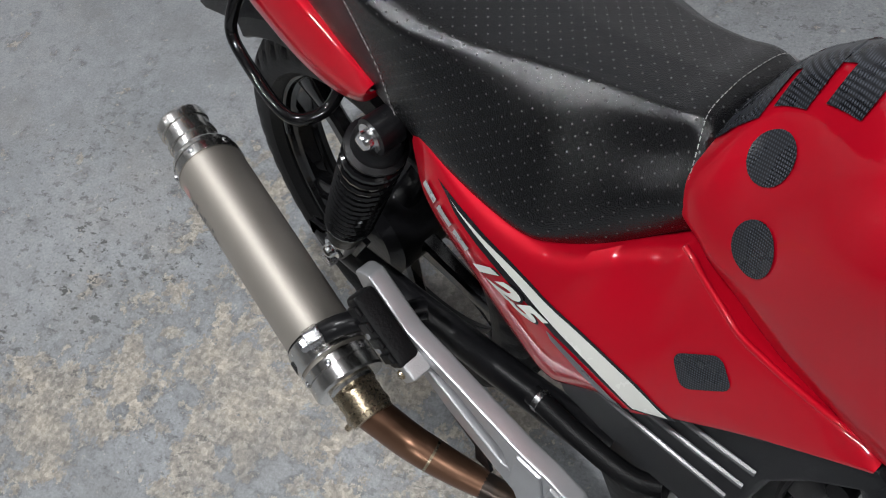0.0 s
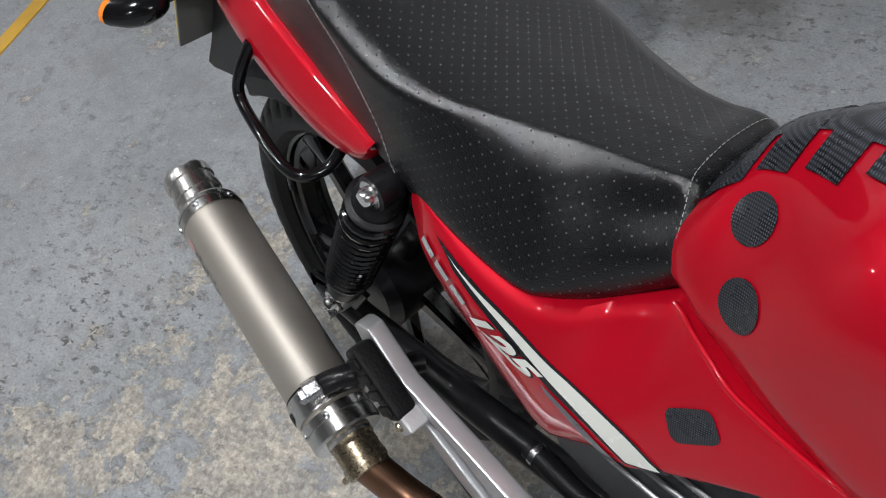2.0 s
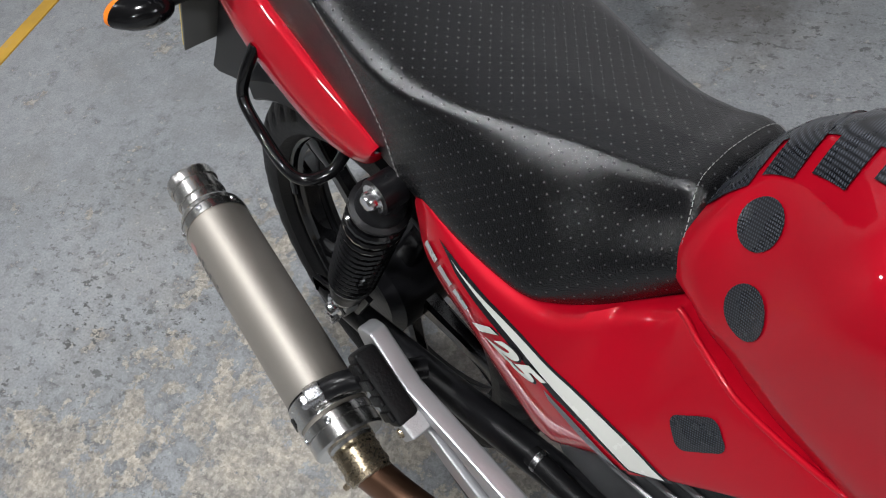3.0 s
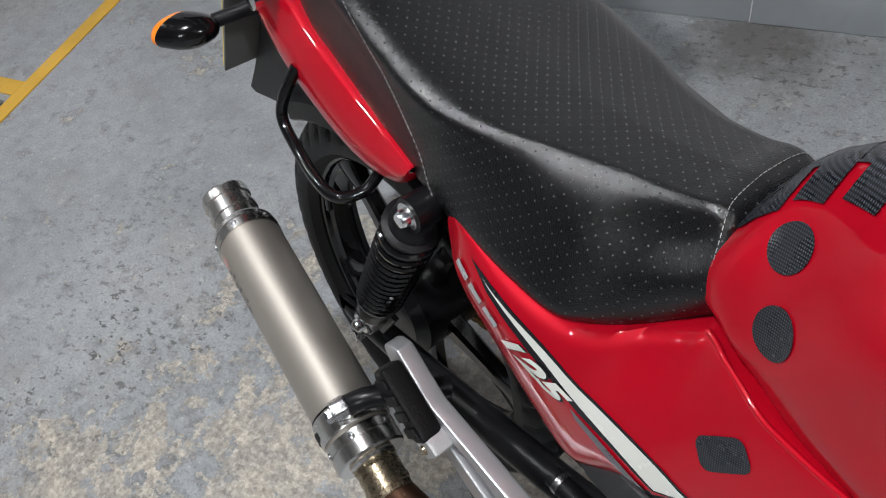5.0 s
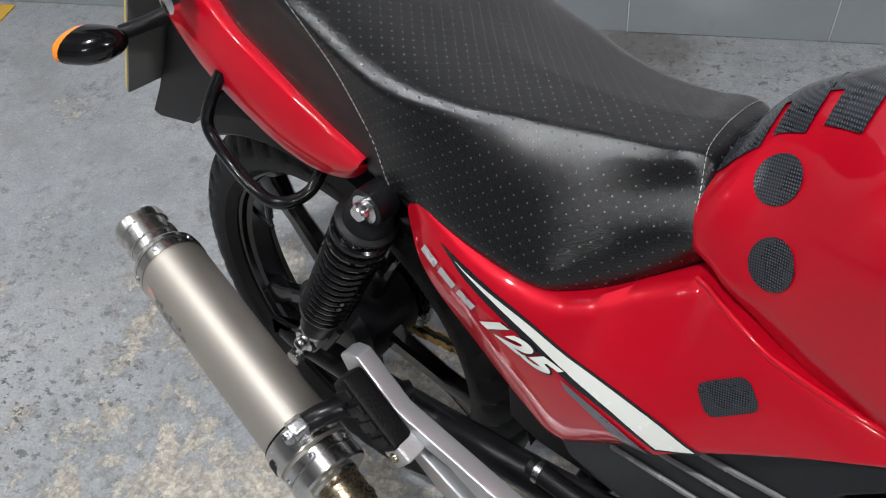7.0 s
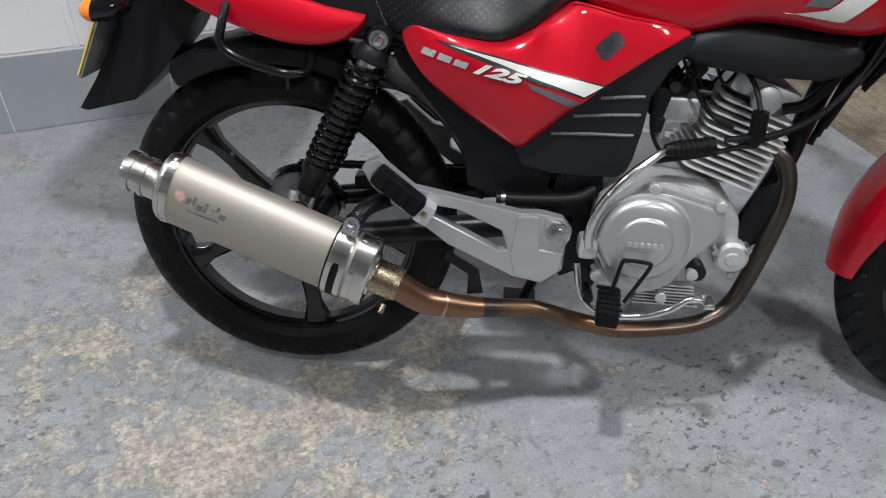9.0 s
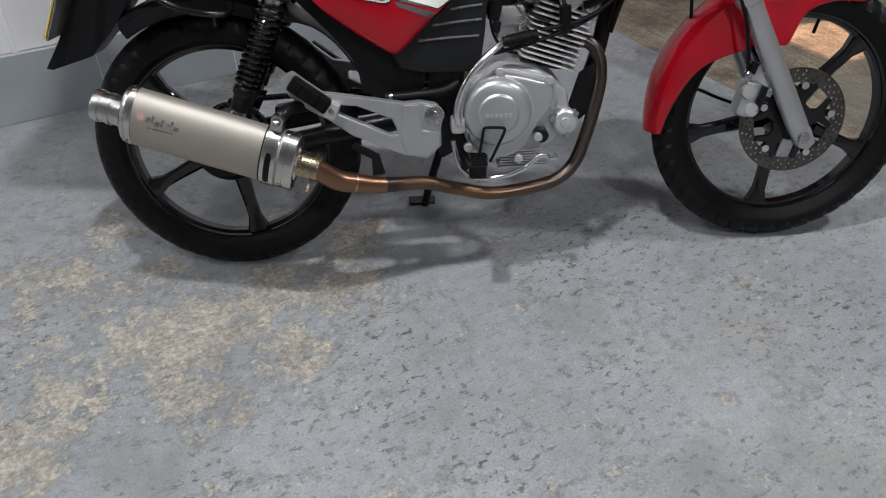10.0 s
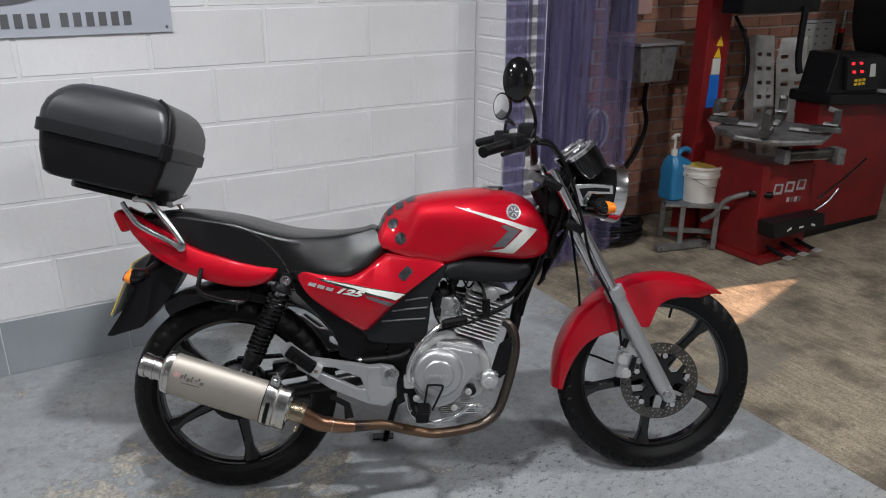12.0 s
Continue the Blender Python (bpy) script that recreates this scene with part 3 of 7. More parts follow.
def ribbed_floor():
    """Tamped concrete with shallow ribs left by the screed."""
    bm = bmesh.new()
    rows, cols = 60, 300
    for i in range(rows + 1):
        y = lerp(SOUTH, NORTH, i / rows)
        for j in range(cols + 1):
            x = lerp(EDGE, EAST, j / cols)
            z = -0.006 + 0.0022 * math.sin(x * 2 * math.pi / 0.055 + 0.6 * noise.noise((x, y * 1.3, 0))) * (0.5 + noise.noise((x, y * 0.7, 3))) + 0.004 * noise.noise((x * 2, y * 2, 1))
            bm.verts.new((x, y, min(z, -0.0005)))
    bm.verts.ensure_lookup_table()
    for i in range(rows):
        for j in range(cols):
            a = i * (cols + 1) + j
            bm.faces.new([bm.verts[k] for k in (a, a + 1, a + cols + 2, a + cols + 1)])
    return bm


tagged(part("floor_workshop", ribbed_floor(), CONCRETE, smooth=180), "rough brown tamped concrete workshop floor", "floor", kind="structure")

# yellow bay lines on the painted floor
for name_, x0, x1, y0, y1 in (("bay_line", -2.285, -2.235, -3.2, -0.02), ("bay_line", -3.4, -2.285, -0.655, -0.60)):
    tagged(part(name_, block(((x0 + x1) / 2, (y0 + y1) / 2, 0.001), (x1 - x0, y1 - y0, 0.006), 0.001), YELLOW_LINE), "worn yellow painted bay line on the floor", "floor marking", kind="structure")
cover = empty("drain_cover", pose(-2.47, -0.78, 0), "dark metal floor cover set by the yellow line", "floor cover", kind="structure")
part("cover_frame", plate(rounded(0.36, 0.2, 0.01), 0.0005, 0.005, 0.001, 2, holes=[rounded(0.31, 0.15, 0.01)]), GREY_METAL, cover)
part("cover_lid", plate(rounded(0.29, 0.13, 0.01), 0.0005, 0.004, 0.001, 2), BLACK_METAL, cover)

# block wall, pier, and an unseen shell of walls and ceiling added to bounce light
WALL_TOP = CEILING
wall_north = tagged(part("wall_north", block(((WEST + CORNER) / 2, 0.104, WALL_TOP / 2), (CORNER - WEST, 0.2, WALL_TOP), 0), MORTAR), "white painted concrete block wall with a grey lower band", "wall", kind="structure")
wall_pier = tagged(part("wall_pier", block((CORNER + 0.115, (-PIER + NORTH) / 2, WALL_TOP / 2), (0.222, PIER + NORTH, WALL_TOP), 0), MORTAR), "white painted brick pier at the wall's end", "wall", kind="structure")
wall_brick = tagged(part("wall_brick", block(((CORNER + EAST) / 2 + 0.11, NORTH + 0.104, WALL_TOP / 2), (EAST - CORNER - 0.22, 0.2, WALL_TOP), 0), BRICK_MORTAR), "bare orange-brown brick workshop wall", "wall", kind="structure")
for name_, c, s in (("unseen_wall_west", (WEST - 0.1, (SOUTH + NORTH) / 2, WALL_TOP / 2), (0.2, NORTH - SOUTH + 0.4, WALL_TOP)), ("unseen_wall_south", ((WEST + EAST) / 2, SOUTH - 0.1, WALL_TOP / 2), (EAST - WEST, 0.2, WALL_TOP))):
    tagged(part(name_, block(c, s, 0), SHELL), "unseen plain grey wall, added to bounce light", "wall", kind="structure")
tagged(part("ceiling", block(((WEST + EAST) / 2, (SOUTH + NORTH) / 2, CEILING + 0.05), (EAST - WEST + 0.4, NORTH - SOUTH + 0.6, 0.1), 0), CEIL_MAT), "unseen plain pale ceiling, added to bounce light", "ceiling", kind="structure")


def east_wall():
    """An unseen end wall, its wedge-shaped gap cut to shape the sunlit floor patch."""
    gap = []
    for x, y in ((1.40, -0.70), (2.21, -0.895), (1.52, -1.10), (1.30, -0.95)):
        d = (EAST - x) / SUN_DIR.x
        gap.append((y + SUN_DIR.y * d, SUN_DIR.z * d))
    return plate([(SOUTH, 0), (NORTH, 0), (NORTH, WALL_TOP), (SOUTH, WALL_TOP)], EAST, EAST + 0.02, 0, 0, holes=[gap]), gap


SUN_GAP = east_wall()
tagged(part("unseen_wall_east", SUN_GAP[0], SHELL), "unseen plain end wall with an opening that shapes the sunlight", "wall", kind="structure")

# lamp bodies added out of view, one at each light
for bx_, by_, length, watts in LAMPS_AND_FILLS:
    batten = empty("unseen_ceiling_lamp", pose(bx_, by_, CEILING), "unseen small square white ceiling lamp, lit", "ceiling lamp", "ceiling lamps")
    part("housing", block((0, 0, -0.04), (length + 0.05, 0.20, 0.08), 0.006), WHITE_PLASTIC, batten)
    part("diffuser", block((0, 0, -0.09), (length, 0.14, 0.018), 0.004), TUBE_GLOW, batten)

# ---- the motorcycle: its own axes run forward, to its left and up along its lean ----
bike = empty("motorcycle", pose(-0.758, -1.105, 0, 0, 0, -25.8) @ pose(0, 0, 0, -11), "red and black commuter motorcycle leaning on its side stand", "motorcycle")


def wheel(name, u, r, half, angles, rim_r, label, cut):
    w = empty(name, None, label)
    w.parent = bike
    w.location = (u, 0, r)
    tyre = []
    for k in range(17):
        a = radians(-115 + 230 * k / 16)
        tyre.append((half * 1.0 * math.sin(a), r - half * 0.92 + half * 0.92 * math.cos(a)))
    tyre = [(-half * 0.62, rim_r - 0.006)] + tyre + [(half * 0.62, rim_r - 0.006)]
    body = lathe(tyre, seg=264, closed=True)
    for q in body.verts:
        side_, rad = abs(q.co.y) / half, math.hypot(q.co.x, q.co.z)
        turn = math.atan2(q.co.z, q.co.x) / (2 * math.pi) * 44 + side_ * 0.9 + (0.5 if q.co.y > 0 else 0.0)
        if rad > r - half * 0.95 and 0.12 < side_ < 0.97 and turn % 1.0 < 0.2 + 8 * (cut - 0.005):
            q.co *= 1 - cut / rad
    part("tyre", body, RUBBER, w, "black road tyre with cut tread", smooth=24)
    rim = [(-half * 0.66, rim_r + 0.006), (-half * 0.62, rim_r + 0.008), (-half * 0.58, rim_r - 0.004), (-half * 0.50, rim_r - 0.010), (-half * 0.34, rim_r - 0.012), (-0.012, rim_r - 0.019), (0.012, rim_r - 0.019), (half * 0.34, rim_r - 0.012), (half * 0.50, rim_r - 0.010), (half * 0.58, rim_r - 0.004), (half * 0.62, rim_r + 0.008), (half * 0.66, rim_r + 0.006), (half * 0.5, rim_r - 0.002), (-half * 0.5, rim_r - 0.002)]
    part("rim", lathe(rim, seg=96, closed=True), BLACK_RIM, w, "glossy black cast rim")
    for ang in angles:
        bm = bmesh.new()
        d = Vector((math.cos(radians(ang)), 0, math.sin(radians(ang))))
        s = Vector((-d.z, 0, d.x))
        rings = []
        for rad, wd, th in ((0.045, 0.021, 0.016), (0.09, 0.016, 0.014), (0.15, 0.0135, 0.012), (rim_r - 0.050, 0.014, 0.013), (rim_r - 0.014, 0.026, 0.016)):
            rings.append([d * rad + s * x + Vector((0, y, 0)) for x, y in ((wd, th * 0.6), (wd * 0.6, th), (-wd * 0.6, th), (-wd, th * 0.6), (-wd, -th * 0.6), (-wd * 0.6, -th), (wd * 0.6, -th), (wd, -th * 0.6))])
        ring_faces(bm, rings)
        part("spoke", bm, BLACK_RIM, w)
    a = radians(angles[0] + 30)
    d = Vector((math.cos(a), 0, math.sin(a)))
    part("valve", tube([d * (rim_r - 0.016), d * (rim_r - 0.052)], 0.004, 8, 1), RUBBER, w)
    return w


rear = wheel("rear_wheel", 0.003, 0.302, 0.047, (135, 207, 279, 351, 63), 0.236, "black five-spoke cast rear wheel", 0.005)
part("drum", lathe([(-0.062, 0.02), (-0.06, 0.06), (-0.045, 0.075), (0.045, 0.072), (0.05, 0.03)], seg=40), BLACK_METAL, rear)
part("axle", lathe([(-0.125, 0.004), (-0.125, 0.011), (-0.112, 0.011), (-0.112, 0.008), (0.12, 0.008), (0.12, 0.003)], seg=8), STEEL, rear)
part("sprocket", lathe([(0.062, 0.03), (0.062, 0.082), (0.068, 0.082), (0.068, 0.03)], seg=42), STEEL, rear)
front = wheel("front_wheel", 1.297, 0.307, 0.040, (46, 118, 190, 262, 334), 0.241, "black five-spoke cast front wheel", 0.0085)
part("hub", lathe([(-0.05, 0.02), (-0.05, 0.045), (-0.03, 0.05), (0.03, 0.05), (0.05, 0.03)], seg=32), BLACK_GLOSS, front)


def disc():
    """A drilled brake disc."""
    bm = bmesh.new()
    outer = [(0.122 * math.cos(a), 0.122 * math.sin(a)) for a in (2 * math.pi * k / 72 for k in range(72))]
    holes = [[(0.089 * math.cos(a), 0.089 * math.sin(a)) for a in (2 * math.pi * k / 48 for k in range(48))]]
    for k in range(36):
        for rr, off in ((0.097, 0), (0.106, 0.5), (0.115, 0.25)):
            a = 2 * math.pi * (k + off) / 36
            holes.append([(rr * math.cos(a) + 0.0032 * math.cos(b), rr * math.sin(a) + 0.0032 * math.sin(b)) for b in (math.pi * j / 3 for j in range(6))])
    return plate(outer, -0.060, -0.056, 0, 1, holes=holes)


part("brake_disc", disc(), DISC_STEEL, front, "drilled steel brake disc")
for k in range(5):
    a = radians(72 * k + 10)
    d, s, y_ = Vector((math.cos(a), 0, math.sin(a))), Vector((-math.sin(a), 0, math.cos(a))), -0.0605
    # a forked arm out to the disc
    arm = [d * r_ + s * x_ for r_, x_ in ((0.034, -0.020), (0.058, -0.016), (0.080, -0.036), (0.090, -0.030), (0.073, -0.006), (0.083, -0.009), (0.092, 0.0), (0.083, 0.009), (0.073, 0.006), (0.090, 0.030), (0.080, 0.036), (0.058, 0.016), (0.034, 0.020))]
    part("carrier_arm", plate([(p.x, p.z) for p in arm], y_ - 0.004, y_ + 0.004, 0.0015), BLACK_GLOSS, front)
part("disc_carrier", lathe([(-0.066, 0.02), (-0.066, 0.044), (-0.056, 0.046), (-0.056, 0.02)], seg=36), BLACK_GLOSS, front, "black disc carrier")
for k in range(5):
    a = radians(72 * k + 10)
    part("disc_bolt", lathe([(-0.072, 0.002), (-0.072, 0.0085), (-0.062, 0.0095), (-0.06, 0.0095)], (0.084 * math.cos(a), 0, 0.084 * math.sin(a)), seg=12), CHROME, front)

# fork
for side in (-1, 1):
    v = 0.092 * side
    leg = part("fork_leg", tube([(1.135, v, 0.605), (1.16, v, 0.558), (1.294, v, 0.305), (1.312, v, 0.27)], [0.027, 0.0235, 0.0235, 0.020], 20, 1), SILVER, bike, "silver painted lower fork leg")
    part("stanchion", tube([(0.945, v, 0.964), (1.137, v, 0.601)], 0.0165, 20, 1), CHROME, leg, "chrome fork tube")
    part("seal_collar", lathe([(0, 0.0175), (0, 0.029), (0.03, 0.029), (0.034, 0.0275)], (1.132, v, 0.611), (0.468, 0, -0.884), 24), SILVER, leg)
    part("fork_foot", plate([(1.285, 0.315), (1.318, 0.305), (1.335, 0.268), (1.318, 0.25), (1.296, 0.258)], v - 0.018, v + 0.018, 0.004), SILVER, leg)
    part("axle_nut", lathe([(0, 0.013), (0.008 * side, 0.013), (0.010 * side, 0.009)], (1.303, v + 0.018 * side, 0.283), seg=12), STEEL, leg)
for w_, name_ in ((0.925, "top_yoke"), (0.80, "bottom_yoke")):
    u_ = 1.303 - (w_ - 0.286) * 0.53
    part(name_, block((u_ - 0.02, 0, w_), (0.06, 0.235, 0.026), 0.008, pose(0, 0, 0, 0, 28, 0)), BLACK_METAL, bike)
cal = part("caliper", block((1.172, -0.078, 0.372), (0.042, 0.046, 0.082), 0.012, pose(0, 0, 0, 0, 14, 0)), SILVER, bike, "silver brake caliper")
part("caliper_bracket", plate([(1.16, 0.43), (1.19, 0.45), (1.245, 0.40), (1.225, 0.37), (1.19, 0.39)], -0.085, -0.075, 0.002), ALLOY, cal)
part("pad_cover", block((1.196, -0.082, 0.372), (0.014, 0.052, 0.060), 0.004, pose(0, 0, 0, 0, 14, 0)), BLACK_METAL, cal)
part("slide_boot", tube([(1.172, -0.088, 0.428), (1.181, -0.088, 0.452)], 0.009, 12, 1), RUBBER, cal)
part("banjo_bolt", lathe([(0, 0.009), (0.006, 0.009), (0.007, 0.0065), (0.014, 0.0065)], (1.160, -0.100, 0.428), (0, -1, 0), 8), STEEL, cal)
for uu, ww in ((1.206, 0.432), (1.222, 0.394)):
    part("caliper_bolt", lathe([(0, 0.0075), (0.008, 0.0075), (0.010, 0.004)], (uu, -0.085, ww), (0, -1, 0), 8), STEEL, cal)
for uu, ww in ((1.165, 0.392), (1.178, 0.350)):
    part("piston_cap", lathe([(-0.108, 0.004), (-0.108, 0.014), (-0.098, 0.016)], (uu, 0, ww), seg=24), ALLOY, cal)
part("brake_hose", tube([(1.165, -0.09, 0.43), (1.15, -0.105, 0.50), (1.125, -0.11, 0.58), (1.06, -0.115, 0.70), (1.03, -0.12, 0.82), (0.99, -0.13, 0.95), (0.93, -0.18, 1.03), (0.875, -0.22, 1.045)], 0.0042, 8), RUBBER, bike)
part("speedometer_cable", tube([(1.26, 0.06, 0.30), (1.15, 0.08, 0.34), (1.08, 0.03, 0.40), (1.05, -0.01, 0.6), (1.02, 0.0, 0.85), (1.04, 0.0, 0.95)], 0.004, 8), RUBBER, bike)


def front_fender():
    """A curved blade over the wheel with a skirt towards the fork."""
    bm = bmesh.new()
    rings = []
    skirt = [(51, 0.001), (55, 0.008), (64, 0.030), (80, 0.048), (92, 0.075), (98, 0.115), (103, 0.136), (113, 0.122), (122, 0.108), (132, 0.095), (150, 0.054), (169, 0.026), (184, 0.008)]
    for k in range(61):
        a = lerp(51, 184, k / 60)
        rad = 0.333 - 0.006 * smoothstep(150, 185, a)
        half = 0.060 * (0.10 + 0.90 * smoothstep(50, 74, a) ** 0.8) * (0.75 + 0.25 * smoothstep(186, 165, a))
        drop = curve1(skirt, a)
        crown_ = 0.016 * smoothstep(50, 66, a)
        prof = []
        for i in range(-10, 11):
            s = i / 10
            if abs(s) < 0.6:
                y, q = half * s / 0.6 * 0.92, rad - crown_ * (s / 0.6) ** 2
            else:
                t = (abs(s) - 0.6) / 0.4
                y, q = math.copysign(half * (0.92 + 0.10 * math.sin(min(1, t * 1.5) * math.pi / 2)), s), rad - crown_ - drop * t
            prof.append((y, q))
        loop = prof + [(y * 0.96, q - 0.004) for y, q in reversed(prof)]
        d = Vector((math.cos(radians(a)), 0, math.sin(radians(a))))
        rings.append([Vector((1.297, 0, 0.307)) + d * q + Vector((0, y, 0)) for y, q in loop])
    ring_faces(bm, rings)
    return bm


part("front_mudguard", front_fender(), RED, bike, "glossy red front mudguard")

# ---- tank, seat, panels ----
TANK_TOP = [(0.425, 0.772), (0.446, 0.802), (0.456, 0.824), (0.472, 0.846), (0.50, 0.866), (0.564, 0.889), (0.666, 0.903), (0.75, 0.908), (0.835, 0.897), (0.887, 0.873), (0.922, 0.835), (0.948, 0.79), (0.958, 0.762)]
TANK_LOW = [(0.425, 0.758), (0.438, 0.746), (0.455, 0.738), (0.47, 0.735), (0.48, 0.729), (0.50, 0.720), (0.53, 0.708), (0.56, 0.699), (0.60, 0.692), (0.638, 0.692), (0.665, 0.700), (0.703, 0.714), (0.752, 0.716), (0.818, 0.708), (0.876, 0.705), (0.93, 0.715), (0.958, 0.742)]
TANK_HALF = [(0.425, 0.040), (0.430, 0.052), (0.440, 0.064), (0.455, 0.075), (0.47, 0.081), (0.484, 0.086), (0.507, 0.091), (0.53, 0.100), (0.56, 0.110), (0.60, 0.117), (0.65, 0.129), (0.70, 0.141), (0.76, 0.150), (0.84, 0.146), (0.90, 0.124), (0.94, 0.085), (0.958, 0.04)]


def tank_point(u, a):
    """On the tank's skin at u; a: 0 at the right flank, 90 on top, 180 at the left."""
    top, low, half = curve1(TANK_TOP, u), curve1(TANK_LOW, u), curve1(TANK_HALF, u)
    mid = lerp(low, top, lerp(0.42, 0.15, smoothstep(0.58, 0.48, u)))
    c, s = math.cos(radians(a)), math.sin(radians(a))
    rear_ = smoothstep(0.56, 0.47, u)
    boxy = smoothstep(0.478, 0.440, u)
    rise = abs(s) ** lerp(0.86, 0.95, rear_)
    wide = lerp(abs(c) ** 0.80, max(0.0, 1 - rise ** lerp(1.2, 2.4, boxy)) ** 0.6, rear_) if s >= 0 else abs(c) ** 0.25
    y = -half * math.copysign(wide, c)
    z = mid + (top - mid) * rise if s >= 0 else mid - (mid - low) * abs(s) ** 0.8
    if y > 0:
        y *= lerp(1.25, 1.06, smoothstep(0.5, 0.7, u))
    # the hollow for the knee
    dent = 0.010 * math.exp(-((u - 0.61) / 0.06) ** 2) * math.exp(-((z - 0.775) / 0.05) ** 2)
    return Vector((u, y - math.copysign(dent, y) if abs(y) > 0.03 else y, z))


def tank():
    bm = bmesh.new()
    us = [lerp(0.425, 0.958, (1 - math.cos(math.pi * k / 52)) / 2) for k in range(53)]
    ring_faces(bm, [[tank_point(u, 360 * j / 64) for j in range(64)] for u in us])
    return bm


fuel_tank = part("fuel_tank", tank(), RED, bike, "glossy red fuel tank with black film patches")
part("filler_cap", lathe([(0, 0.034), (0.008, 0.034), (0.012, 0.030), (0.012, 0.001)], (0.785, 0, 0.902), (0.05, 0, 1), 36), CHROME, fuel_tank, "chrome filler cap")


def on_tank_fine(u, w):
    lo, hi = -40.0, 89.5
    for _ in range(24):
        m_ = (lo + hi) / 2
        if tank_point(u, m_).z < w:
            lo = m_
        else:
            hi = m_
    return tank_point(u, (lo + hi) / 2)


def flank_patch(points, skin, lift=0.0012, sub=3):
    own = bmesh.new()
    own.faces.new([own.verts.new((p[0], 0, p[1])) for p in points])
    own.normal_update()
    bmesh.ops.triangulate(own, faces=own.faces[:])
    for _ in range(sub):
        bmesh.ops.subdivide_edges(own, edges=own.edges[:], cuts=1)
        bmesh.ops.triangulate(own, faces=own.faces[:])
    for v in own.verts:
        u, w = v.co.x, v.co.z
        p = skin(u, w)
        dx, dz = skin(u + 0.002, w) - skin(u - 0.002, w), skin(u, w + 0.002) - skin(u, w - 0.002)
        k = dx.cross(dz)
        k.normalize()
        if k.y > 0:
            k = -k
        v.co = p + k * lift
    return own


def oval(u, w, a, b, turn=0, n=28):
    c, s = math.cos(radians(turn)), math.sin(radians(turn))
    return [(u + a * math.cos(t) * c - b * math.sin(t) * s, w + a * math.cos(t) * s + b * math.sin(t) * c) for t in (2 * math.pi * k / n for k in range(n))]


def tank_film(u0, u1, a0, a1, lift=0.0012, nu=10, na=24, point=0.0):
    """A film over the tank's back, from one side over the top to the other."""
    own = bmesh.new()
    rows = []
    for i in range(nu + 1):
        u = lerp(u0, u1, i / nu)
        row = []
        for j in range(na + 1):
            a = lerp(a0, a1, j / na)
            p = tank_point(u, a)
            k = (tank_point(u + 0.001, a) - tank_point(u - 0.001, a)).cross(tank_point(u, a + 0.6) - tank_point(u, a - 0.6))
            k.normalize()
            if k.z < 0:
                k = -k
            row.append(own.verts.new(p + k * lift))
        rows.append(row)
    for r, q in zip(rows, rows[1:]):
        for j in range(na):
            own.faces.new((r[j], r[j + 1], q[j + 1], q[j]))
    return own


part("tank_pad", tank_film(0.436, 0.466, 50, 130, 0.0013), CARBON, fuel_tank, "black carbon-weave tank pad")
part("tank_pad", tank_film(0.466, 0.560, 78, 102, 0.0013), CARBON, fuel_tank, "black carbon-weave tank pad")
part("pad_finger", tank_film(0.470, 0.489, 54, 126, 0.0016), CARBON, fuel_tank)
part("pad_finger", tank_film(0.497, 0.520, 58, 122, 0.0016), CARBON, fuel_tank)
part("pad_finger", tank_film(0.529, 0.553, 66, 114, 0.0016), CARBON, fuel_tank)
def tank_nearest(p):
    """The spot of the tank's skin next to a point."""
    best = min(((u, a) for u in np.linspace(p.x - 0.03, p.x + 0.03, 13) for a in np.linspace(0, 85, 35)), key=lambda q: (tank_point(*q) - p).length)
    u, a = best
    du, da = 0.0025, 1.25
    for _ in range(14):
        u, a = min(((u + i * du, a + j * da) for i in (-1, 0, 1) for j in (-1, 0, 1)), key=lambda q: (tank_point(*q) - p).length)
        du, da = du * 0.62, da * 0.62
    n_ = (tank_point(u + 0.001, a) - tank_point(u - 0.001, a)).cross(tank_point(u, a + 0.5) - tank_point(u, a - 0.5)).normalized()
    return tank_point(u, a), n_ if n_.y < 0 else -n_


def round_film(c, r):
    """A round film cut to a circle and pressed on the tank."""
    p0, n0 = tank_nearest(Vector(c))
    e1 = n0.cross(Vector((0, 0, 1))).normalized()
    e2 = n0.cross(e1)
    own = bmesh.new()
    rings = []
    for k in (0.02, 0.35, 0.7, 1.0):
        ring = []
        for j in range(28):
            t = 2 * math.pi * j / 28
            q, n_ = tank_nearest(p0 + (e1 * math.cos(t) + e2 * math.sin(t)) * r * k)
            ring.append(own.verts.new(q + n_ * 0.0012))
        rings.append(ring)
    own.faces.new(rings[0])
    for a, b in zip(rings, rings[1:]):
        for j in range(28):
            own.faces.new((a[j], a[(j + 1) % 28], b[(j + 1) % 28], b[j]))
    return own


part("film_patch", round_film((0.488, -0.055, 0.813), 0.0172), CARBON, fuel_tank, "round black carbon-weave film patch")
part("film_patch", round_film((0.509, -0.084, 0.773), 0.0178), CARBON, fuel_tank, "round black carbon-weave film patch")
part("stripe_white", flank_patch([(0.66, 0.866), (0.74, 0.848), (0.82, 0.824), (0.897, 0.797), (0.86, 0.762), (0.822, 0.728), (0.742, 0.738), (0.80, 0.748), (0.853, 0.798), (0.80, 0.820)], on_tank_fine, 0.0014), DECAL_WHITE, fuel_tank, "white arrow-shaped stripe")
part("stripe_grey", flank_patch([(0.845, 0.798), (0.80, 0.752), (0.765, 0.752), (0.81, 0.798), (0.79, 0.812), (0.80, 0.816)], on_tank_fine, 0.0018), DECAL_GREY, fuel_tank, "dark grey arrow-shaped stripe")
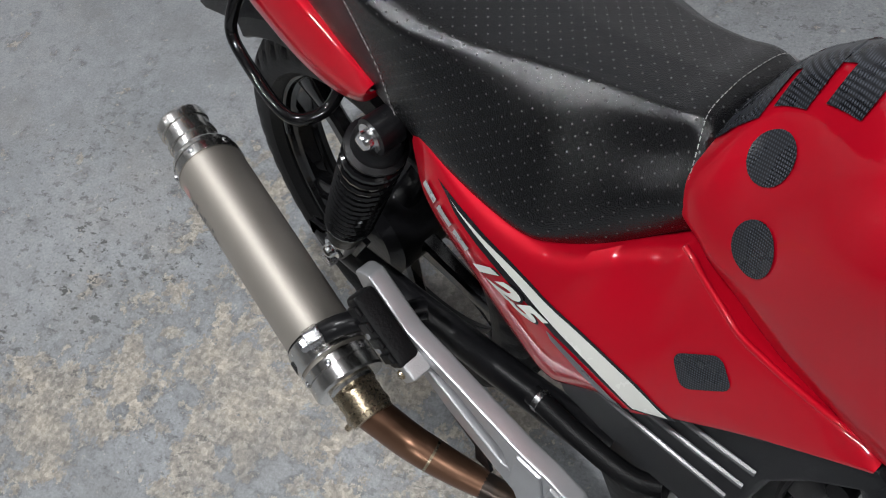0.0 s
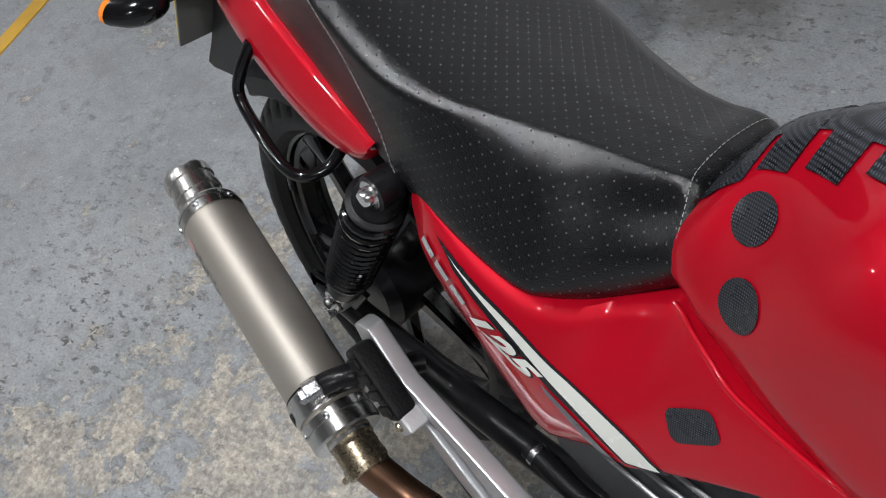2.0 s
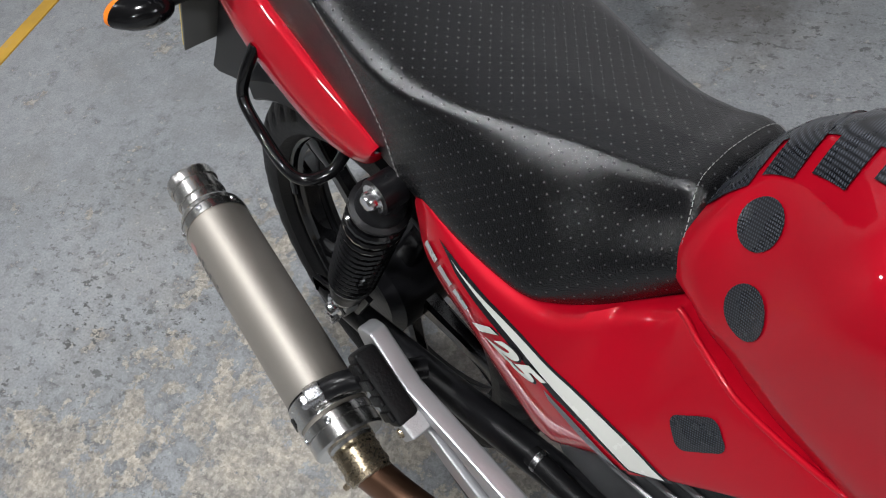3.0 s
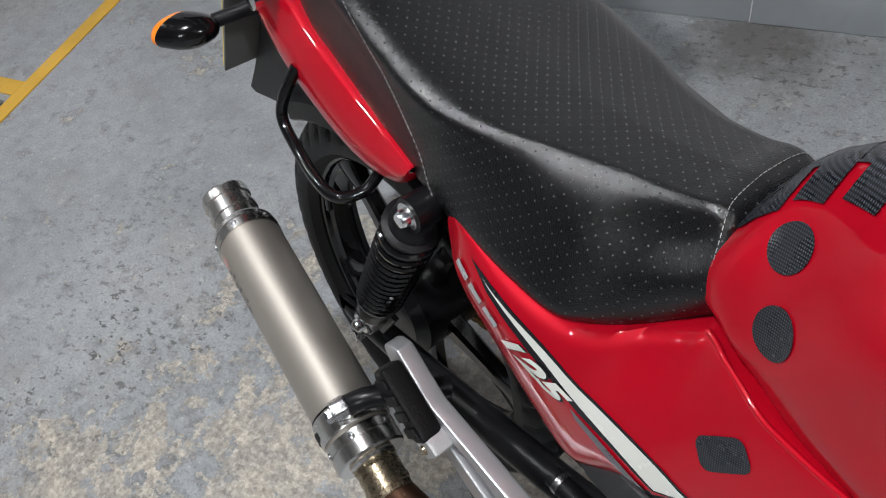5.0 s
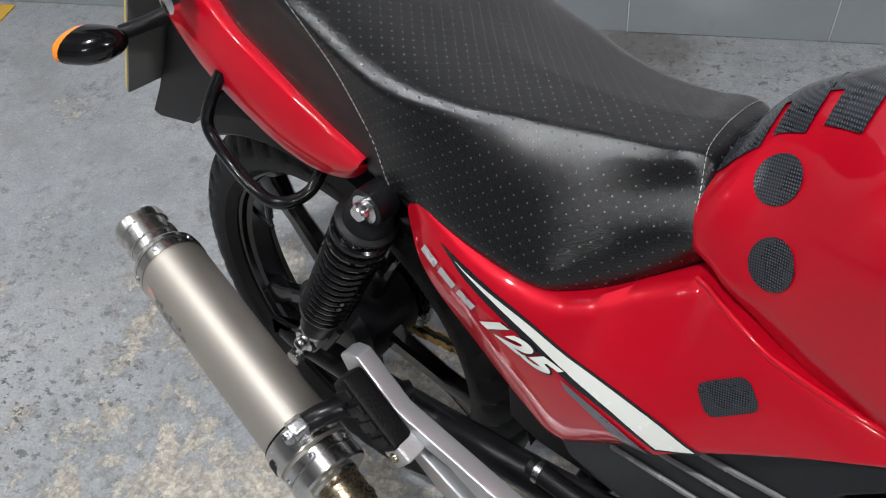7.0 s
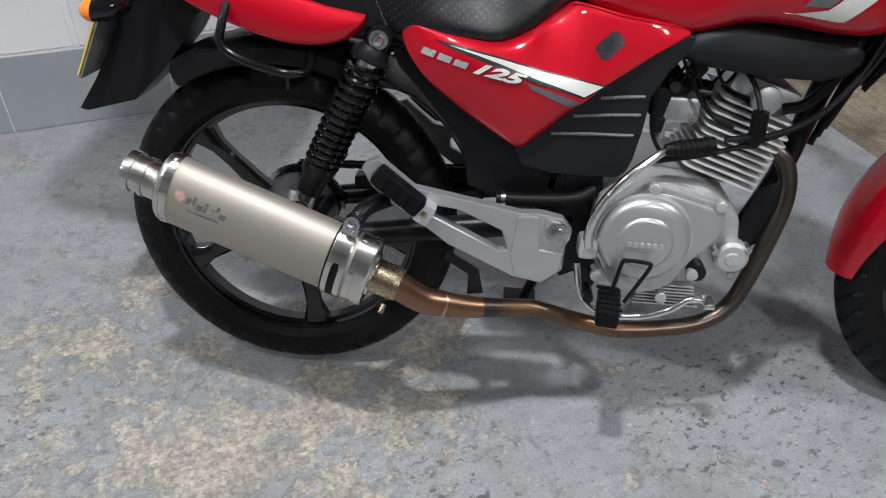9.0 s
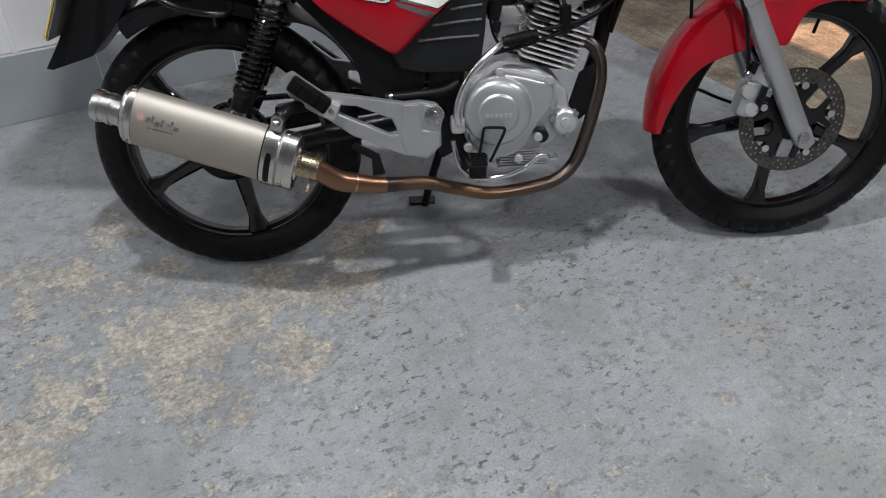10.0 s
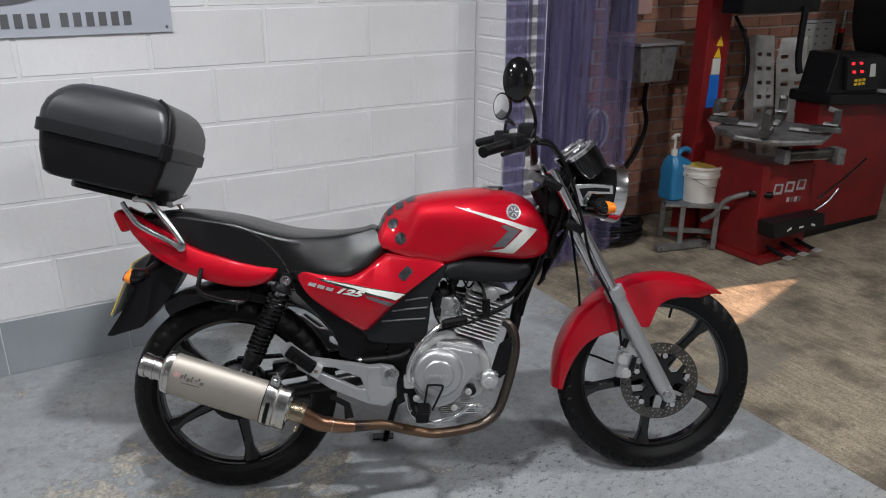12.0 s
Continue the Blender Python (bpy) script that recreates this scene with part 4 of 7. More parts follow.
part("badge", flank_patch(oval(0.828, 0.849, 0.021, 0.021), on_tank_fine, 0.0016), DECAL_SILVER, fuel_tank, "round silver badge")
part("badge_disc", flank_patch(oval(0.828, 0.849, 0.016, 0.016), on_tank_fine, 0.0024), DECAL_GREY, fuel_tank)
for k in range(6):
    a = radians(60 * k)
    part("badge_bar", flank_patch([(0.828 + x * math.cos(a) - y * math.sin(a), 0.849 + x * math.sin(a) + y * math.cos(a)) for x, y in ((0.004, -0.0014), (0.0135, -0.0018), (0.0135, 0.0018), (0.004, 0.0014))], on_tank_fine, 0.0032, 1), DECAL_SILVER, fuel_tank)

SEAT_LOW = [(-0.225, 0.812), (-0.165, 0.790), (-0.05, 0.75), (0, 0.734), (0.05, 0.714), (0.10, 0.695), (0.13, 0.686), (0.158, 0.68), (0.25, 0.679), (0.32, 0.676), (0.36, 0.676), (0.40, 0.686), (0.42, 0.70), (0.44, 0.72), (0.462, 0.742), (0.478, 0.76)]
SEAT_TOP = [(-0.225, 0.850), (-0.165, 0.856), (-0.10, 0.858), (0.006, 0.842), (0.07, 0.826), (0.134, 0.806), (0.20, 0.790), (0.27, 0.784), (0.34, 0.786), (0.40, 0.794), (0.425, 0.801), (0.44, 0.798), (0.455, 0.782), (0.478, 0.752)]
SEAT_HALF_TOP = [(-0.225, 0.045), (-0.165, 0.058), (-0.1, 0.072), (0, 0.090), (0.1, 0.102), (0.18, 0.105), (0.25, 0.088), (0.30, 0.070), (0.36, 0.054), (0.44, 0.046), (0.478, 0.042)]
SEAT_HALF_LOW = [(-0.225, 0.035), (-0.165, 0.045), (-0.05, 0.079), (0, 0.085), (0.05, 0.089), (0.10, 0.094), (0.13, 0.098), (0.18, 0.106), (0.25, 0.116), (0.32, 0.120), (0.36, 0.117), (0.38, 0.107), (0.40, 0.096), (0.42, 0.086), (0.44, 0.077), (0.462, 0.066), (0.478, 0.058)]
# the flank's half widths at two fifths and at seven tenths of its height
SEAT_HALF_C = [(-0.225, 0.038), (-0.165, 0.052), (-0.05, 0.082), (0, 0.088), (0.10, 0.097), (0.18, 0.106), (0.25, 0.107), (0.32, 0.104), (0.36, 0.099), (0.40, 0.087), (0.43, 0.078), (0.45, 0.073), (0.462, 0.070), (0.478, 0.060)]
SEAT_HALF_D = [(-0.225, 0.042), (-0.165, 0.056), (-0.05, 0.083), (0, 0.089), (0.10, 0.100), (0.18, 0.105), (0.25, 0.096), (0.30, 0.088), (0.34, 0.080), (0.38, 0.068), (0.41, 0.060), (0.43, 0.056), (0.45, 0.060), (0.462, 0.060), (0.478, 0.050)]


def seat_section(u, n=9):
    lo, hi, ht, hl = curve1(SEAT_LOW, u), curve1(SEAT_TOP, u), curve1(SEAT_HALF_TOP, u), curve1(SEAT_HALF_LOW, u)
    h = hi - lo
    crest = lerp(0.012, 0.006, smoothstep(0.16, 0.28, u))
    right = [(-hl * 0.88, lo - 0.016), (-hl, lo + h * 0.06), (-curve1(SEAT_HALF_C, u), lo + h * 0.40), (-curve1(SEAT_HALF_D, u), lo + h * 0.72), (-ht * 0.96, hi - crest), (-ht * 0.66, hi - 0.001), (0, hi + 0.002)]
    pts = spline([(u, y, z) for y, z in right], n)
    wide = lerp(1.05, 1.22, smoothstep(-0.1, 0.15, u))
    left = [Vector((p.x, -p.y * wide, p.z)) for p in reversed(pts[:-1])]
    return pts + left


SEAM = [(0, 0.196), (9, 0.186), (18, 0.165), (27, 0.125), (33, 0.085), (37, 0.035), (40, -0.03), (42, -0.10), (44, -0.20)]


def seam_u(j):
    """Where the sewn seam runs, by the place round the section."""
    return curve1(SEAM, j)


def seat():
    bm = bmesh.new()
    us = [lerp(-0.225, 0.478, k / 160) for k in range(161)]
    rings = [seat_section(u) for u in us]
    uvl = bm.loops.layers.uv.new("UVMap")
    vs = [[bm.verts.new(p) for p in r] for r in rings]
    mid = len(rings[0]) // 2
    arc = []
    for r in rings:
        acc = [0.0]
        for a, b in zip(r, r[1:]):
            acc.append(acc[-1] + (b - a).length)
        arc.append([q - acc[mid] for q in acc])
    n = len(rings[0])
    for i in range(len(rings) - 1):
        for j in range(n - 1):
            f = bm.faces.new((vs[i][j], vs[i][j + 1], vs[i + 1][j + 1], vs[i + 1][j]))
            f.material_index = int(us[i] < seam_u(min(j, n - 1 - j)))
            for lp, (a, b) in zip(f.loops, ((i, j), (i, j + 1), (i + 1, j + 1), (i + 1, j))):
                lp[uvl].uv = (us[a], arc[a][b])
        bm.faces.new((vs[i][0], vs[i + 1][0], vs[i + 1][-1], vs[i][-1]))
    bm.faces.new(vs[0])
    bm.faces.new(vs[-1])
    return bm


saddle = part("seat", seat(), SEAT, bike, "black punched vinyl seat with white stitching", smooth=50)
saddle.data.materials.append(SEAT_PLAIN)




def stitches(points, name, thick=0.00036):
    """A row of short sewn stitches."""
    bm = bmesh.new()
    path = spline(points, 14)
    acc, last, on = 0.0, path[0], False
    start = path[0]
    for p in path[1:]:
        acc += (p - last).length
        last = p
        if acc > (0.0030 if on else 0.0014):
            if on:
                tube([start, p], thick, 5, 1, bm)
            start, acc, on = p, 0.0, not on
    return part(name, bm, THREAD, saddle)


def seat_at(u, j, lift=0.001):
    ring = seat_section(u)
    p, a, b = ring[j], ring[max(0, j - 1)], ring[min(len(ring) - 1, j + 1)]
    t = (b - a).normalized()
    k = Vector((0, -t.z, t.y))
    if k.z * 1.0 - k.y * math.copysign(1, p.y if p.y else -1) * -1 < 0:
        k = -k
    return p + k * lift


stitches([seat_at(seam_u(j) + 0.003, j) for j in range(2, 44, 3)], "stitching")
NS = len(seat_section(0.1))
stitches([seat_at(seam_u(j) + 0.003, NS - 1 - j) for j in range(2, 44, 3)], "stitching")


stitches([seat_at(0.430 + 0.024 * (abs(j - NS // 2) / 36) ** 2, j) for j in range(NS // 2 - 33, NS // 2 + 34, 3)], "rim_stitching", 0.00032)


def crown(u):
    """How far the upper edge rolls in: little beside the tank."""
    return lerp(0.007, 0.0015, smoothstep(0.455, 0.475, u))


def panel_shell(upper, lower, u0, u1, bulge, thick=0.004, nu=150, nw=24, side=-1):
    """A moulded side panel between an upper and a lower edge, rims turned inwards."""
    bm = bmesh.new()
    rings = []
    for i in range(nu + 1):
        u = lerp(u0, u1, i / nu)
        a, b = curve_lin(lower, u), curve_lin(upper, u)
        outer = []
        for j in range(nw + 1):
            s = j / nw
            w = lerp(a, b, s)
            edge = 0.007 * (1 - math.sqrt(clamp01(1 - (max(0, 1 - s / 0.08)) ** 2))) + crown(u) * (1 - math.sqrt(clamp01(1 - (max(0, 1 - (1 - s) / 0.08)) ** 2)))
            outer.append(Vector((u, side * (bulge(u, w, s) - edge), w)))
        rim = 0.012 + 0.022 * smoothstep(0.35, 0.40, u) * smoothstep(0.50, 0.46, u)
        inner = [Vector((p.x, p.y - side * (thick + (rim if k == nw else 0.012 * (k == 0))), p.z)) for k, p in enumerate(outer)]
        rings.append(outer + inner[::-1])
    ring_faces(bm, rings)
    return bm


def curve_lin(table, x):
    return float(np.interp(x, [p[0] for p in table], [p[1] for p in table]))


def densify(pts, steps=6):
    return [(p.x, p.z) for p in spline([(a, 0, b) for a, b in pts], steps)]


SIDE_UP = densify([(0.213, 0.676), (0.219, 0.688), (0.235, 0.692), (0.29, 0.681), (0.36, 0.673), (0.40, 0.685), (0.44, 0.712), (0.462, 0.727)]) + [(0.467, 0.7275), (0.486, 0.726), (0.507, 0.7225), (0.528, 0.7185), (0.549, 0.7155), (0.575, 0.7125), (0.60, 0.709), (0.622, 0.706), (0.632, 0.703)]
SIDE_LOW = densify([(0.213, 0.672), (0.225, 0.645), (0.257, 0.605), (0.313, 0.561), (0.375, 0.521), (0.392, 0.513), (0.408, 0.514)]) + [(0.42, 0.524), (0.519, 0.616), (0.588, 0.666), (0.632, 0.697)]


SIDE_TOP = [(0.213, 0.108), (0.223, 0.112), (0.25, 0.116), (0.32, 0.120), (0.345, 0.119), (0.37, 0.117), (0.405, 0.109), (0.43, 0.090), (0.452, 0.081), (0.467, 0.080), (0.486, 0.090), (0.507, 0.098), (0.528, 0.105), (0.549, 0.107), (0.575, 0.108), (0.60, 0.107), (0.632, 0.104)]
SIDE_RIDGE = [(0.213, 0.110), (0.25, 0.126), (0.30, 0.137), (0.335, 0.141), (0.414, 0.140), (0.486, 0.137), (0.52, 0.130), (0.56, 0.122), (0.632, 0.112)]
SIDE_BOTTOM = [(0.213, 0.110), (0.22, 0.116), (0.24, 0.122), (0.30, 0.121), (0.36, 0.124), (0.41, 0.126), (0.48, 0.122), (0.52, 0.121), (0.58, 0.117), (0.632, 0.112)]


def side_bulge(u, w, s):
    """Out to a soft ridge that runs down along the lower edge of the stripes."""
    low, top = curve_lin(SIDE_LOW, u), curve_lin(SIDE_UP, u)
    ridge = min(max(min(0.652, 0.640 - 0.298 * (u - 0.335)), low + 0.004), top - 0.004)
    peak = curve1(SIDE_RIDGE, u)
    if w >= ridge:
        return lerp(peak, curve1(SIDE_TOP, u), clamp01((w - ridge) / (top - ridge)) ** 1.35)
    return lerp(curve1(SIDE_BOTTOM, u), peak, math.sin(math.pi / 2 * clamp01((w - low) / (ridge - low))) ** 0.9)


def on_side(u, w):
    a, b = curve_lin(SIDE_LOW, u), curve_lin(SIDE_UP, u)
    s = clamp01((w - a) / max(1e-4, b - a))
    return Vector((u, -side_bulge(u, w, s), w))


for side in (-1, 1):
    p_ = part("side_panel", panel_shell(SIDE_UP, SIDE_LOW, 0.2135, 0.631, side_bulge, side=side), RED, bike, "glossy red side panel with white and grey stripes" if side < 0 else "")
    if side < 0:
        side_panel = p_

part("film_patch", flank_patch([(0.5195 + 0.72 * x - 0.69 * y, 0.6765 + 0.69 * x + 0.72 * y) for x, y in rounded(0.041, 0.025, 0.007, 4)], on_side), CARBON, side_panel, "black carbon-weave film patch")
part("stripe_black", flank_patch([(0.262, 0.6725), (0.30, 0.6665), (0.366, 0.6525), (0.43, 0.6375), (0.521, 0.6205), (0.516, 0.617), (0.489, 0.6005), (0.45, 0.6115), (0.412, 0.6205), (0.384, 0.631), (0.332, 0.6485), (0.29, 0.661)], on_side, 0.001), DECAL_BLACK, side_panel)
part("stripe_white", flank_patch([(0.283, 0.6665), (0.328, 0.6578), (0.366, 0.6500), (0.43, 0.6352), (0.516, 0.6192), (0.490, 0.6030), (0.454, 0.6145), (0.42, 0.6245), (0.37, 0.6420), (0.327, 0.6550)], on_side, 0.0015), DECAL_WHITE, side_panel, "white tapering stripe")
part("stripe_grey", flank_patch([(0.404, 0.6200), (0.44, 0.6095), (0.486, 0.5945), (0.472, 0.5860), (0.44, 0.5985), (0.41, 0.6110)], on_side, 0.0012), DECAL_GREY, side_panel, "dark grey tapering stripe")


def lettering(text, at, along, height, material_, parent, skin, name, shear=0.25, lift=0.002):
    """Raised letters laid along a line on a skin."""
    cu = bpy.data.curves.new(name, "FONT")
    cu.body, cu.size, cu.shear, cu.offset = text, 1.0, shear, 0.045
    tmp = bpy.data.objects.new(name, cu)
    me = bpy.data.meshes.new_from_object(tmp)
    bpy.data.objects.remove(tmp)
    own = bmesh.new()
    own.from_mesh(me)
    bpy.data.meshes.remove(me)
    x0, x1 = min(v.co.x for v in own.verts), max(v.co.x for v in own.verts)
    y0, y1 = min(v.co.y for v in own.verts), max(v.co.y for v in own.verts)
    bmesh.ops.triangulate(own, faces=own.faces[:])
    (ua, wa), (ub, wb) = at, along
    d = Vector((ub - ua, wb - wa))
    nrm = Vector((-d.y, d.x)).normalized()
    for v in own.verts:
        q = Vector((ua, wa)) + d * ((v.co.x - x0) / (x1 - x0)) + nrm * height * ((v.co.y - y0) / (y1 - y0))
        p = skin(q.x, q.y)
        v.co = Vector((p.x, p.y - lift, p.z))
    return part(name, own, material_, parent, smooth=0)


lip = [(u_, -side_bulge(u_, curve_lin(SIDE_UP, u_), 1) + 0.0015, curve_lin(SIDE_UP, u_) - 0.0002) for u_ in (0.464, 0.475, 0.486, 0.507, 0.528, 0.549, 0.575, 0.60, 0.622)]
part("edge_lip", tube(lip, 0.0026, 10, 4), RED, side_panel, "rolled red panel edge")
lettering("125", (0.3235, 0.6300), (0.4045, 0.6125), 0.0188, DECAL_BLACK, side_panel, on_side, "number_outline", 0.45, 0.0026)
lettering("125", (0.3225, 0.6310), (0.4025, 0.6145), 0.0172, DECAL_WHITE, side_panel, on_side, "number", 0.45, 0.0034)
for k in range(3):
    u_, w_ = 0.2435 + 0.0245 * k, 0.6520 - 0.0060 * k
    part("letter_bar", flank_patch([(u_, w_), (u_ + 0.0195, w_ - 0.0047), (u_ + 0.0245, w_ + 0.0042), (u_ + 0.005, w_ + 0.0090)], on_side, 0.0022, 1), DECAL_SILVER, side_panel)

TAIL_UP = [(-0.285, 0.868), (-0.22, 0.84), (-0.152, 0.80), (-0.085, 0.762), (-0.05, 0.748), (0, 0.732), (0.05, 0.717), (0.1, 0.706), (0.135, 0.702), (0.158, 0.698)]
TAIL_LOW = densify([(-0.285, 0.862), (-0.262, 0.815), (-0.241, 0.785), (-0.192, 0.736), (-0.14, 0.705), (-0.086, 0.681), (0.007, 0.651), (0.07, 0.645), (0.12, 0.655), (0.145, 0.669), (0.158, 0.690)])


def tail_bulge(u, w, s):
    low_ = curve1([(-0.285, 0.045), (-0.2, 0.075), (-0.1, 0.095), (0, 0.102), (0.1, 0.106), (0.158, 0.104)], u)
    top_ = curve1([(-0.285, 0.04), (-0.15, 0.068), (-0.05, 0.084), (0, 0.089), (0.1, 0.097), (0.158, 0.104)], u)
    return lerp(low_, top_, s) + 0.010 * math.sin(math.pi * s)


for side in (-1, 1):
    p_ = part("tail_panel", panel_shell(TAIL_UP, TAIL_LOW, -0.2845, 0.1575, tail_bulge, side=side), RED, bike, "glossy red tail panel" if side < 0 else "")
    if side < 0:
        tail_panel = p_
part("tail_light", block((-0.282, 0, 0.835), (0.035, 0.10, 0.065), 0.012, pose(0, 0, 0, 0, -20, 0)), RED_LENS, bike, "red tail lamp")

# ---- exhaust ----
M0, M1 = Vector((-0.132, -0.183, 0.426)), Vector((0.157, -0.216, 0.331))
MD = (M1 - M0).normalized()
ML = (M1 - M0).length
UPV = Vector((0, -0.15, 1))
UPV = (UPV - MD * UPV.dot(MD)).normalized()
OUTV = MD.cross(UPV)
if OUTV.y > 0:
    OUTV = -OUTV
OVAL = (UPV, 1.03, 0.72)
exhaust = empty("exhaust", None, "brushed titanium silencer on a heat-tinted pipe")
exhaust.parent = bike
part("silencer_body", lathe([(-0.004, 0.02), (-0.004, 0.058), (0.0, 0.0605), (ML, 0.0605), (ML + 0.002, 0.055)], M0, MD, 64, oval_=OVAL), TITAN, exhaust, "brushed titanium silencer can")
part("end_cap", lathe([(-0.026, 0.03), (-0.0255, 0.044), (-0.019, 0.057), (-0.0150, 0.0605), (-0.0100, 0.0615), (-0.0095, 0.0600), (-0.0065, 0.0600), (-0.0060, 0.0625), (0.004, 0.0625), (0.0042, 0.06)], M0, MD, 56, oval_=OVAL), POLISHED, exhaust, "polished end cap", smooth=22)
part("outlet", lathe([(-0.018, 0.0325), (-0.034, 0.0310), (-0.046, 0.0310), (-0.0465, 0.0335), (-0.0530, 0.0335), (-0.0535, 0.0310), (-0.0690, 0.0310), (-0.0695, 0.0335), (-0.0800, 0.0335), (-0.0845, 0.0322), (-0.0850, 0.0300), (-0.083, 0.0285), (-0.03, 0.0280), (-0.03, 0.001)], M0, MD, 56), POLISHED, exhaust, "polished outlet tip with rings", smooth=22)
part("front_cap", lathe([(ML - 0.002, 0.055), (ML - 0.002, 0.0625), (ML + 0.009, 0.0625), (ML + 0.0095, 0.0605), (ML + 0.0125, 0.0605), (ML + 0.0130, 0.0625), (ML + 0.027, 0.0625), (ML + 0.030, 0.0600), (ML + 0.0305, 0.040), (ML + 0.034, 0.038), (ML + 0.036, 0.03)], M0, MD, 56, oval_=OVAL), POLISHED, exhaust, "machined front cap", smooth=22)
strap_at = M0 + MD * (ML - 0.022)
part("clamp_strap", lathe([(-0.015, 0.0605), (-0.015, 0.0635), (-0.012, 0.0645), (0.012, 0.0645), (0.015, 0.0635), (0.015, 0.0605)], strap_at, MD, 56, oval_=OVAL), POLISHED, exhaust, "polished clamp strap")
part("clamp_rubber", lathe([(-0.018, 0.0603), (-0.018, 0.0622), (-0.0145, 0.0622), (-0.0145, 0.0603)], strap_at, MD, 56, oval_=OVAL), RUBBER, exhaust)
slot = bmesh.new()
for j in range(13):
    a = radians(-38 + 60 * j / 12)
    c = strap_at + (OUTV * 0.72 * math.cos(a) + UPV * 1.03 * math.sin(a)) * 0.0652
    block(c, (0.012 if 0 < j < 12 else 0.009, 0.0012, 0.0062), 0, Matrix((MD, (OUTV * math.cos(a) + UPV * math.sin(a)), MD.cross(OUTV * math.cos(a) + UPV * math.sin(a)))).transposed(), slot)
part("strap_slot", slot, RUBBER, exhaust)
lug = strap_at + UPV * 0.078 + OUTV * 0.005
lug_ob = part("clamp_lug", plate([(-0.013, -0.014), (0.013, -0.014), (0.013, 0.012), (0.007, 0.022), (-0.007, 0.022), (-0.013, 0.012)], -0.010, 0.010, 0.003), STEEL, exhaust)
lug_ob.matrix_basis = Matrix.Translation(lug) @ Matrix((MD, -OUTV, UPV)).transposed().to_4x4()
part("clamp_bolt", lathe([(0, 0.009), (0.006, 0.009), (0.009, 0.006)], lug + OUTV * 0.010 + UPV * 0.006, OUTV, 6), STEEL, exhaust)
part("hanger", tube([lug + UPV * 0.006 - OUTV * 0.008, lug + UPV * 0.02 + Vector((0.015, 0.04, 0.0)), (0.215, -0.12, 0.415)], 0.013, 12, 4), BLACK_METAL, exhaust)
for k in range(6):
    for h, rad in ((-0.004, 0.0628), (ML + 0.005, 0.0628)):
        a = radians(60 * k + 20)
        part("rivet", lathe([(0, 0.0045), (0.0015, 0.004), (0.0025, 0.001)], M0 + MD * h + (OUTV * 0.72 * math.cos(a) + UPV * 1.03 * math.sin(a)) * (rad - 0.0005), OUTV * 1.03 * math.cos(a) + UPV * 0.72 * math.sin(a), 10), STEEL, exhaust)


def on_can(x, y):
    """x along the can from its rear end, y round it from the outward side."""
    a = y / 0.0605
    return M0 + MD * x + (OUTV * 0.72 * math.cos(a) + UPV * 1.03 * math.sin(a)) * 0.0615


def can_shape(pts, lift=0.0):
    own = bmesh.new()
    own.faces.new([own.verts.new((*p, 0)) for p in pts])
    bmesh.ops.triangulate(own, faces=own.faces[:])
    for v in own.verts:
        v.co = on_can(v.co.x, v.co.y)
    return own


# a maker's mark as plain shapes: a small pink flower and a dark scribbled bar
LOGO_X, LOGO_Y = 0.024, 0.026
for k in range(5):
    a = 2 * math.pi * k / 5
    part("mark_petal", can_shape([(LOGO_X + 0.005 * math.cos(a) + 0.0042 * math.cos(b), LOGO_Y + 0.005 * math.sin(a) + 0.0042 * math.sin(b)) for b in (2 * math.pi * j / 10 for j in range(10))]), PINK_STICKER, exhaust)
for x, w_, h_, dy in ((0.033, 0.008, 0.012, 0.0), (0.043, 0.006, 0.018, 0.002), (0.051, 0.010, 0.010, -0.003), (0.063, 0.006, 0.016, 0.001), (0.071, 0.009, 0.011, -0.002), (0.082, 0.005, 0.019, 0.001), (0.089, 0.011, 0.009, -0.003)):
    y = LOGO_Y - 0.003 + dy
    part("mark_bar", can_shape([(x, y - h_ / 2), (x + w_, y - h_ / 2), (x + w_ + 0.003, y + h_ / 2), (x + 0.003, y + h_ / 2)]), MARK_GREY, exhaust)
part("mark_bar", can_shape([(0.04, LOGO_Y - 0.020), (0.092, LOGO_Y - 0.018), (0.092, LOGO_Y - 0.0155), (0.04, LOGO_Y - 0.017)]), MARK_GREY, exhaust)

MJ = M0 + MD * (ML + 0.03)
PJ = [MJ, MJ + MD * 0.045]
part("slip_joint", lathe([(0, 0.026), (0.0, 0.0290), (0.008, 0.0290), (0.0085, 0.0275), (0.017, 0.0275), (0.0175, 0.0283), (0.0195, 0.0283), (0.020, 0.0275), (0.032, 0.0275), (0.0325, 0.0288), (0.040, 0.0288), (0.0405, 0.0272), (0.047, 0.0268), (0.048, 0.0245)], MJ, MD, 48), BRASS, exhaust, "gold-tinted slip joint with turned bands", smooth=22)
part("joint_bolt", tube([MJ + MD * 0.036 + OUTV * 0.024 - UPV * 0.028, MJ + MD * 0.036 + OUTV * 0.034 - UPV * 0.040], 0.0045, 8, 1), BRASS, exhaust)
P1 = MJ + MD * 0.046
part("link_pipe", tube([P1 - MD * 0.01, (0.262, -0.207, 0.2750), (0.297, -0.195, 0.2620), (0.330, -0.182, 0.2510), (0.360, -0.170, 0.2440)], [0.0228, 0.0222, 0.0214, 0.0196, 0.0175], 24), COPPER, exhaust, "copper-brown heat-tinted link pipe")
part("weld_ring", tube([(0.295, -0.1957, 0.2627), (0.298, -0.1946, 0.2617)], 0.0218, 24, 1), BRASS, exhaust)
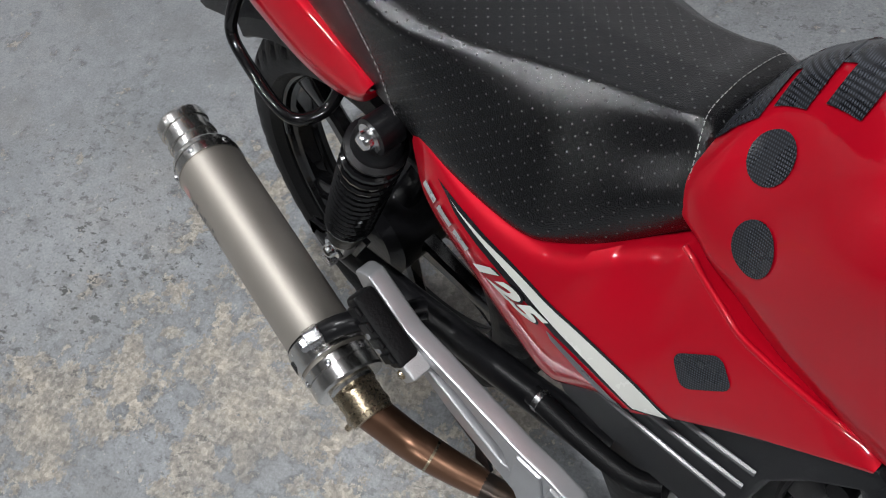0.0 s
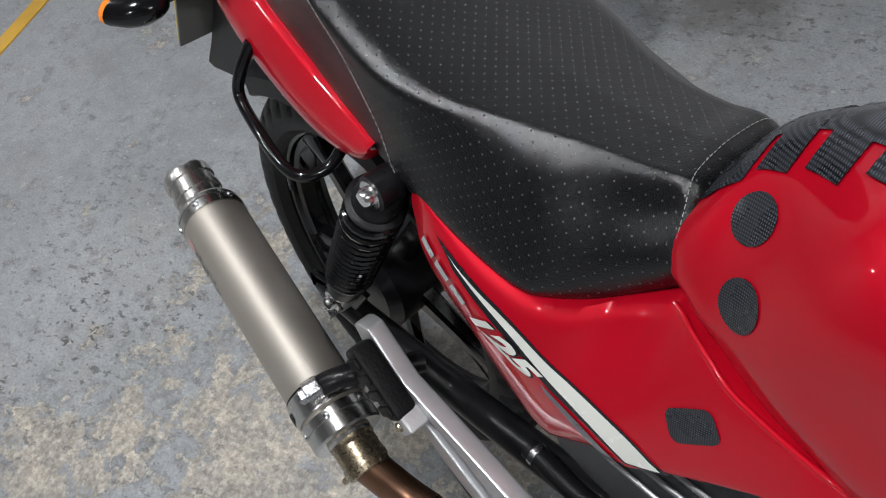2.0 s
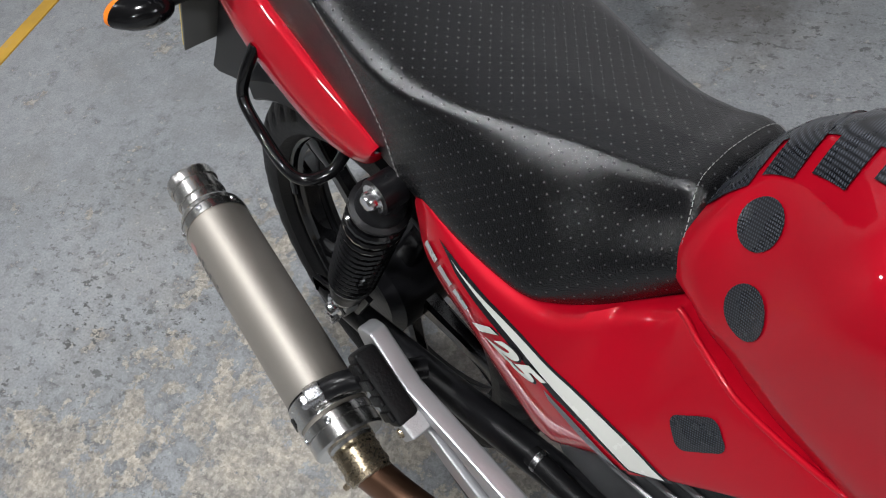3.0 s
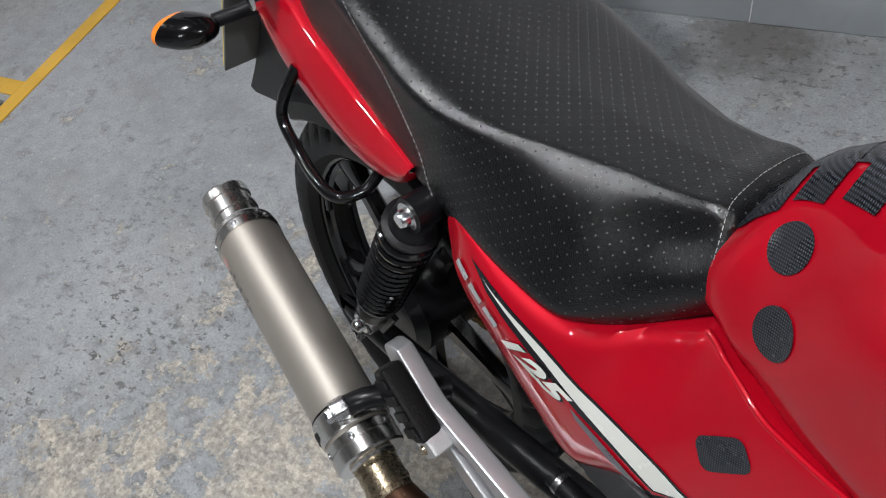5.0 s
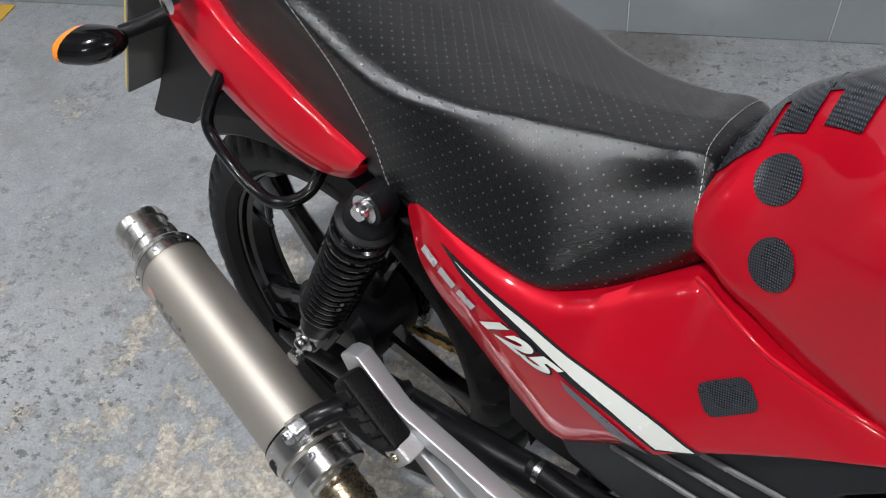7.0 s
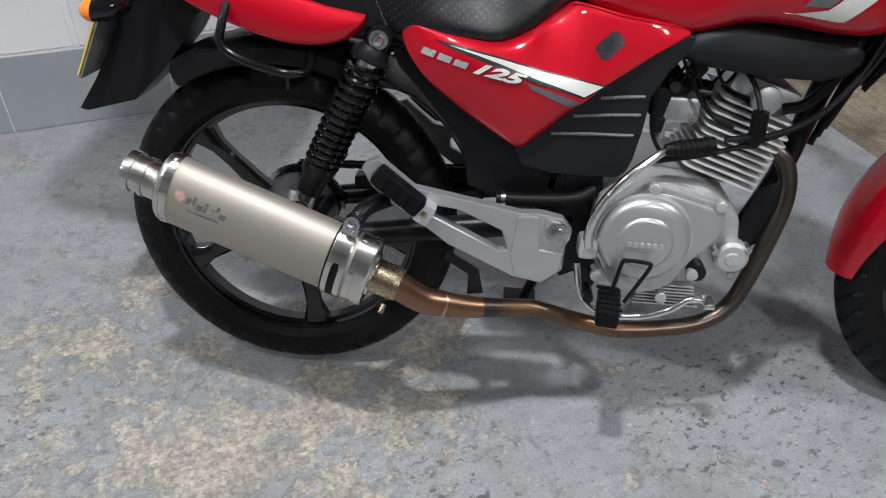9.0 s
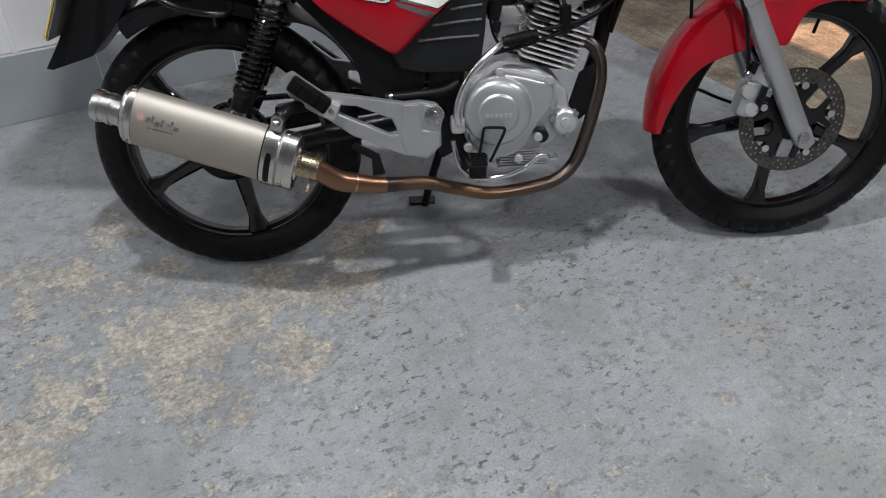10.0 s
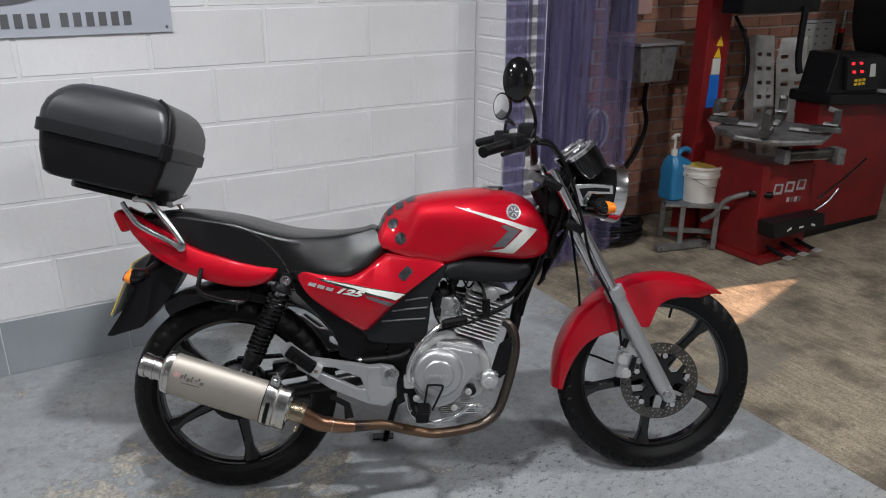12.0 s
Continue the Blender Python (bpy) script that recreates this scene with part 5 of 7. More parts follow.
part("header_pipe", tube([(0.356, -0.1715, 0.2448), (0.40, -0.157, 0.2395), (0.44, -0.146, 0.236), (0.48, -0.138, 0.224), (0.53, -0.130, 0.208), (0.60, -0.122, 0.192), (0.70, -0.11, 0.199), (0.755, -0.10, 0.214), (0.790, -0.088, 0.244), (0.812, -0.075, 0.29), (0.833, -0.06, 0.35), (0.848, -0.05, 0.415), (0.847, -0.042, 0.462), (0.832, -0.035, 0.494), (0.805, -0.03, 0.507), (0.775, -0.025, 0.512)], [0.0175, 0.0158] + [0.0150] * 14, 20), HEADER, exhaust, "brown heat-tinted header pipe")
part("bracket_tab", plate([(0.335, 0.262), (0.362, 0.266), (0.352, 0.31), (0.30, 0.34), (0.295, 0.325), (0.335, 0.30)], -0.160, -0.155, 0.001), BLACK_METAL, exhaust)

# ---- rear suspension, swing arm, frame ----
def shock(v):
    top, low = Vector((0.181, v, 0.668)), Vector((0.048, v, 0.380))
    d = (low - top).normalized()
    L_ = (low - top).length
    s = empty("shock_absorber", None, "black coil-spring rear shock absorber")
    s.parent = bike
    part("damper", tube([top + d * 0.03, low - d * 0.02], 0.018, 16, 1), STEEL, s)
    part("upper_cup", lathe([(0.012, 0.012), (0.014, 0.020), (0.020, 0.024), (0.028, 0.0255), (0.030, 0.031), (0.034, 0.031), (0.034, 0.014)], top, d, 28), BLACK_PLASTIC, s)
    part("adjuster", lathe([(L_ - 0.085, 0.02), (L_ - 0.085, 0.027), (L_ - 0.07, 0.027), (L_ - 0.068, 0.0225), (L_ - 0.035, 0.0215), (L_ - 0.033, 0.012)], top, d, 28), BLACK_METAL, s)
    pts, turns, a0, a1 = [], 14, 0.036, L_ - 0.086
    e1 = d.orthogonal().normalized()
    e2 = d.cross(e1)
    for k in range(turns * 18 + 1):
        t = k / (turns * 18)
        ang = 2 * math.pi * turns * t
        pts.append(top + d * lerp(a0, a1, t ** (0.88 if t > 0 else 1)) + (e1 * math.cos(ang) + e2 * math.sin(ang)) * lerp(0.0275, 0.0255, t))
    part("spring", tube(pts, 0.0046, 8, 1), BLACK_GLOSS, s)
    for c, nm, rad in ((top, "top_eye", 0.0185), (low, "bottom_eye", 0.017)):
        part(nm, lathe([(-0.013, 0.008), (-0.013, rad), (0.013, rad), (0.013, 0.008)], c, (0, 1, 0), 28), BLACK_METAL, s)
        out = -1 if v < 0 else 1
        part("eye_bolt", lathe([(0.012, 0.0145), (0.015, 0.0145), (0.015, 0.0095), (0.021, 0.0095), (0.025, 0.007), (0.026, 0.002)], c, (0, out, 0), 20), CHROME, s)
    clevis = part("bottom_clevis", plate([(-0.016, 0.03), (0.016, 0.03), (0.018, -0.012), (0.0, -0.024), (-0.018, -0.012)], v - 0.012, v + 0.012, 0.004), ALLOY, s)
    clevis.matrix_basis = Matrix.Translation((low.x, 0, low.z)) @ pose(0, 0, 0, 0, 24, 0)


shock(-0.118)
shock(0.118)
swing = empty("swing_arm", None, "black tubular swing arm")
swing.parent = bike
for side in (-1, 1):
    part("arm", tube([(0.50, 0.075 * side, 0.372), (0.28, 0.088 * side, 0.345), (0.02, 0.092 * side, 0.305), (-0.045, 0.092 * side, 0.300)], [0.022, 0.021, 0.019, 0.016], 14), BLACK_METAL, swing)
    part("axle_plate", plate([(-0.06, 0.318), (0.05, 0.335), (0.085, 0.395), (0.045, 0.40), (0.0, 0.345), (-0.06, 0.29)], 0.100 * side - 0.004, 0.100 * side + 0.004, 0.001), BLACK_METAL, swing)
part("cross_tube", tube([(0.42, -0.08, 0.362), (0.42, 0.08, 0.362)], 0.02, 12, 1), BLACK_METAL, swing)
part("chain_guard", plate([(0.10, 0.36), (0.42, 0.40), (0.46, 0.385), (0.45, 0.37), (0.10, 0.335)], 0.075, 0.11, 0.004), BLACK_PLASTIC, bike)
chain = empty("chain", None, "drive chain with gold side plates")
chain.parent = bike
for (ua, wa), (ub, wb) in (((0.0, 0.222), (0.5, 0.33)), ((0.0, 0.384), (0.5, 0.402))):
    part("rollers", tube([(ua, 0.066, wa), (ub, 0.066, wb)], 0.0045, 8, 1), BLACK_METAL, chain)
    d_ = Vector((ub - ua, 0, wb - wa))
    link_m = Matrix((d_.normalized(), Vector((0, 1, 0)), d_.normalized().cross(Vector((0, 1, 0))))).transposed()
    links = bmesh.new()
    for k in range(int(d_.length / 0.0127)):
        for y_ in ((-0.0085, 0.0085) if k % 2 else (-0.0062, 0.0062)):
            block(Vector((ua, 0.066 + y_, wa)) + d_.normalized() * 0.0127 * (k + 0.5), (0.0185, 0.0016, 0.0098), 0.0, link_m, links)
    part("link_run", links, GOLD_LINK if wb < 0.35 else BLACK_METAL, chain, smooth=0)
frame_parts = empty("frame", None, "black steel tube frame")
frame_parts.parent = bike
part("down_tube", tube([(0.955, 0, 0.83), (0.90, 0, 0.70), (0.868, 0, 0.56), (0.845, 0, 0.45), (0.80, 0.0, 0.33)], 0.018, 14), BLACK_METAL, frame_parts)
part("head_tube", tube([(0.985, 0, 0.775), (0.925, 0, 0.905)], 0.027, 18, 1), BLACK_METAL, frame_parts)
part("backbone", tube([(0.93, 0, 0.84), (0.78, 0, 0.76), (0.50, 0, 0.73)], 0.022, 12), BLACK_METAL, frame_parts)
part("brace", tube([(0.915, -0.03, 0.76), (0.872, -0.075, 0.66), (0.835, -0.075, 0.60), (0.80, -0.07, 0.585)], 0.009, 10), BLACK_METAL, frame_parts)
for side in (-1, 1):
    part("seat_rail", tube([(0.52, 0.085 * side, 0.655), (0.30, 0.088 * side, 0.655), (0.18, 0.078 * side, 0.662), (-0.05, 0.048 * side, 0.70), (-0.20, 0.030 * side, 0.765)], 0.013, 10), BLACK_METAL, frame_parts)
    part("seat_stay", tube([(0.505, 0.075 * side, 0.39), (0.44, 0.082 * side, 0.52), (0.33, 0.086 * side, 0.60), (0.18, 0.092 * side, 0.685)], 0.013, 10), BLACK_METAL, frame_parts)
    part("cradle", tube([(0.53, 0.07 * side, 0.47), (0.52, 0.075 * side, 0.33), (0.54, 0.07 * side, 0.25)], 0.016, 10), BLACK_METAL, frame_parts)
part("pivot_plate", plate([(0.47, 0.49), (0.54, 0.50), (0.548, 0.30), (0.49, 0.27), (0.455, 0.34)], -0.090, -0.082, 0.002), BLACK_METAL, frame_parts)
part("breather_hose", tube([(0.372, -0.11, 0.418), (0.434, -0.112, 0.421), (0.497, -0.11, 0.427), (0.53, -0.10, 0.44)], 0.0115, 12), RUBBER, bike)
part("hose_clip", tube([(0.380, -0.11, 0.4183), (0.387, -0.11, 0.4186)], 0.0128, 14, 1), STEEL, bike)
side_stand = part("side_stand", tube([(0.50, 0.10, 0.25), (0.46, 0.17, 0.10), (0.445, 0.205, 0.025)], 0.011, 10), BLACK_METAL, bike, "black side stand, down")
part("stand_foot", block((0.44, 0.215, 0.045), (0.07, 0.035, 0.006), 0.002, pose(0, 0, 0, 11, 0, 0)), BLACK_METAL, side_stand)

# rear inner guard, flap and plate
guard = bmesh.new()
rings = []
for k in range(25):
    a = radians(lerp(14, 122, k / 24))
    d = Vector((math.cos(a), 0, math.sin(a)))
    wide, grow = 1.0, 0.016 * smoothstep(62, 40, math.degrees(a))
    prof = [(y * wide, lerp(0.004, q, smoothstep(50, 70, math.degrees(a)))) for y, q in ((-0.075, -0.03), (-0.072, -0.008), (-0.05, 0.006), (0, 0.012), (0.05, 0.006), (0.072, -0.008), (0.075, -0.03))]
    loop = prof + [(y * 0.95, q - 0.004) for y, q in reversed(prof)]
    rings.append([Vector((0.003, 0, 0.302)) + d * (0.337 + grow + q) + Vector((0, y, 0)) for y, q in loop])
ring_faces(guard, rings)
part("inner_mudguard", guard, BLACK_PLASTIC, bike)
part("guard_side", plate([(0.190, 0.655), (0.203, 0.618), (0.263, 0.553), (0.303, 0.503), (0.316, 0.472), (0.322, 0.425), (0.36, 0.412), (0.452, 0.415), (0.462, 0.470), (0.42, 0.545), (0.33, 0.590), (0.25, 0.655)], -0.079, -0.071, 0.002), BLACK_PLASTIC, bike)
flap = bmesh.new()
ring_faces(flap, [[Vector((u, y, w)) for y in (-h, -h * 0.8, 0, h * 0.8, h) for u, w in (((a[0], a[1]) if abs(y) == h else (a[0] - 0.0, a[1])),)] + [Vector((b[0], y, b[1])) for y in (h, h * 0.8, 0, -h * 0.8, -h)] for a, b, h in (((-0.20, 0.745), (-0.125, 0.672), 0.047), ((-0.235, 0.690), (-0.150, 0.630), 0.044), ((-0.270, 0.625), (-0.195, 0.575), 0.043), ((-0.315, 0.552), (-0.250, 0.522), 0.042), ((-0.352, 0.500), (-0.338, 0.497), 0.041))])
tail_flap = part("tail_flap", flap, BLACK_PLASTIC, bike, "black plastic rear mudguard flap")
plate_bm = block((0, 0, 0), (0.004, 0.190, 0.168), 0.0015)
number_plate = part("number_plate", plate_bm, YELLOW, bike, "yellow rear number plate with dark bars")
number_plate.matrix_basis = pose(-0.284, 0.010, 0.646, 0, 25.5, 0)
part("plate_backing", block((0.006, 0, 0), (0.004, 0.194, 0.172), 0.0015), PLATE_BACK, number_plate, "grey plate holder")
for k in range(5):
    part("plate_bar", block((-0.0035, -0.064 + 0.032 * k, 0.03 if k < 4 else -0.03), (0.002, 0.022, 0.05), 0), DECAL_BLACK, number_plate)
part("plate_mount", block((-0.27, 0, 0.66), (0.06, 0.06, 0.03), 0.006, pose(0, 0, 0, 0, 26, 0)), BLACK_PLASTIC, bike)


def indicator(base, tip, lens_dir, lens_at, name="indicator"):
    ind = empty(name, None, "black turn indicator with an amber lens")
    ind.parent = bike
    base, tip = Vector(base), Vector(tip)
    part("stalk", tube([base, lerp(base, tip, 0.55), tip], [0.013, 0.009, 0.009], 12, 3), BLACK_PLASTIC, ind)
    d = (tip - base).normalized()
    c = tip + d * 0.034
    e = Vector(lens_dir).normalized()

    def drawn_out(bm):
        for v in bm.verts:
            v.co += d * ((v.co - c).dot(d)) * 0.75
        return bm

    body = lathe([(-0.028, 0.003), (-0.024, 0.010), (-0.017, 0.016), (-0.008, 0.0190), (lens_at, 0.0195)], c, e, 28)
    part("shell", drawn_out(body), BLACK_GLOSS, ind)
    part("lens", drawn_out(lathe([(lens_at, 0.0192), (lens_at * 0.5 + 0.010, 0.0184), (0.020, 0.0145), (0.025, 0.008), (0.027, 0.001)], c, e, 28)), AMBER, ind)
    return ind


for side in (-1, 1):
    indicator((-0.185, 0.05 * side, 0.712), (-0.207, 0.122 * side, 0.702), (-0.96, 0.28 * side, 0.05), 0.009)
    indicator((1.065, 0.08 * side, 0.862), (1.075, 0.145 * side, 0.862), (1, 0, 0), -0.004)
for side in (-1, 1):
    loop_ = part("luggage_loop", tube([(-0.056, 0.10 * side, 0.702), (-0.059, 0.119 * side, 0.674), (-0.060, 0.128 * side, 0.645), (-0.02, 0.135 * side, 0.624), (0.034, 0.142 * side, 0.613), (0.060, 0.134 * side, 0.610), (0.070, 0.108 * side, 0.613), (0.070, 0.085 * side, 0.63)], 0.0068, 12), BLACK_GLOSS, bike, "black steel luggage loop" if side < 0 else "")
    part("loop_peg", tube([(0.045, 0.142 * side, 0.608), (0.045, 0.143 * side, 0.588)], 0.004, 8, 1), BLACK_GLOSS, loop_)

# ---- luggage rack and top case ----
rack = empty("luggage_rack", None, "chrome grab rail and luggage rack")
rack.parent = bike
for side in (-1, 1):
    v = 0.102 * side
    part("grab_rail", tube([(-0.100, v, 0.772), (-0.125, v, 0.815), (-0.165, v, 0.872), (-0.19, v * 0.95, 0.897), (-0.23, v * 0.9, 0.903)], 0.0085, 14), CHROME, rack)
    part("grab_rail", tube([(-0.108, v, 0.764), (-0.150, v, 0.79), (-0.215, v, 0.829), (-0.245, v * 0.95, 0.865), (-0.262, v * 0.9, 0.893)], 0.0080, 14), CHROME, rack)
    part("cross_bolt", lathe([(0, 0.013), (0.008, 0.013), (0.010, 0.006)], (-0.104, v + 0.005 * side, 0.768), (0, side, 0), 12), CHROME, rack)
part("rack_cross", tube([(-0.22, -0.10, 0.902), (-0.22, 0.10, 0.902)], 0.009, 12, 1), CHROME, rack)
part("rack_cross", tube([(-0.13, -0.10, 0.885), (-0.13, 0.10, 0.885)], 0.009, 12, 1), CHROME, rack)
rack_pl = part("rack_plate", plate(rounded(0.26, 0.20, 0.05), -0.004, 0.012, 0.004, 2), BLACK_PLASTIC, rack)
rack_pl.matrix_basis = pose(-0.290, 0.018, 0.903, -7.4, 14.2, -2.9)

case = empty("top_case", None, "black plastic top case with a domed lid, closed")
case.parent = bike
case.matrix_basis = pose(-0.319, 0.031, 0.912, -7.4, 14.2, -2.9)


def stacked(levels):
    bm = bmesh.new()
    rings = []
    for z, l_, w_, r_, off in levels:
        rings.append([Vector((x + off, y, z)) for x, y in rounded(l_, w_, r_, 8)])
    ring_faces(bm, rings)
    return bm


part("case_base", stacked([(0.012, 0.25, 0.26, 0.025, 0.004), (0.015, 0.285, 0.30, 0.028, 0.002), (0.024, 0.305, 0.325, 0.03, 0.0), (0.08, 0.335, 0.358, 0.032, 0.0), (0.132, 0.350, 0.374, 0.034, 0.0)]), BLACK_PLASTIC, case, "matt black case bottom")
part("case_rim", stacked([(0.124, 0.358, 0.380, 0.036, 0), (0.127, 0.369, 0.392, 0.038, 0), (0.158, 0.371, 0.394, 0.038, 0), (0.161, 0.362, 0.384, 0.036, 0)]), GREY_PLASTIC, case)
part("case_lid", stacked([(0.156, 0.360, 0.382, 0.036, 0), (0.185, 0.362, 0.384, 0.036, 0.001), (0.215, 0.350, 0.376, 0.036, 0.003), (0.243, 0.322, 0.356, 0.038, 0.006), (0.264, 0.284, 0.328, 0.042, 0.008), (0.277, 0.236, 0.288, 0.045, 0.008), (0.284, 0.172, 0.226, 0.045, 0.006), (0.286, 0.07, 0.10, 0.03, 0.004)]), CASE_PLASTIC, case, "domed dark grey lid", smooth=60)
part("lid_strap", tube([(0.170, -0.181, 0.150), (0.171, -0.182, 0.185), (0.166, -0.178, 0.215), (0.157, -0.168, 0.243), (0.139, -0.152, 0.265), (0.113, -0.131, 0.278)], 0.0065, 8, 4), BLACK_PLASTIC, case, "black moulded strap at the lid's corner")
part("rim_clip", block((0.168, -0.180, 0.142), (0.030, 0.030, 0.046), 0.006, pose(0, 0, 0, 0, 0, -45)), BLACK_PLASTIC, case)
part("base_latch", block((0.15, -0.05, 0.022), (0.06, 0.09, 0.030), 0.008), BLACK_PLASTIC, case)

# ---- rider's hanger and pegs ----
for side in (-1, 1):
    hanger = empty("footrest_hanger", None, "silver cast footrest hanger with folded pegs")
    hanger.parent = bike
    v0, v1 = (-0.168, -0.146) if side < 0 else (0.146, 0.168)
    out_ = v0 if side < 0 else v1
    outline = [(0.160, 0.479), (0.171, 0.490), (0.188, 0.496), (0.214, 0.474), (0.243, 0.451), (0.341, 0.434), (0.411, 0.421), (0.442, 0.423), (0.478, 0.416), (0.495, 0.395), (0.487, 0.368), (0.486, 0.325), (0.454, 0.298), (0.407, 0.307), (0.300, 0.356), (0.251, 0.393), (0.208, 0.419), (0.176, 0.448)]
    hole = [(0.276, 0.423), (0.314, 0.419), (0.384, 0.388), (0.396, 0.355), (0.382, 0.352), (0.275, 0.405)]
    part("casting", plate(outline, v0, v1, 0.0035, holes=[hole]), SILVER, hanger, "silver cast bracket")
    part("boss", plate([(0.452, 0.418), (0.476, 0.410), (0.489, 0.392), (0.480, 0.368), (0.462, 0.362), (0.446, 0.378)], out_ - 0.004, out_ + 0.004, 0.003), SILVER, hanger)
    part("pad_face", plate([(0.407, 0.417), (0.440, 0.418), (0.447, 0.362), (0.484, 0.356), (0.482, 0.328), (0.454, 0.303), (0.410, 0.311), (0.400, 0.345)], out_ - 0.0035, out_ + 0.0035, 0.003), SILVER, hanger)
    part("mount_bolt", lathe([(0, 0.020), (0.004, 0.020), (0.005, 0.012), (0.011, 0.012), (0.013, 0.006)], (0.472, v0 - 0.003 if side < 0 else v1 + 0.003, 0.392), (0, side, 0), 20), STEEL, hanger)
    out = v0 if side < 0 else v1
    peg = part("passenger_peg", block((0.221, out + 0.014 * side, 0.452), (0.092, 0.028, 0.033), 0.006, pose(0, 0, 0, 0, 38, 0)), RUBBER, hanger, "folded black rubber passenger peg")
    for k in range(4):
        t_ = -0.03 + 0.02 * k
        part("peg_rib", block((0.221 + t_ * 0.79, out + 0.0285 * side, 0.452 - t_ * 0.62), (0.013, 0.006, 0.028), 0.002, pose(0, 0, 0, 0, 38, 0)), RUBBER, peg)
    part("peg_hinge", block((0.262, out + 0.012 * side, 0.418), (0.026, 0.026, 0.036), 0.004, pose(0, 0, 0, 0, 30, 0)), ALLOY, hanger)
    part("hinge_pin", lathe([(0, 0.006), (0.003, 0.005), (0.004, 0.001)], (0.262, out + 0.026 * side, 0.419), (0, side, 0), 12), BRASS, hanger)
    rider = part("rider_peg", tube([(0.535, 0.12 * side, 0.272), (0.535, 0.16 * side, 0.272)], 0.009, 10, 1), BLACK_METAL, bike)
    part("peg_rubber", block((0.560, 0.213 * side, 0.292), (0.036, 0.085, 0.030), 0.006, pose(0, 0, 0, 0, 0, 8 * side)), RUBBER, rider)
    for k in range(5):
        part("peg_groove", block((0.560, (0.180 + 0.016 * k) * side, 0.3075), (0.034, 0.006, 0.004), 0.001, pose(0, 0, 0, 0, 0, 8 * side)), RUBBER, rider)

# ---- engine ----
engine = empty("engine", None, "silver single-cylinder air-cooled engine")
engine.parent = bike
part("crankcase", plate([(0.532, 0.43), (0.562, 0.462), (0.632, 0.478), (0.70, 0.466), (0.762, 0.42), (0.772, 0.36), (0.735, 0.305), (0.68, 0.272), (0.60, 0.266), (0.548, 0.30), (0.526, 0.37)], -0.118, 0.11, 0.012), ALLOY, engine)
COVER_EDGE = [(p.x, p.z) for p in spline([(u_, 0, w_) for u_, w_ in ((0.540, 0.383), (0.549, 0.423), (0.586, 0.458), (0.628, 0.469), (0.689, 0.455), (0.721, 0.445), (0.728, 0.423), (0.721, 0.392), (0.689, 0.350), (0.668, 0.311), (0.630, 0.288), (0.580, 0.290), (0.545, 0.333))], 4)]
part("cover_flange", plate([(0.632 + (u_ - 0.632) * 1.07, 0.380 + (w_ - 0.380) * 1.07) for u_, w_ in COVER_EDGE], -0.132, -0.112, 0.003), ALLOY, engine)
part("clutch_cover", plate(COVER_EDGE, -0.158, -0.116, 0.012), SILVER, engine, "silver engine cover")
part("cover_dome", lathe([(0.0, 0.0735), (0.010, 0.0728), (0.019, 0.068), (0.024, 0.060), (0.0255, 0.044), (0.0285, 0.0415), (0.031, 0.0375), (0.0315, 0.002)], (0.607, -0.152, 0.390), (0, -1, 0), 64), SILVER, engine, "domed round cover")
part("cover_groove", lathe([(0.0, 0.0765), (0.003, 0.0765), (0.004, 0.0735), (0.004, 0.072)], (0.607, -0.1565, 0.390), (0, -1, 0), 64), ALLOY, engine)
for k in range(6):
    part("cover_letter", block((0.5825 + 0.0098 * k, -0.1838, 0.389), (0.0060, 0.0016, 0.0085), 0.0005), ALLOY, engine)
for uu, ww in ((0.547, 0.452), (0.543, 0.315), (0.612, 0.474), (0.716, 0.452), (0.694, 0.330), (0.652, 0.284)):
    part("cover_bolt", lathe([(0, 0.0095), (0.010, 0.0095), (0.012, 0.006)], (uu, -0.150, ww), (0, -1, 0), 12), ALLOY, engine)
part("oil_cap", lathe([(0, 0.015), (0.026, 0.015), (0.028, 0.011)], (0.703, -0.125, 0.330), (0, -1, 0), 20), BLACK_METAL, engine)
part("filter_cover", lathe([(0, 0.029), (0.018, 0.028), (0.023, 0.022), (0.023, 0.012), (0.027, 0.010), (0.027, 0.002)], (0.757, -0.114, 0.353), (0, -1, 0), 32), ALLOY, engine)
for k in range(3):
    a = radians(120 * k + 40)
    part("filter_bolt", lathe([(0, 0.006), (0.022, 0.006)], (0.757 + 0.029 * math.cos(a), -0.116, 0.353 + 0.029 * math.sin(a)), (0, -1, 0), 10), STEEL, engine)
for k in range(7):
    part("sump_fin", block((0.665, -0.03, 0.258 + 0.006 * k), (0.11 - 0.004 * k, 0.21, 0.003), 0.0008), ALLOY, engine)
CA = Vector((0.319, 0, 0.948))   # cylinder axis
CX = Vector((0.948, 0, -0.319))
C0 = Vector((0.722, -0.01, 0.458))
R3 = Matrix((CX, (0, 1, 0), CA)).transposed()
for k in range(11):
    wd = (0.128, 0.150) if k < 7 else (0.140 - 0.006 * (k - 7), 0.150)
    fin = part("cooling_fin", plate(rounded(wd[0], wd[1], 0.014, 3), -0.0019, 0.0019, 0.0006, 2), FIN_ALLOY, engine)
    fin.matrix_basis = Matrix.Translation(C0 + CA * (0.012 + 0.0118 * k)) @ R3.to_4x4()
part("barrel", tube([C0, C0 + CA * 0.15], 0.048, 24, 1), BLACK_METAL, engine)
part("cylinder_head", block(C0 + CA * 0.158, (0.115, 0.115, 0.035), 0.010, R3), ALLOY, engine)
part("cam_cover", lathe([(0, 0.023), (0.010, 0.022), (0.013, 0.016), (0.013, 0.002)], C0 + CA * 0.150 + Vector((0.0, -0.066, 0)), (0, -1, 0), 28), ALLOY, engine)
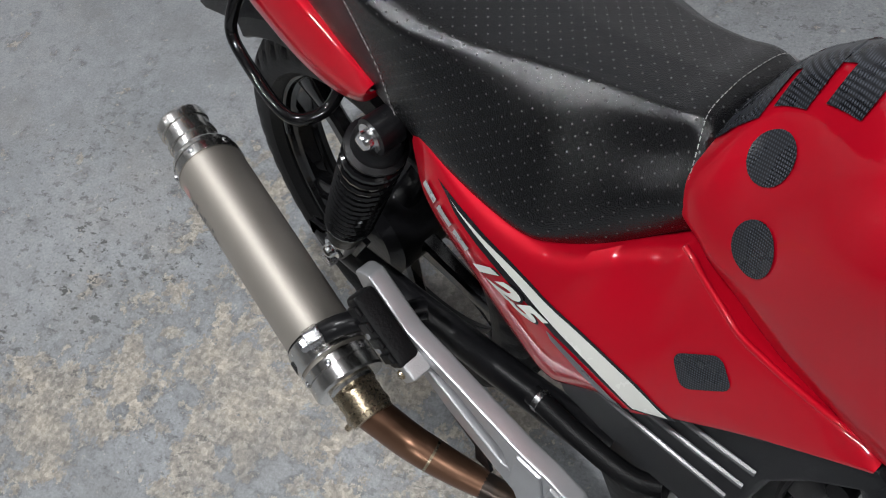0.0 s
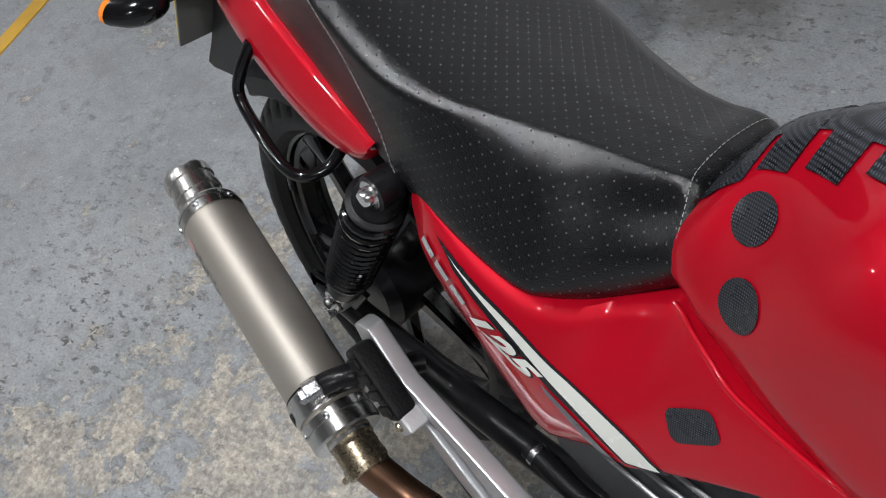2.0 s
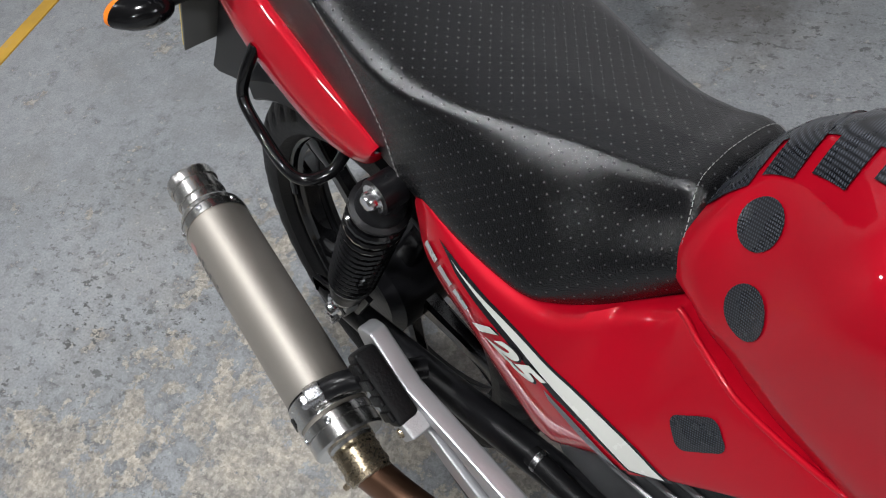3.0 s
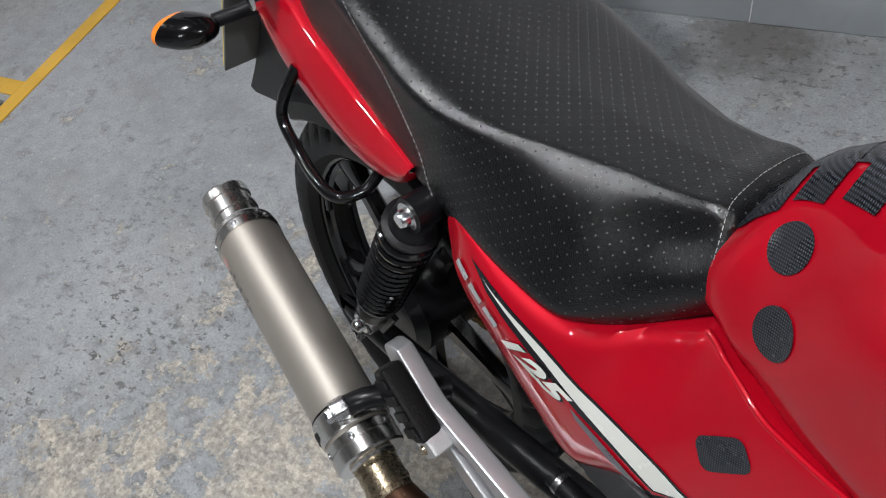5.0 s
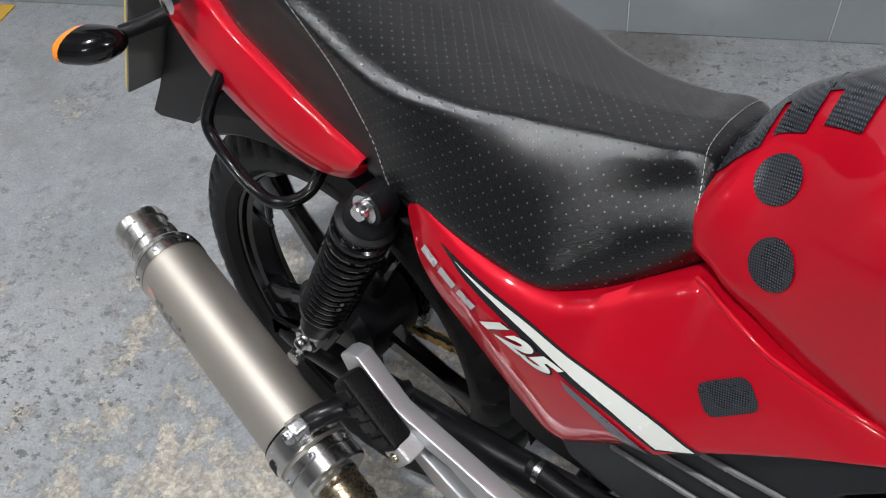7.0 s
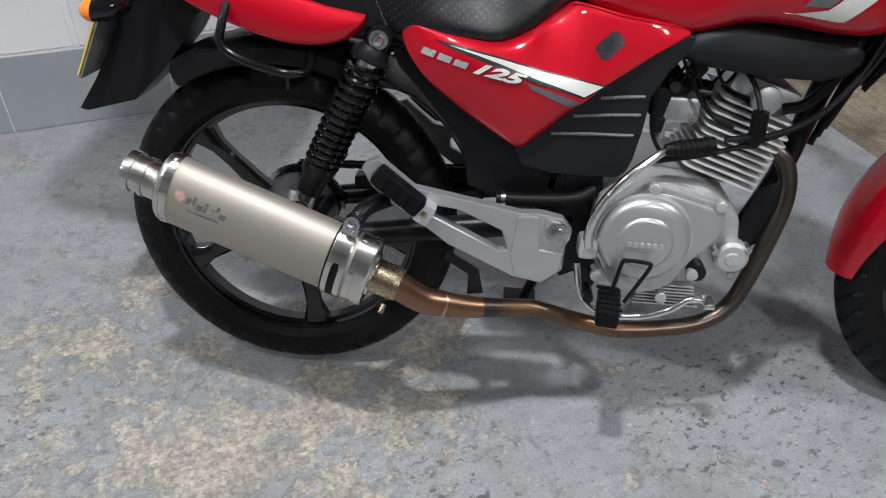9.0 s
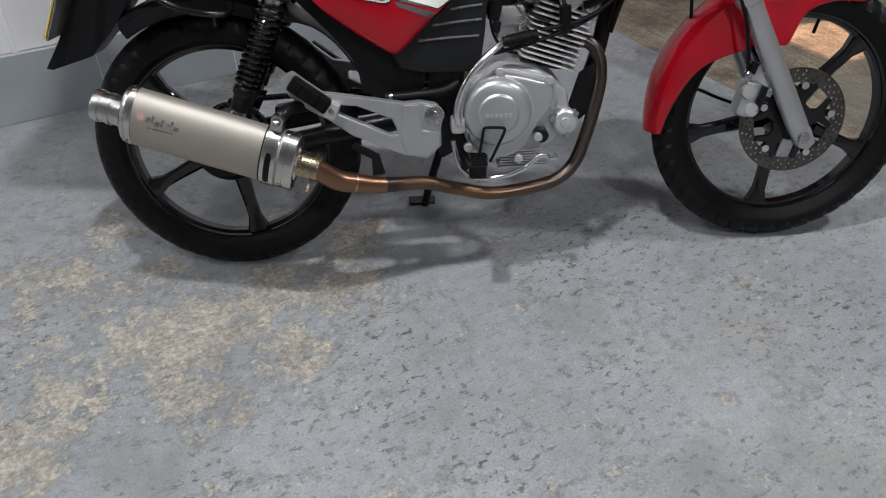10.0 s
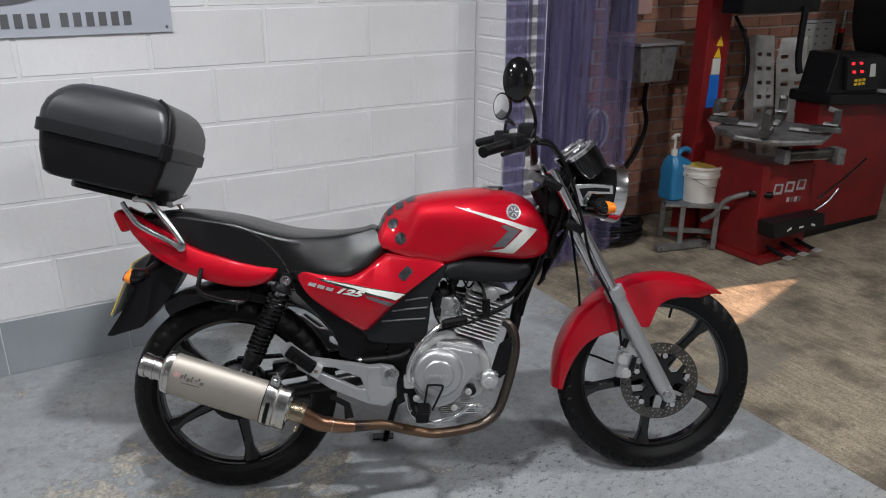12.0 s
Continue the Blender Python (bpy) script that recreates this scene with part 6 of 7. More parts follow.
part("spark_cap", tube([C0 + CA * 0.085 + Vector((0.0, -0.085, 0)), C0 + CA * 0.09 + Vector((0.0, -0.118, 0.012)), C0 + CA * 0.115 + Vector((-0.01, -0.122, 0.03))], 0.0125, 12, 4), RUBBER, engine)
part("spark_lead", tube([C0 + CA * 0.115 + Vector((-0.01, -0.122, 0.03)), (0.74, -0.10, 0.63), (0.70, -0.07, 0.68), (0.71, -0.03, 0.70)], 0.0042, 8), RUBBER, engine)
part("intake", tube([(0.70, -0.01, 0.585), (0.655, -0.01, 0.592), (0.61, -0.01, 0.59)], 0.022, 16, 3), BLACK_METAL, engine)
part("carburettor_body", block((0.648, -0.034, 0.572), (0.062, 0.070, 0.044), 0.009), ALLOY, engine, "grey cast carburettor body")
part("float_bowl", stacked([(0.522, 0.034, 0.044, 0.008, 0.648), (0.528, 0.044, 0.054, 0.010, 0.648), (0.550, 0.046, 0.056, 0.010, 0.648), (0.551, 0.054, 0.064, 0.010, 0.648)]), ALLOY, engine)
part("bowl_drain", tube([(0.622, -0.072, 0.575), (0.621, -0.073, 0.528)], 0.0075, 12, 1), ALLOY, engine)
part("slide_cap", lathe([(0, 0.026), (0.004, 0.029), (0.012, 0.029), (0.022, 0.024), (0.030, 0.012), (0.042, 0.008), (0.044, 0.001)], (0.640, -0.036, 0.594), (-0.2, -0.1, 1), 24), BLACK_PLASTIC, engine, "black slide chamber cap")
part("throttle_sensor", block((0.612, -0.078, 0.588), (0.026, 0.024, 0.048), 0.006, pose(0, 0, 0, 0, 12, 0)), BLACK_PLASTIC, engine)
part("sensor_plug", block((0.614, -0.082, 0.553), (0.017, 0.018, 0.026), 0.004, pose(0, 0, 0, 0, 8, 0)), BLACK_PLASTIC, engine)
part("choke_knob", lathe([(0, 0.009), (0.004, 0.011), (0.014, 0.011), (0.018, 0.008)], (0.628, -0.074, 0.612), (0, -1, 0.2), 14), BLACK_PLASTIC, engine)
part("idle_screw", lathe([(0, 0.004), (0.016, 0.004), (0.017, 0.007), (0.024, 0.007)], (0.664, -0.068, 0.566), (0, -1, 0), 12), STEEL, engine)
part("airbox_snorkel", tube([(0.615, -0.02, 0.592), (0.58, -0.02, 0.60), (0.545, -0.02, 0.60)], 0.028, 16, 3), RUBBER, bike)
kick = part("kick_starter", tube([(0.523, -0.165, 0.372), (0.521, -0.168, 0.40), (0.533, -0.168, 0.444), (0.566, -0.162, 0.49), (0.606, -0.148, 0.522), (0.622, -0.140, 0.531)], [0.009, 0.008, 0.0075, 0.007, 0.0065, 0.006], 12), CHROME, bike, "chrome kick starter lever with a rubber sleeve")
part("kick_boss", block((0.523, -0.150, 0.366), (0.032, 0.04, 0.036), 0.008), ALLOY, kick)
part("kick_sleeve", tube([(0.620, -0.140, 0.531), (0.635, -0.138, 0.533), (0.693, -0.126, 0.540)], [0.0095, 0.0115, 0.0125], 16, 4), RUBBER, kick)
for k in range(7):
    t_ = k / 7
    part("sleeve_ring", tube([(lerp(0.632, 0.688, t_), lerp(-0.1385, -0.127, t_), lerp(0.5325, 0.5393, t_)), (lerp(0.632, 0.688, t_) + 0.0035, lerp(-0.1385, -0.127, t_) + 0.0007, lerp(0.5325, 0.5393, t_) + 0.0005)], 0.0132, 16, 1), RUBBER, kick)
part("control_cable", tube([(0.705, -0.135, 0.552), (0.78, -0.13, 0.565), (0.85, -0.11, 0.60), (0.90, -0.09, 0.67), (0.93, -0.08, 0.78), (0.93, -0.09, 0.92)], 0.0048, 8), RUBBER, engine)
part("control_cable", tube([(0.60, -0.125, 0.505), (0.70, -0.13, 0.53), (0.82, -0.11, 0.575), (0.91, -0.085, 0.665), (0.95, -0.07, 0.80)], 0.0042, 8), RUBBER, engine)
part("engine_mount", plate([(0.80, 0.44), (0.835, 0.46), (0.84, 0.36), (0.80, 0.33), (0.775, 0.36)], -0.055, -0.048, 0.002), BLACK_METAL, engine)

pedal = empty("brake_pedal", None, "chrome brake pedal under the engine cover")
pedal.parent = bike
part("pedal_arm", tube([(0.512, -0.135, 0.325), (0.525, -0.145, 0.270), (0.56, -0.158, 0.245), (0.62, -0.165, 0.248), (0.668, -0.168, 0.268), (0.694, -0.17, 0.291), (0.722, -0.171, 0.291)], 0.0058, 10), CHROME, pedal)
part("pedal_pad", block((0.722, -0.178, 0.293), (0.018, 0.034, 0.009), 0.003), CHROME, pedal, "chrome pedal tread")
part("peg_loop", tube([(0.562, -0.20, 0.305), (0.568, -0.20, 0.335), (0.573, -0.20, 0.364), (0.579, -0.20, 0.370), (0.611, -0.20, 0.368), (0.617, -0.20, 0.362), (0.603, -0.20, 0.330), (0.586, -0.20, 0.295)], 0.0034, 8, 3), BLACK_METAL, pedal)

# covers under the tank and seat
COVER = [(0.39, 0.512), (0.412, 0.519), (0.520, 0.616), (0.600, 0.678), (0.632, 0.700), (0.650, 0.690), (0.612, 0.640), (0.592, 0.60), (0.588, 0.55), (0.580, 0.500), (0.572, 0.478), (0.558, 0.468), (0.510, 0.466), (0.455, 0.468), (0.408, 0.478)]
air_cover = part("airbox_cover", plate(COVER, -0.112, -0.06, 0.006), GREY_PLASTIC, bike, "dark grey ribbed airbox cover")
for (a, b), (c, d) in (((0.448, 0.536), (0.574, 0.541)), ((0.479, 0.566), (0.580, 0.574)), ((0.517, 0.596), (0.582, 0.603))):
    part("rib", tube([(a, -0.1125, b), ((a + c) / 2, -0.1135, (b + d) / 2 + 0.001), (c, -0.1125, d)], 0.0028, 8, 4), RIB_HIGHLIGHT, air_cover)
part("under_tray", block((0.335, 0.0, 0.625), (0.20, 0.15, 0.10), 0.012), BLACK_PLASTIC, bike)
part("battery_box", block((0.47, 0.0, 0.56), (0.18, 0.16, 0.16), 0.01), BLACK_PLASTIC, bike)
scoop = bmesh.new()
rings = []
for u_, top_, low_, h_ in ((0.630, 0.690, 0.662, 0.106), (0.645, 0.704, 0.655, 0.118), (0.70, 0.716, 0.650, 0.128), (0.76, 0.714, 0.645, 0.128), (0.83, 0.706, 0.642, 0.120), (0.87, 0.700, 0.648, 0.108), (0.886, 0.688, 0.662, 0.098)):
    mid_, hh = (top_ + low_) / 2, (top_ - low_) / 2
    rings.append([Vector((u_, y, mid_ + hh * s)) for y, s in ((-h_ + 0.010, -1), (-h_, -0.6), (-h_ - 0.002, 0), (-h_ + 0.004, 0.7), (-h_ + 0.02, 1), (-0.05, 1.0), (-0.05, -1))])
ring_faces(scoop, rings)
part("tank_scoop", scoop, GREY_PLASTIC, bike, "dark grey scoop under the tank")
scoop2 = bmesh.new()
ring_faces(scoop2, [[Vector((p.x, -p.y, p.z)) for p in r] for r in rings])
part("tank_scoop", scoop2, GREY_PLASTIC, bike)

# loose wiring, connectors and the horn round the engine's top and the steering head
random.seed(12)
loom = empty("wiring_loom", None, "black cables and connectors")
loom.parent = bike
for c, size, tilt in (((0.606, -0.062, 0.640), (0.026, 0.024, 0.022), 20), ((0.634, -0.066, 0.662), (0.030, 0.022, 0.018), -15), ((0.662, -0.062, 0.640), (0.028, 0.024, 0.022), 30), ((0.598, -0.085, 0.615), (0.014, 0.018, 0.024), -10), ((0.685, -0.070, 0.655), (0.024, 0.020, 0.018), 10)):
    c = Vector(c)
    part("connector", block(c, size, 0.004, pose(0, 0, 0, 12, tilt, 0)), BLACK_PLASTIC, loom)
    part("wire", tube([c, c + Vector((0.02, 0.0, random.uniform(-0.04, -0.01))), c + Vector((random.uniform(0.03, 0.07), 0.02, random.uniform(-0.02, 0.04)))], 0.0028, 6, 4), RUBBER, loom)
part("wire", tube([(0.606, -0.085, 0.655), (0.60, -0.092, 0.600), (0.605, -0.088, 0.545), (0.628, -0.080, 0.505), (0.66, -0.07, 0.492)], 0.0034, 8, 5), RUBBER, loom)
part("wire", tube([(0.645, -0.075, 0.668), (0.662, -0.088, 0.610), (0.690, -0.098, 0.575), (0.725, -0.098, 0.560)], 0.0030, 8, 5), RUBBER, loom)
for k in range(6):
    y_ = -0.085 + 0.022 * k
    part("head_cable", tube([(0.985 + 0.008 * (k % 3), y_ * 0.9, 0.93), (0.985, y_, 0.85), (0.95 + 0.01 * (k % 2), y_, 0.76), (0.905, y_ * 0.9, 0.66), (0.87, y_ * 0.8, 0.56 - 0.02 * (k % 3))], 0.0055, 8), RUBBER, loom)
part("stem_cover", block((0.972, -0.005, 0.862), (0.050, 0.120, 0.085), 0.014, pose(0, 0, 0, 0, 28, 0)), BLACK_PLASTIC, loom)
for k in range(5):
    y_ = -0.10 + 0.03 * k
    part("head_cable", tube([(1.02, y_ * 0.6, 0.93 + 0.012 * k), (1.00 - 0.006 * k, y_, 0.86), (0.985 + 0.007 * k, y_ - 0.012, 0.78), (0.955, y_ * 0.8, 0.70), (0.915 + 0.008 * k, y_ * 0.6, 0.62)], 0.0045 + 0.0008 * (k % 3), 8), RUBBER, loom)
horn = part("horn", lathe([(-0.02, 0.012), (-0.018, 0.034), (0.0, 0.040), (0.012, 0.040), (0.014, 0.030), (0.016, 0.004)], (0.955, -0.045, 0.735), (0.8, -0.5, 0.1), 28), BLACK_METAL, bike, "round black horn")
part("horn_bolt", lathe([(0.016, 0.006), (0.020, 0.005)], (0.955, -0.045, 0.735), (0.8, -0.5, 0.1), 8), STEEL, horn)

# ---- front end: lamp, clocks, bars ----
lamp = empty("headlamp", None, "round chrome-rimmed headlamp")
lamp.parent = bike
HL, HD = Vector((1.066, 0, 0.898)), Vector((0.985, 0, -0.17)).normalized()
part("lamp_shell", lathe([(-0.045, 0.02), (-0.035, 0.055), (0.0, 0.075), (0.06, 0.080), (0.075, 0.080)], HL, HD, 48), BLACK_GLOSS, lamp)
part("lamp_rim", lathe([(0.07, 0.078), (0.07, 0.086), (0.10, 0.088), (0.107, 0.084), (0.108, 0.076)], HL, HD, 48), CHROME, lamp, "chrome rim")
part("reflector", lathe([(0.03, 0.01), (0.05, 0.045), (0.08, 0.068), (0.098, 0.075)], HL, HD, 48), CHROME, lamp)
part("lens", lathe([(0.100, 0.077), (0.110, 0.065), (0.117, 0.04), (0.119, 0.001)], HL, HD, 48), CLEAR, lamp, "clear curved lens")
for side in (-1, 1):
    part("lamp_bracket", plate([(0.996, 0.922), (1.060, 0.924), (1.123, 0.918), (1.124, 0.892), (1.060, 0.893), (1.046, 0.860), (1.028, 0.858)], 0.098 * side - 0.006, 0.098 * side + 0.006, 0.003), CHROME, lamp)
    # flat black plate paints the shade of the bracket's hollow
    part("bracket_hollow_shade", plate([(1.022, 0.910), (1.070, 0.912), (1.112, 0.909), (1.112, 0.899), (1.050, 0.902), (1.036, 0.880)], 0.1045 * side - 0.001, 0.1045 * side + 0.001, 0), BLACK_METAL, lamp)
clock = empty("instruments", None, "black instrument pod with chrome rims")
clock.parent = bike
for v in (-0.055, 0.055):
    d = Vector((-0.60, 0, 0.80)).normalized()
    c = Vector((1.052, v, 0.985))
    pod = part("clock_body", lathe([(-0.05, 0.02), (-0.045, 0.045), (-0.01, 0.051), (0.03, 0.052)], c, d, 36), BLACK_GLOSS, clock)
    part("clock_rim", lathe([(0.028, 0.050), (0.028, 0.055), (0.038, 0.055), (0.040, 0.048), (0.036, 0.046)], c, d, 36), CHROME, pod)
    part("clock_glass", lathe([(0.034, 0.047), (0.036, 0.03), (0.037, 0.001)], c, d, 36), BLACK_GLOSS, pod)
bars = empty("handlebar", None, "black handlebar with rubber grips and levers")
bars.parent = bike
bars.matrix_basis = Matrix.Translation((0.93, 0, 0)) @ pose(0, 0, 0, 0, 0, -6) @ Matrix.Translation((-0.93, 0, 0))
BAR = [(0.905, 0.0, 0.985), (0.905, 0.06, 0.985), (0.90, 0.12, 1.01), (0.885, 0.19, 1.05), (0.84, 0.26, 1.048), (0.785, 0.325, 1.037), (0.765, 0.350, 1.031)]
for side in (-1, 1):
    part("bar", tube([(u_, v * side, w_) for u_, v, w_ in BAR], 0.011, 14), BLACK_METAL, bars)
    part("master_cylinder", block((0.872, 0.205 * side, 1.060), (0.038, 0.045, 0.036), 0.010, pose(0, 0, 0, 0, 0, 30 * side)), ALLOY, bars)
    part("grip", tube([(0.752, 0.366 * side, 1.028), (0.768, 0.345 * side, 1.033), (0.815, 0.29 * side, 1.044)], [0.0150, 0.0138, 0.0148], 16, 4), RUBBER, bars, "black rubber grip")
    part("switch_box", block((0.835, 0.262 * side, 1.048), (0.055, 0.05, 0.05), 0.010, pose(0, 0, 0, 0, 0, 40 * side)), BLACK_PLASTIC, bars)
    part("lever", tube([(0.865, 0.235 * side, 1.055), (0.875, 0.27 * side, 1.045), (0.835, 0.325 * side, 1.030), (0.80, 0.372 * side, 1.022)], [0.007, 0.0055, 0.0045, 0.006], 10), BLACK_METAL, bars)
    mirror = empty("mirror", None, "black oval rear-view mirror on a stalk")
    mirror.parent = bike
    c = Vector((0.803, -0.352, 1.205)) if side < 0 else Vector((0.862, 0.30, 1.150))
    part("stalk", tube([(0.858, 0.235 * side, 1.06), (0.868, 0.240 * side, 1.10), (c.x + 0.035, c.y * 0.96, c.z - 0.06), c + Vector((0.012, 0, -0.03))], 0.0052, 10), BLACK_METAL, mirror)
    facing = Vector((-0.30, 0.92, 0.05) if side < 0 else (-0.70, -0.71, 0.05)).normalized()
    shell = lathe([(-0.032, 0.004), (-0.028, 0.020), (-0.016, 0.035), (0.0, 0.043), (0.006, 0.043), (0.006, 0.038)], (0, 0, 0), (0, 0, 1), 36)
    glass_ = lathe([(0.0066, 0.0385), (0.0076, 0.001)], (0, 0, 0), (0, 0, 1), 36)
    mm = Matrix.Translation(c) @ facing.to_track_quat("Z", "Y").to_matrix().to_4x4() @ Matrix.Diagonal(((0.95, 1.30, 1, 1) if side < 0 else (0.80, 1.05, 1, 1)))
    for nm, bm_, mt in (("mirror_shell", shell, BLACK_GLOSS), ("mirror_pane", glass_, MIRROR)):
        part(nm, bm_, mt, mirror).matrix_basis = mm
part("brake_reservoir", block((0.872, -0.215, 1.078), (0.05, 0.045, 0.04), 0.008), BLACK_PLASTIC, bars)
part("bar_clamp", block((0.908, 0, 0.978), (0.040, 0.10, 0.04), 0.010), ALLOY, bars)
for k, v in enumerate((0.03, -0.04, 0.06)):
    part("cable", tube([(0.86, (-0.22, 0.22, 0.2)[k], 1.04), (0.93, (-0.17, 0.17, 0.16)[k], 1.05), (1.0, v * 1.6, 0.98), (0.985, v, 0.86), (0.93, v, 0.72)], 0.0048, 8), RUBBER, bars)

# ---- the workshop behind the curtain ----
def curtain():
    bm = bmesh.new()
    n, rows = 150, 12
    verts = []
    for j in range(rows + 1):
        z = lerp(0.03, 2.9, j / rows)
        row = []
        for i in range(n + 1):
            t = i / n
            x = lerp(0.76, 1.70, t)
            y = lerp(-0.285, -0.09, t) + 0.020 * math.sin(t * 42 + 0.8 * math.sin(z)) + 0.012 * math.sin(t * 95 + z * 0.6) + 0.010 * noise.noise((t * 6, z * 0.8, 2))
            row.append(bm.verts.new((x + 0.01 * math.sin(z * 2 + t * 9), y, z)))
        verts.append(row)
    for a, b in zip(verts, verts[1:]):
        for i in range(n):
            bm.faces.new((a[i], a[i + 1], b[i + 1], b[i]))
    bmesh.ops.solidify(bm, geom=bm.faces[:], thickness=0.003)
    return bm


# an added sheet that darkens the middle of the curtain
def inner_sheet():
    own = curtain()
    for v in own.verts:
        v.co.x = lerp(0.93, 1.48, (v.co.x - 0.76) / 0.94)
        v.co.y += 0.075 + 0.012 * math.sin(v.co.x * 70)
    return own


tagged(part("darkening_curtain", inner_sheet(), CURTAIN, smooth=80), "violet plastic sheet added behind the curtain to darken its middle", "curtain")
tagged(part("strip_curtain", curtain(), CURTAIN, smooth=80), "translucent violet plastic curtain gathered beside the opening", "curtain")
tagged(part("curtain_rail", tube([(0.86, -0.275, 2.93), (1.7, -0.08, 2.93)], 0.02, 12, 1), GREY_METAL), "grey metal curtain rail at the ceiling", "curtain rail")

# tyre changer
changer = empty("tyre_changer", pose(2.40, -0.62, 0), "red tyre changing machine with a grey turntable", "tyre changer")
part("cabinet", plate([(-0.21, 0.03), (0.205, 0.03), (0.20, 0.50), (-0.235, 0.535)], 0.0, 0.40, 0.008), RED_MACHINE, changer, "red sheet-metal cabinet")
part("foot_plate", block((-0.01, 0.10, 0.015), (0.44, 0.32, 0.03), 0.004), RED_MACHINE, changer)
part("pedal_cover", plate([(-0.23, 0.245), (0.205, 0.235), (0.225, 0.155), (-0.20, 0.155)], -0.10, 0.0, 0.008), GREY_PLASTIC, changer, "dark pedal cover")
for k in range(3):
    part("cover_mark", block((-0.09 + 0.10 * k, -0.1025, 0.192 - 0.003 * k), (0.035, 0.003, 0.012), 0.001, pose(0, 0, 0, 0, 20 * (k - 1), 0)), DECAL_WHITE, changer)
    part("pedal", tube([(-0.11 + 0.12 * k, 0.02, 0.07), (-0.11 + 0.12 * k, -0.12, 0.045)], 0.012, 10, 1), BLACK_METAL, changer)
    part("pedal_tip", block((-0.11 + 0.12 * k, -0.14, 0.048), (0.055, 0.035, 0.010), 0.003), ALLOY, changer)
for k in range(3):
    part("name_bar", plate([(-0.135 + 0.095 * k, 0.365), (-0.065 + 0.095 * k, 0.358), (-0.058 + 0.095 * k, 0.415), (-0.125 + 0.095 * k, 0.422)], -0.004, -0.0005, 0, holes=[[(-0.122 + 0.095 * k, 0.376), (-0.075 + 0.095 * k, 0.371), (-0.070 + 0.095 * k, 0.405), (-0.115 + 0.095 * k, 0.411)]]), DECAL_SILVER, changer)
for k in range(4):
    part("model_bar", block((0.0 + 0.032 * k, -0.002, 0.318 - 0.003 * k), (0.022, 0.003, 0.026), 0), DECAL_GREY if k % 2 else PINK_STICKER, changer)
table_ob = part("turntable", lathe([(0.0, 0.05), (0.0, 0.10), (0.06, 0.12), (0.09, 0.13), (0.10, 0.29), (0.115, 0.295), (0.125, 0.29), (0.125, 0.002)], (-0.08, 0.10, 0.565), (0, 0, 1), 8), GREY_METAL, changer, "worn grey steel turntable", smooth=20)
for k in range(4):
    a = radians(90 * k + 30)
    d = Vector((math.cos(a), math.sin(a), 0))
    c = Vector((-0.08, 0.10, 0.70)) + d * 0.25
    jaw = part("clamp_jaw", block(c + Vector((0, 0, 0.02)), (0.15, 0.050, 0.030), 0.004, pose(0, 0, 0, 0, 0, 90 * k + 30)), CAST_DARK, changer)
    part("jaw_post", block(c + Vector((0, 0, 0.07)) + d * 0.045, (0.036, 0.042, 0.11), 0.006, pose(0, 0, 0, 0, 0, 90 * k + 30)), CAST_DARK, jaw)
    part("jaw_hook", block(c + Vector((0, 0, 0.118)) + d * 0.028, (0.062, 0.030, 0.022), 0.004, pose(0, 0, 0, 0, 14, 90 * k + 30)), GREY_METAL, jaw)
    part("jaw_slide", block(c + Vector((0, 0, 0.006)) - d * 0.09, (0.16, 0.026, 0.014), 0.002, pose(0, 0, 0, 0, 0, 90 * k + 30)), ALLOY, changer)
    part("slide_bolt", lathe([(0, 0.012), (0.014, 0.012), (0.016, 0.008)], c - d * 0.05 + Vector((0, 0, 0.012)), (0, 0, 1), 6), STEEL, changer)
    part("jaw_plate", block(c + Vector((0, 0, 0.048)) + d * 0.02, (0.07, 0.060, 0.008), 0.002, pose(0, 0, 0, 0, 0, 90 * k + 30)), ALLOY, jaw)
part("cylinder", tube([(-0.16, -0.05, 0.590), (0.10, -0.12, 0.585)], 0.030, 20, 1), CAST_DARK, changer)
for k in range(4):
    part("cylinder_rod", tube([(-0.16, -0.075 + 0.05 * (k % 2), 0.57 + 0.04 * (k // 2)), (0.12, -0.145 + 0.05 * (k % 2), 0.565 + 0.04 * (k // 2))], 0.006, 8, 1), STEEL, changer)
part("cylinder_end", block((-0.17, -0.05, 0.590), (0.035, 0.075, 0.075), 0.005, pose(0, 0, 0, 0, 0, -15)), GREY_METAL, changer)
part("cylinder_end", block((0.14, -0.14, 0.575), (0.05, 0.08, 0.085), 0.005, pose(0, 0, 0, 0, 0, -15)), GREY_METAL, changer)
part("bead_lever", tube([(0.22, -0.03, 0.30), (0.36, -0.06, 0.39), (0.52, -0.08, 0.50)], 0.006, 10, 3), BLACK_METAL, changer)
part("bead_lever", tube([(0.21, -0.02, 0.22), (0.29, -0.04, 0.27), (0.36, -0.05, 0.34)], 0.006, 10, 3), STEEL, changer)
part("column", plate([(-0.285, 0.0), (-0.105, 0.0), (-0.095, 2.3), (-0.25, 2.3)], 0.44, 0.54, 0.006), RED_MACHINE, changer, "red upright column")
part("swing_arm_head", block((0.03, 0.30, 1.37), (0.62, 0.14, 0.20), 0.012), BLACK_METAL, changer)
part("tool_head", tube([(0.20, 0.22, 1.30), (0.20, 0.22, 1.05), (0.21, 0.20, 0.95)], 0.018, 12, 2), BLACK_METAL, changer)
part("air_gun_hose", tube([(-0.10, 0.42, 1.25), (-0.05, 0.36, 1.1), (-0.02, 0.36, 0.9), (-0.08, 0.37, 0.75)], 0.010, 8), RUBBER, changer)
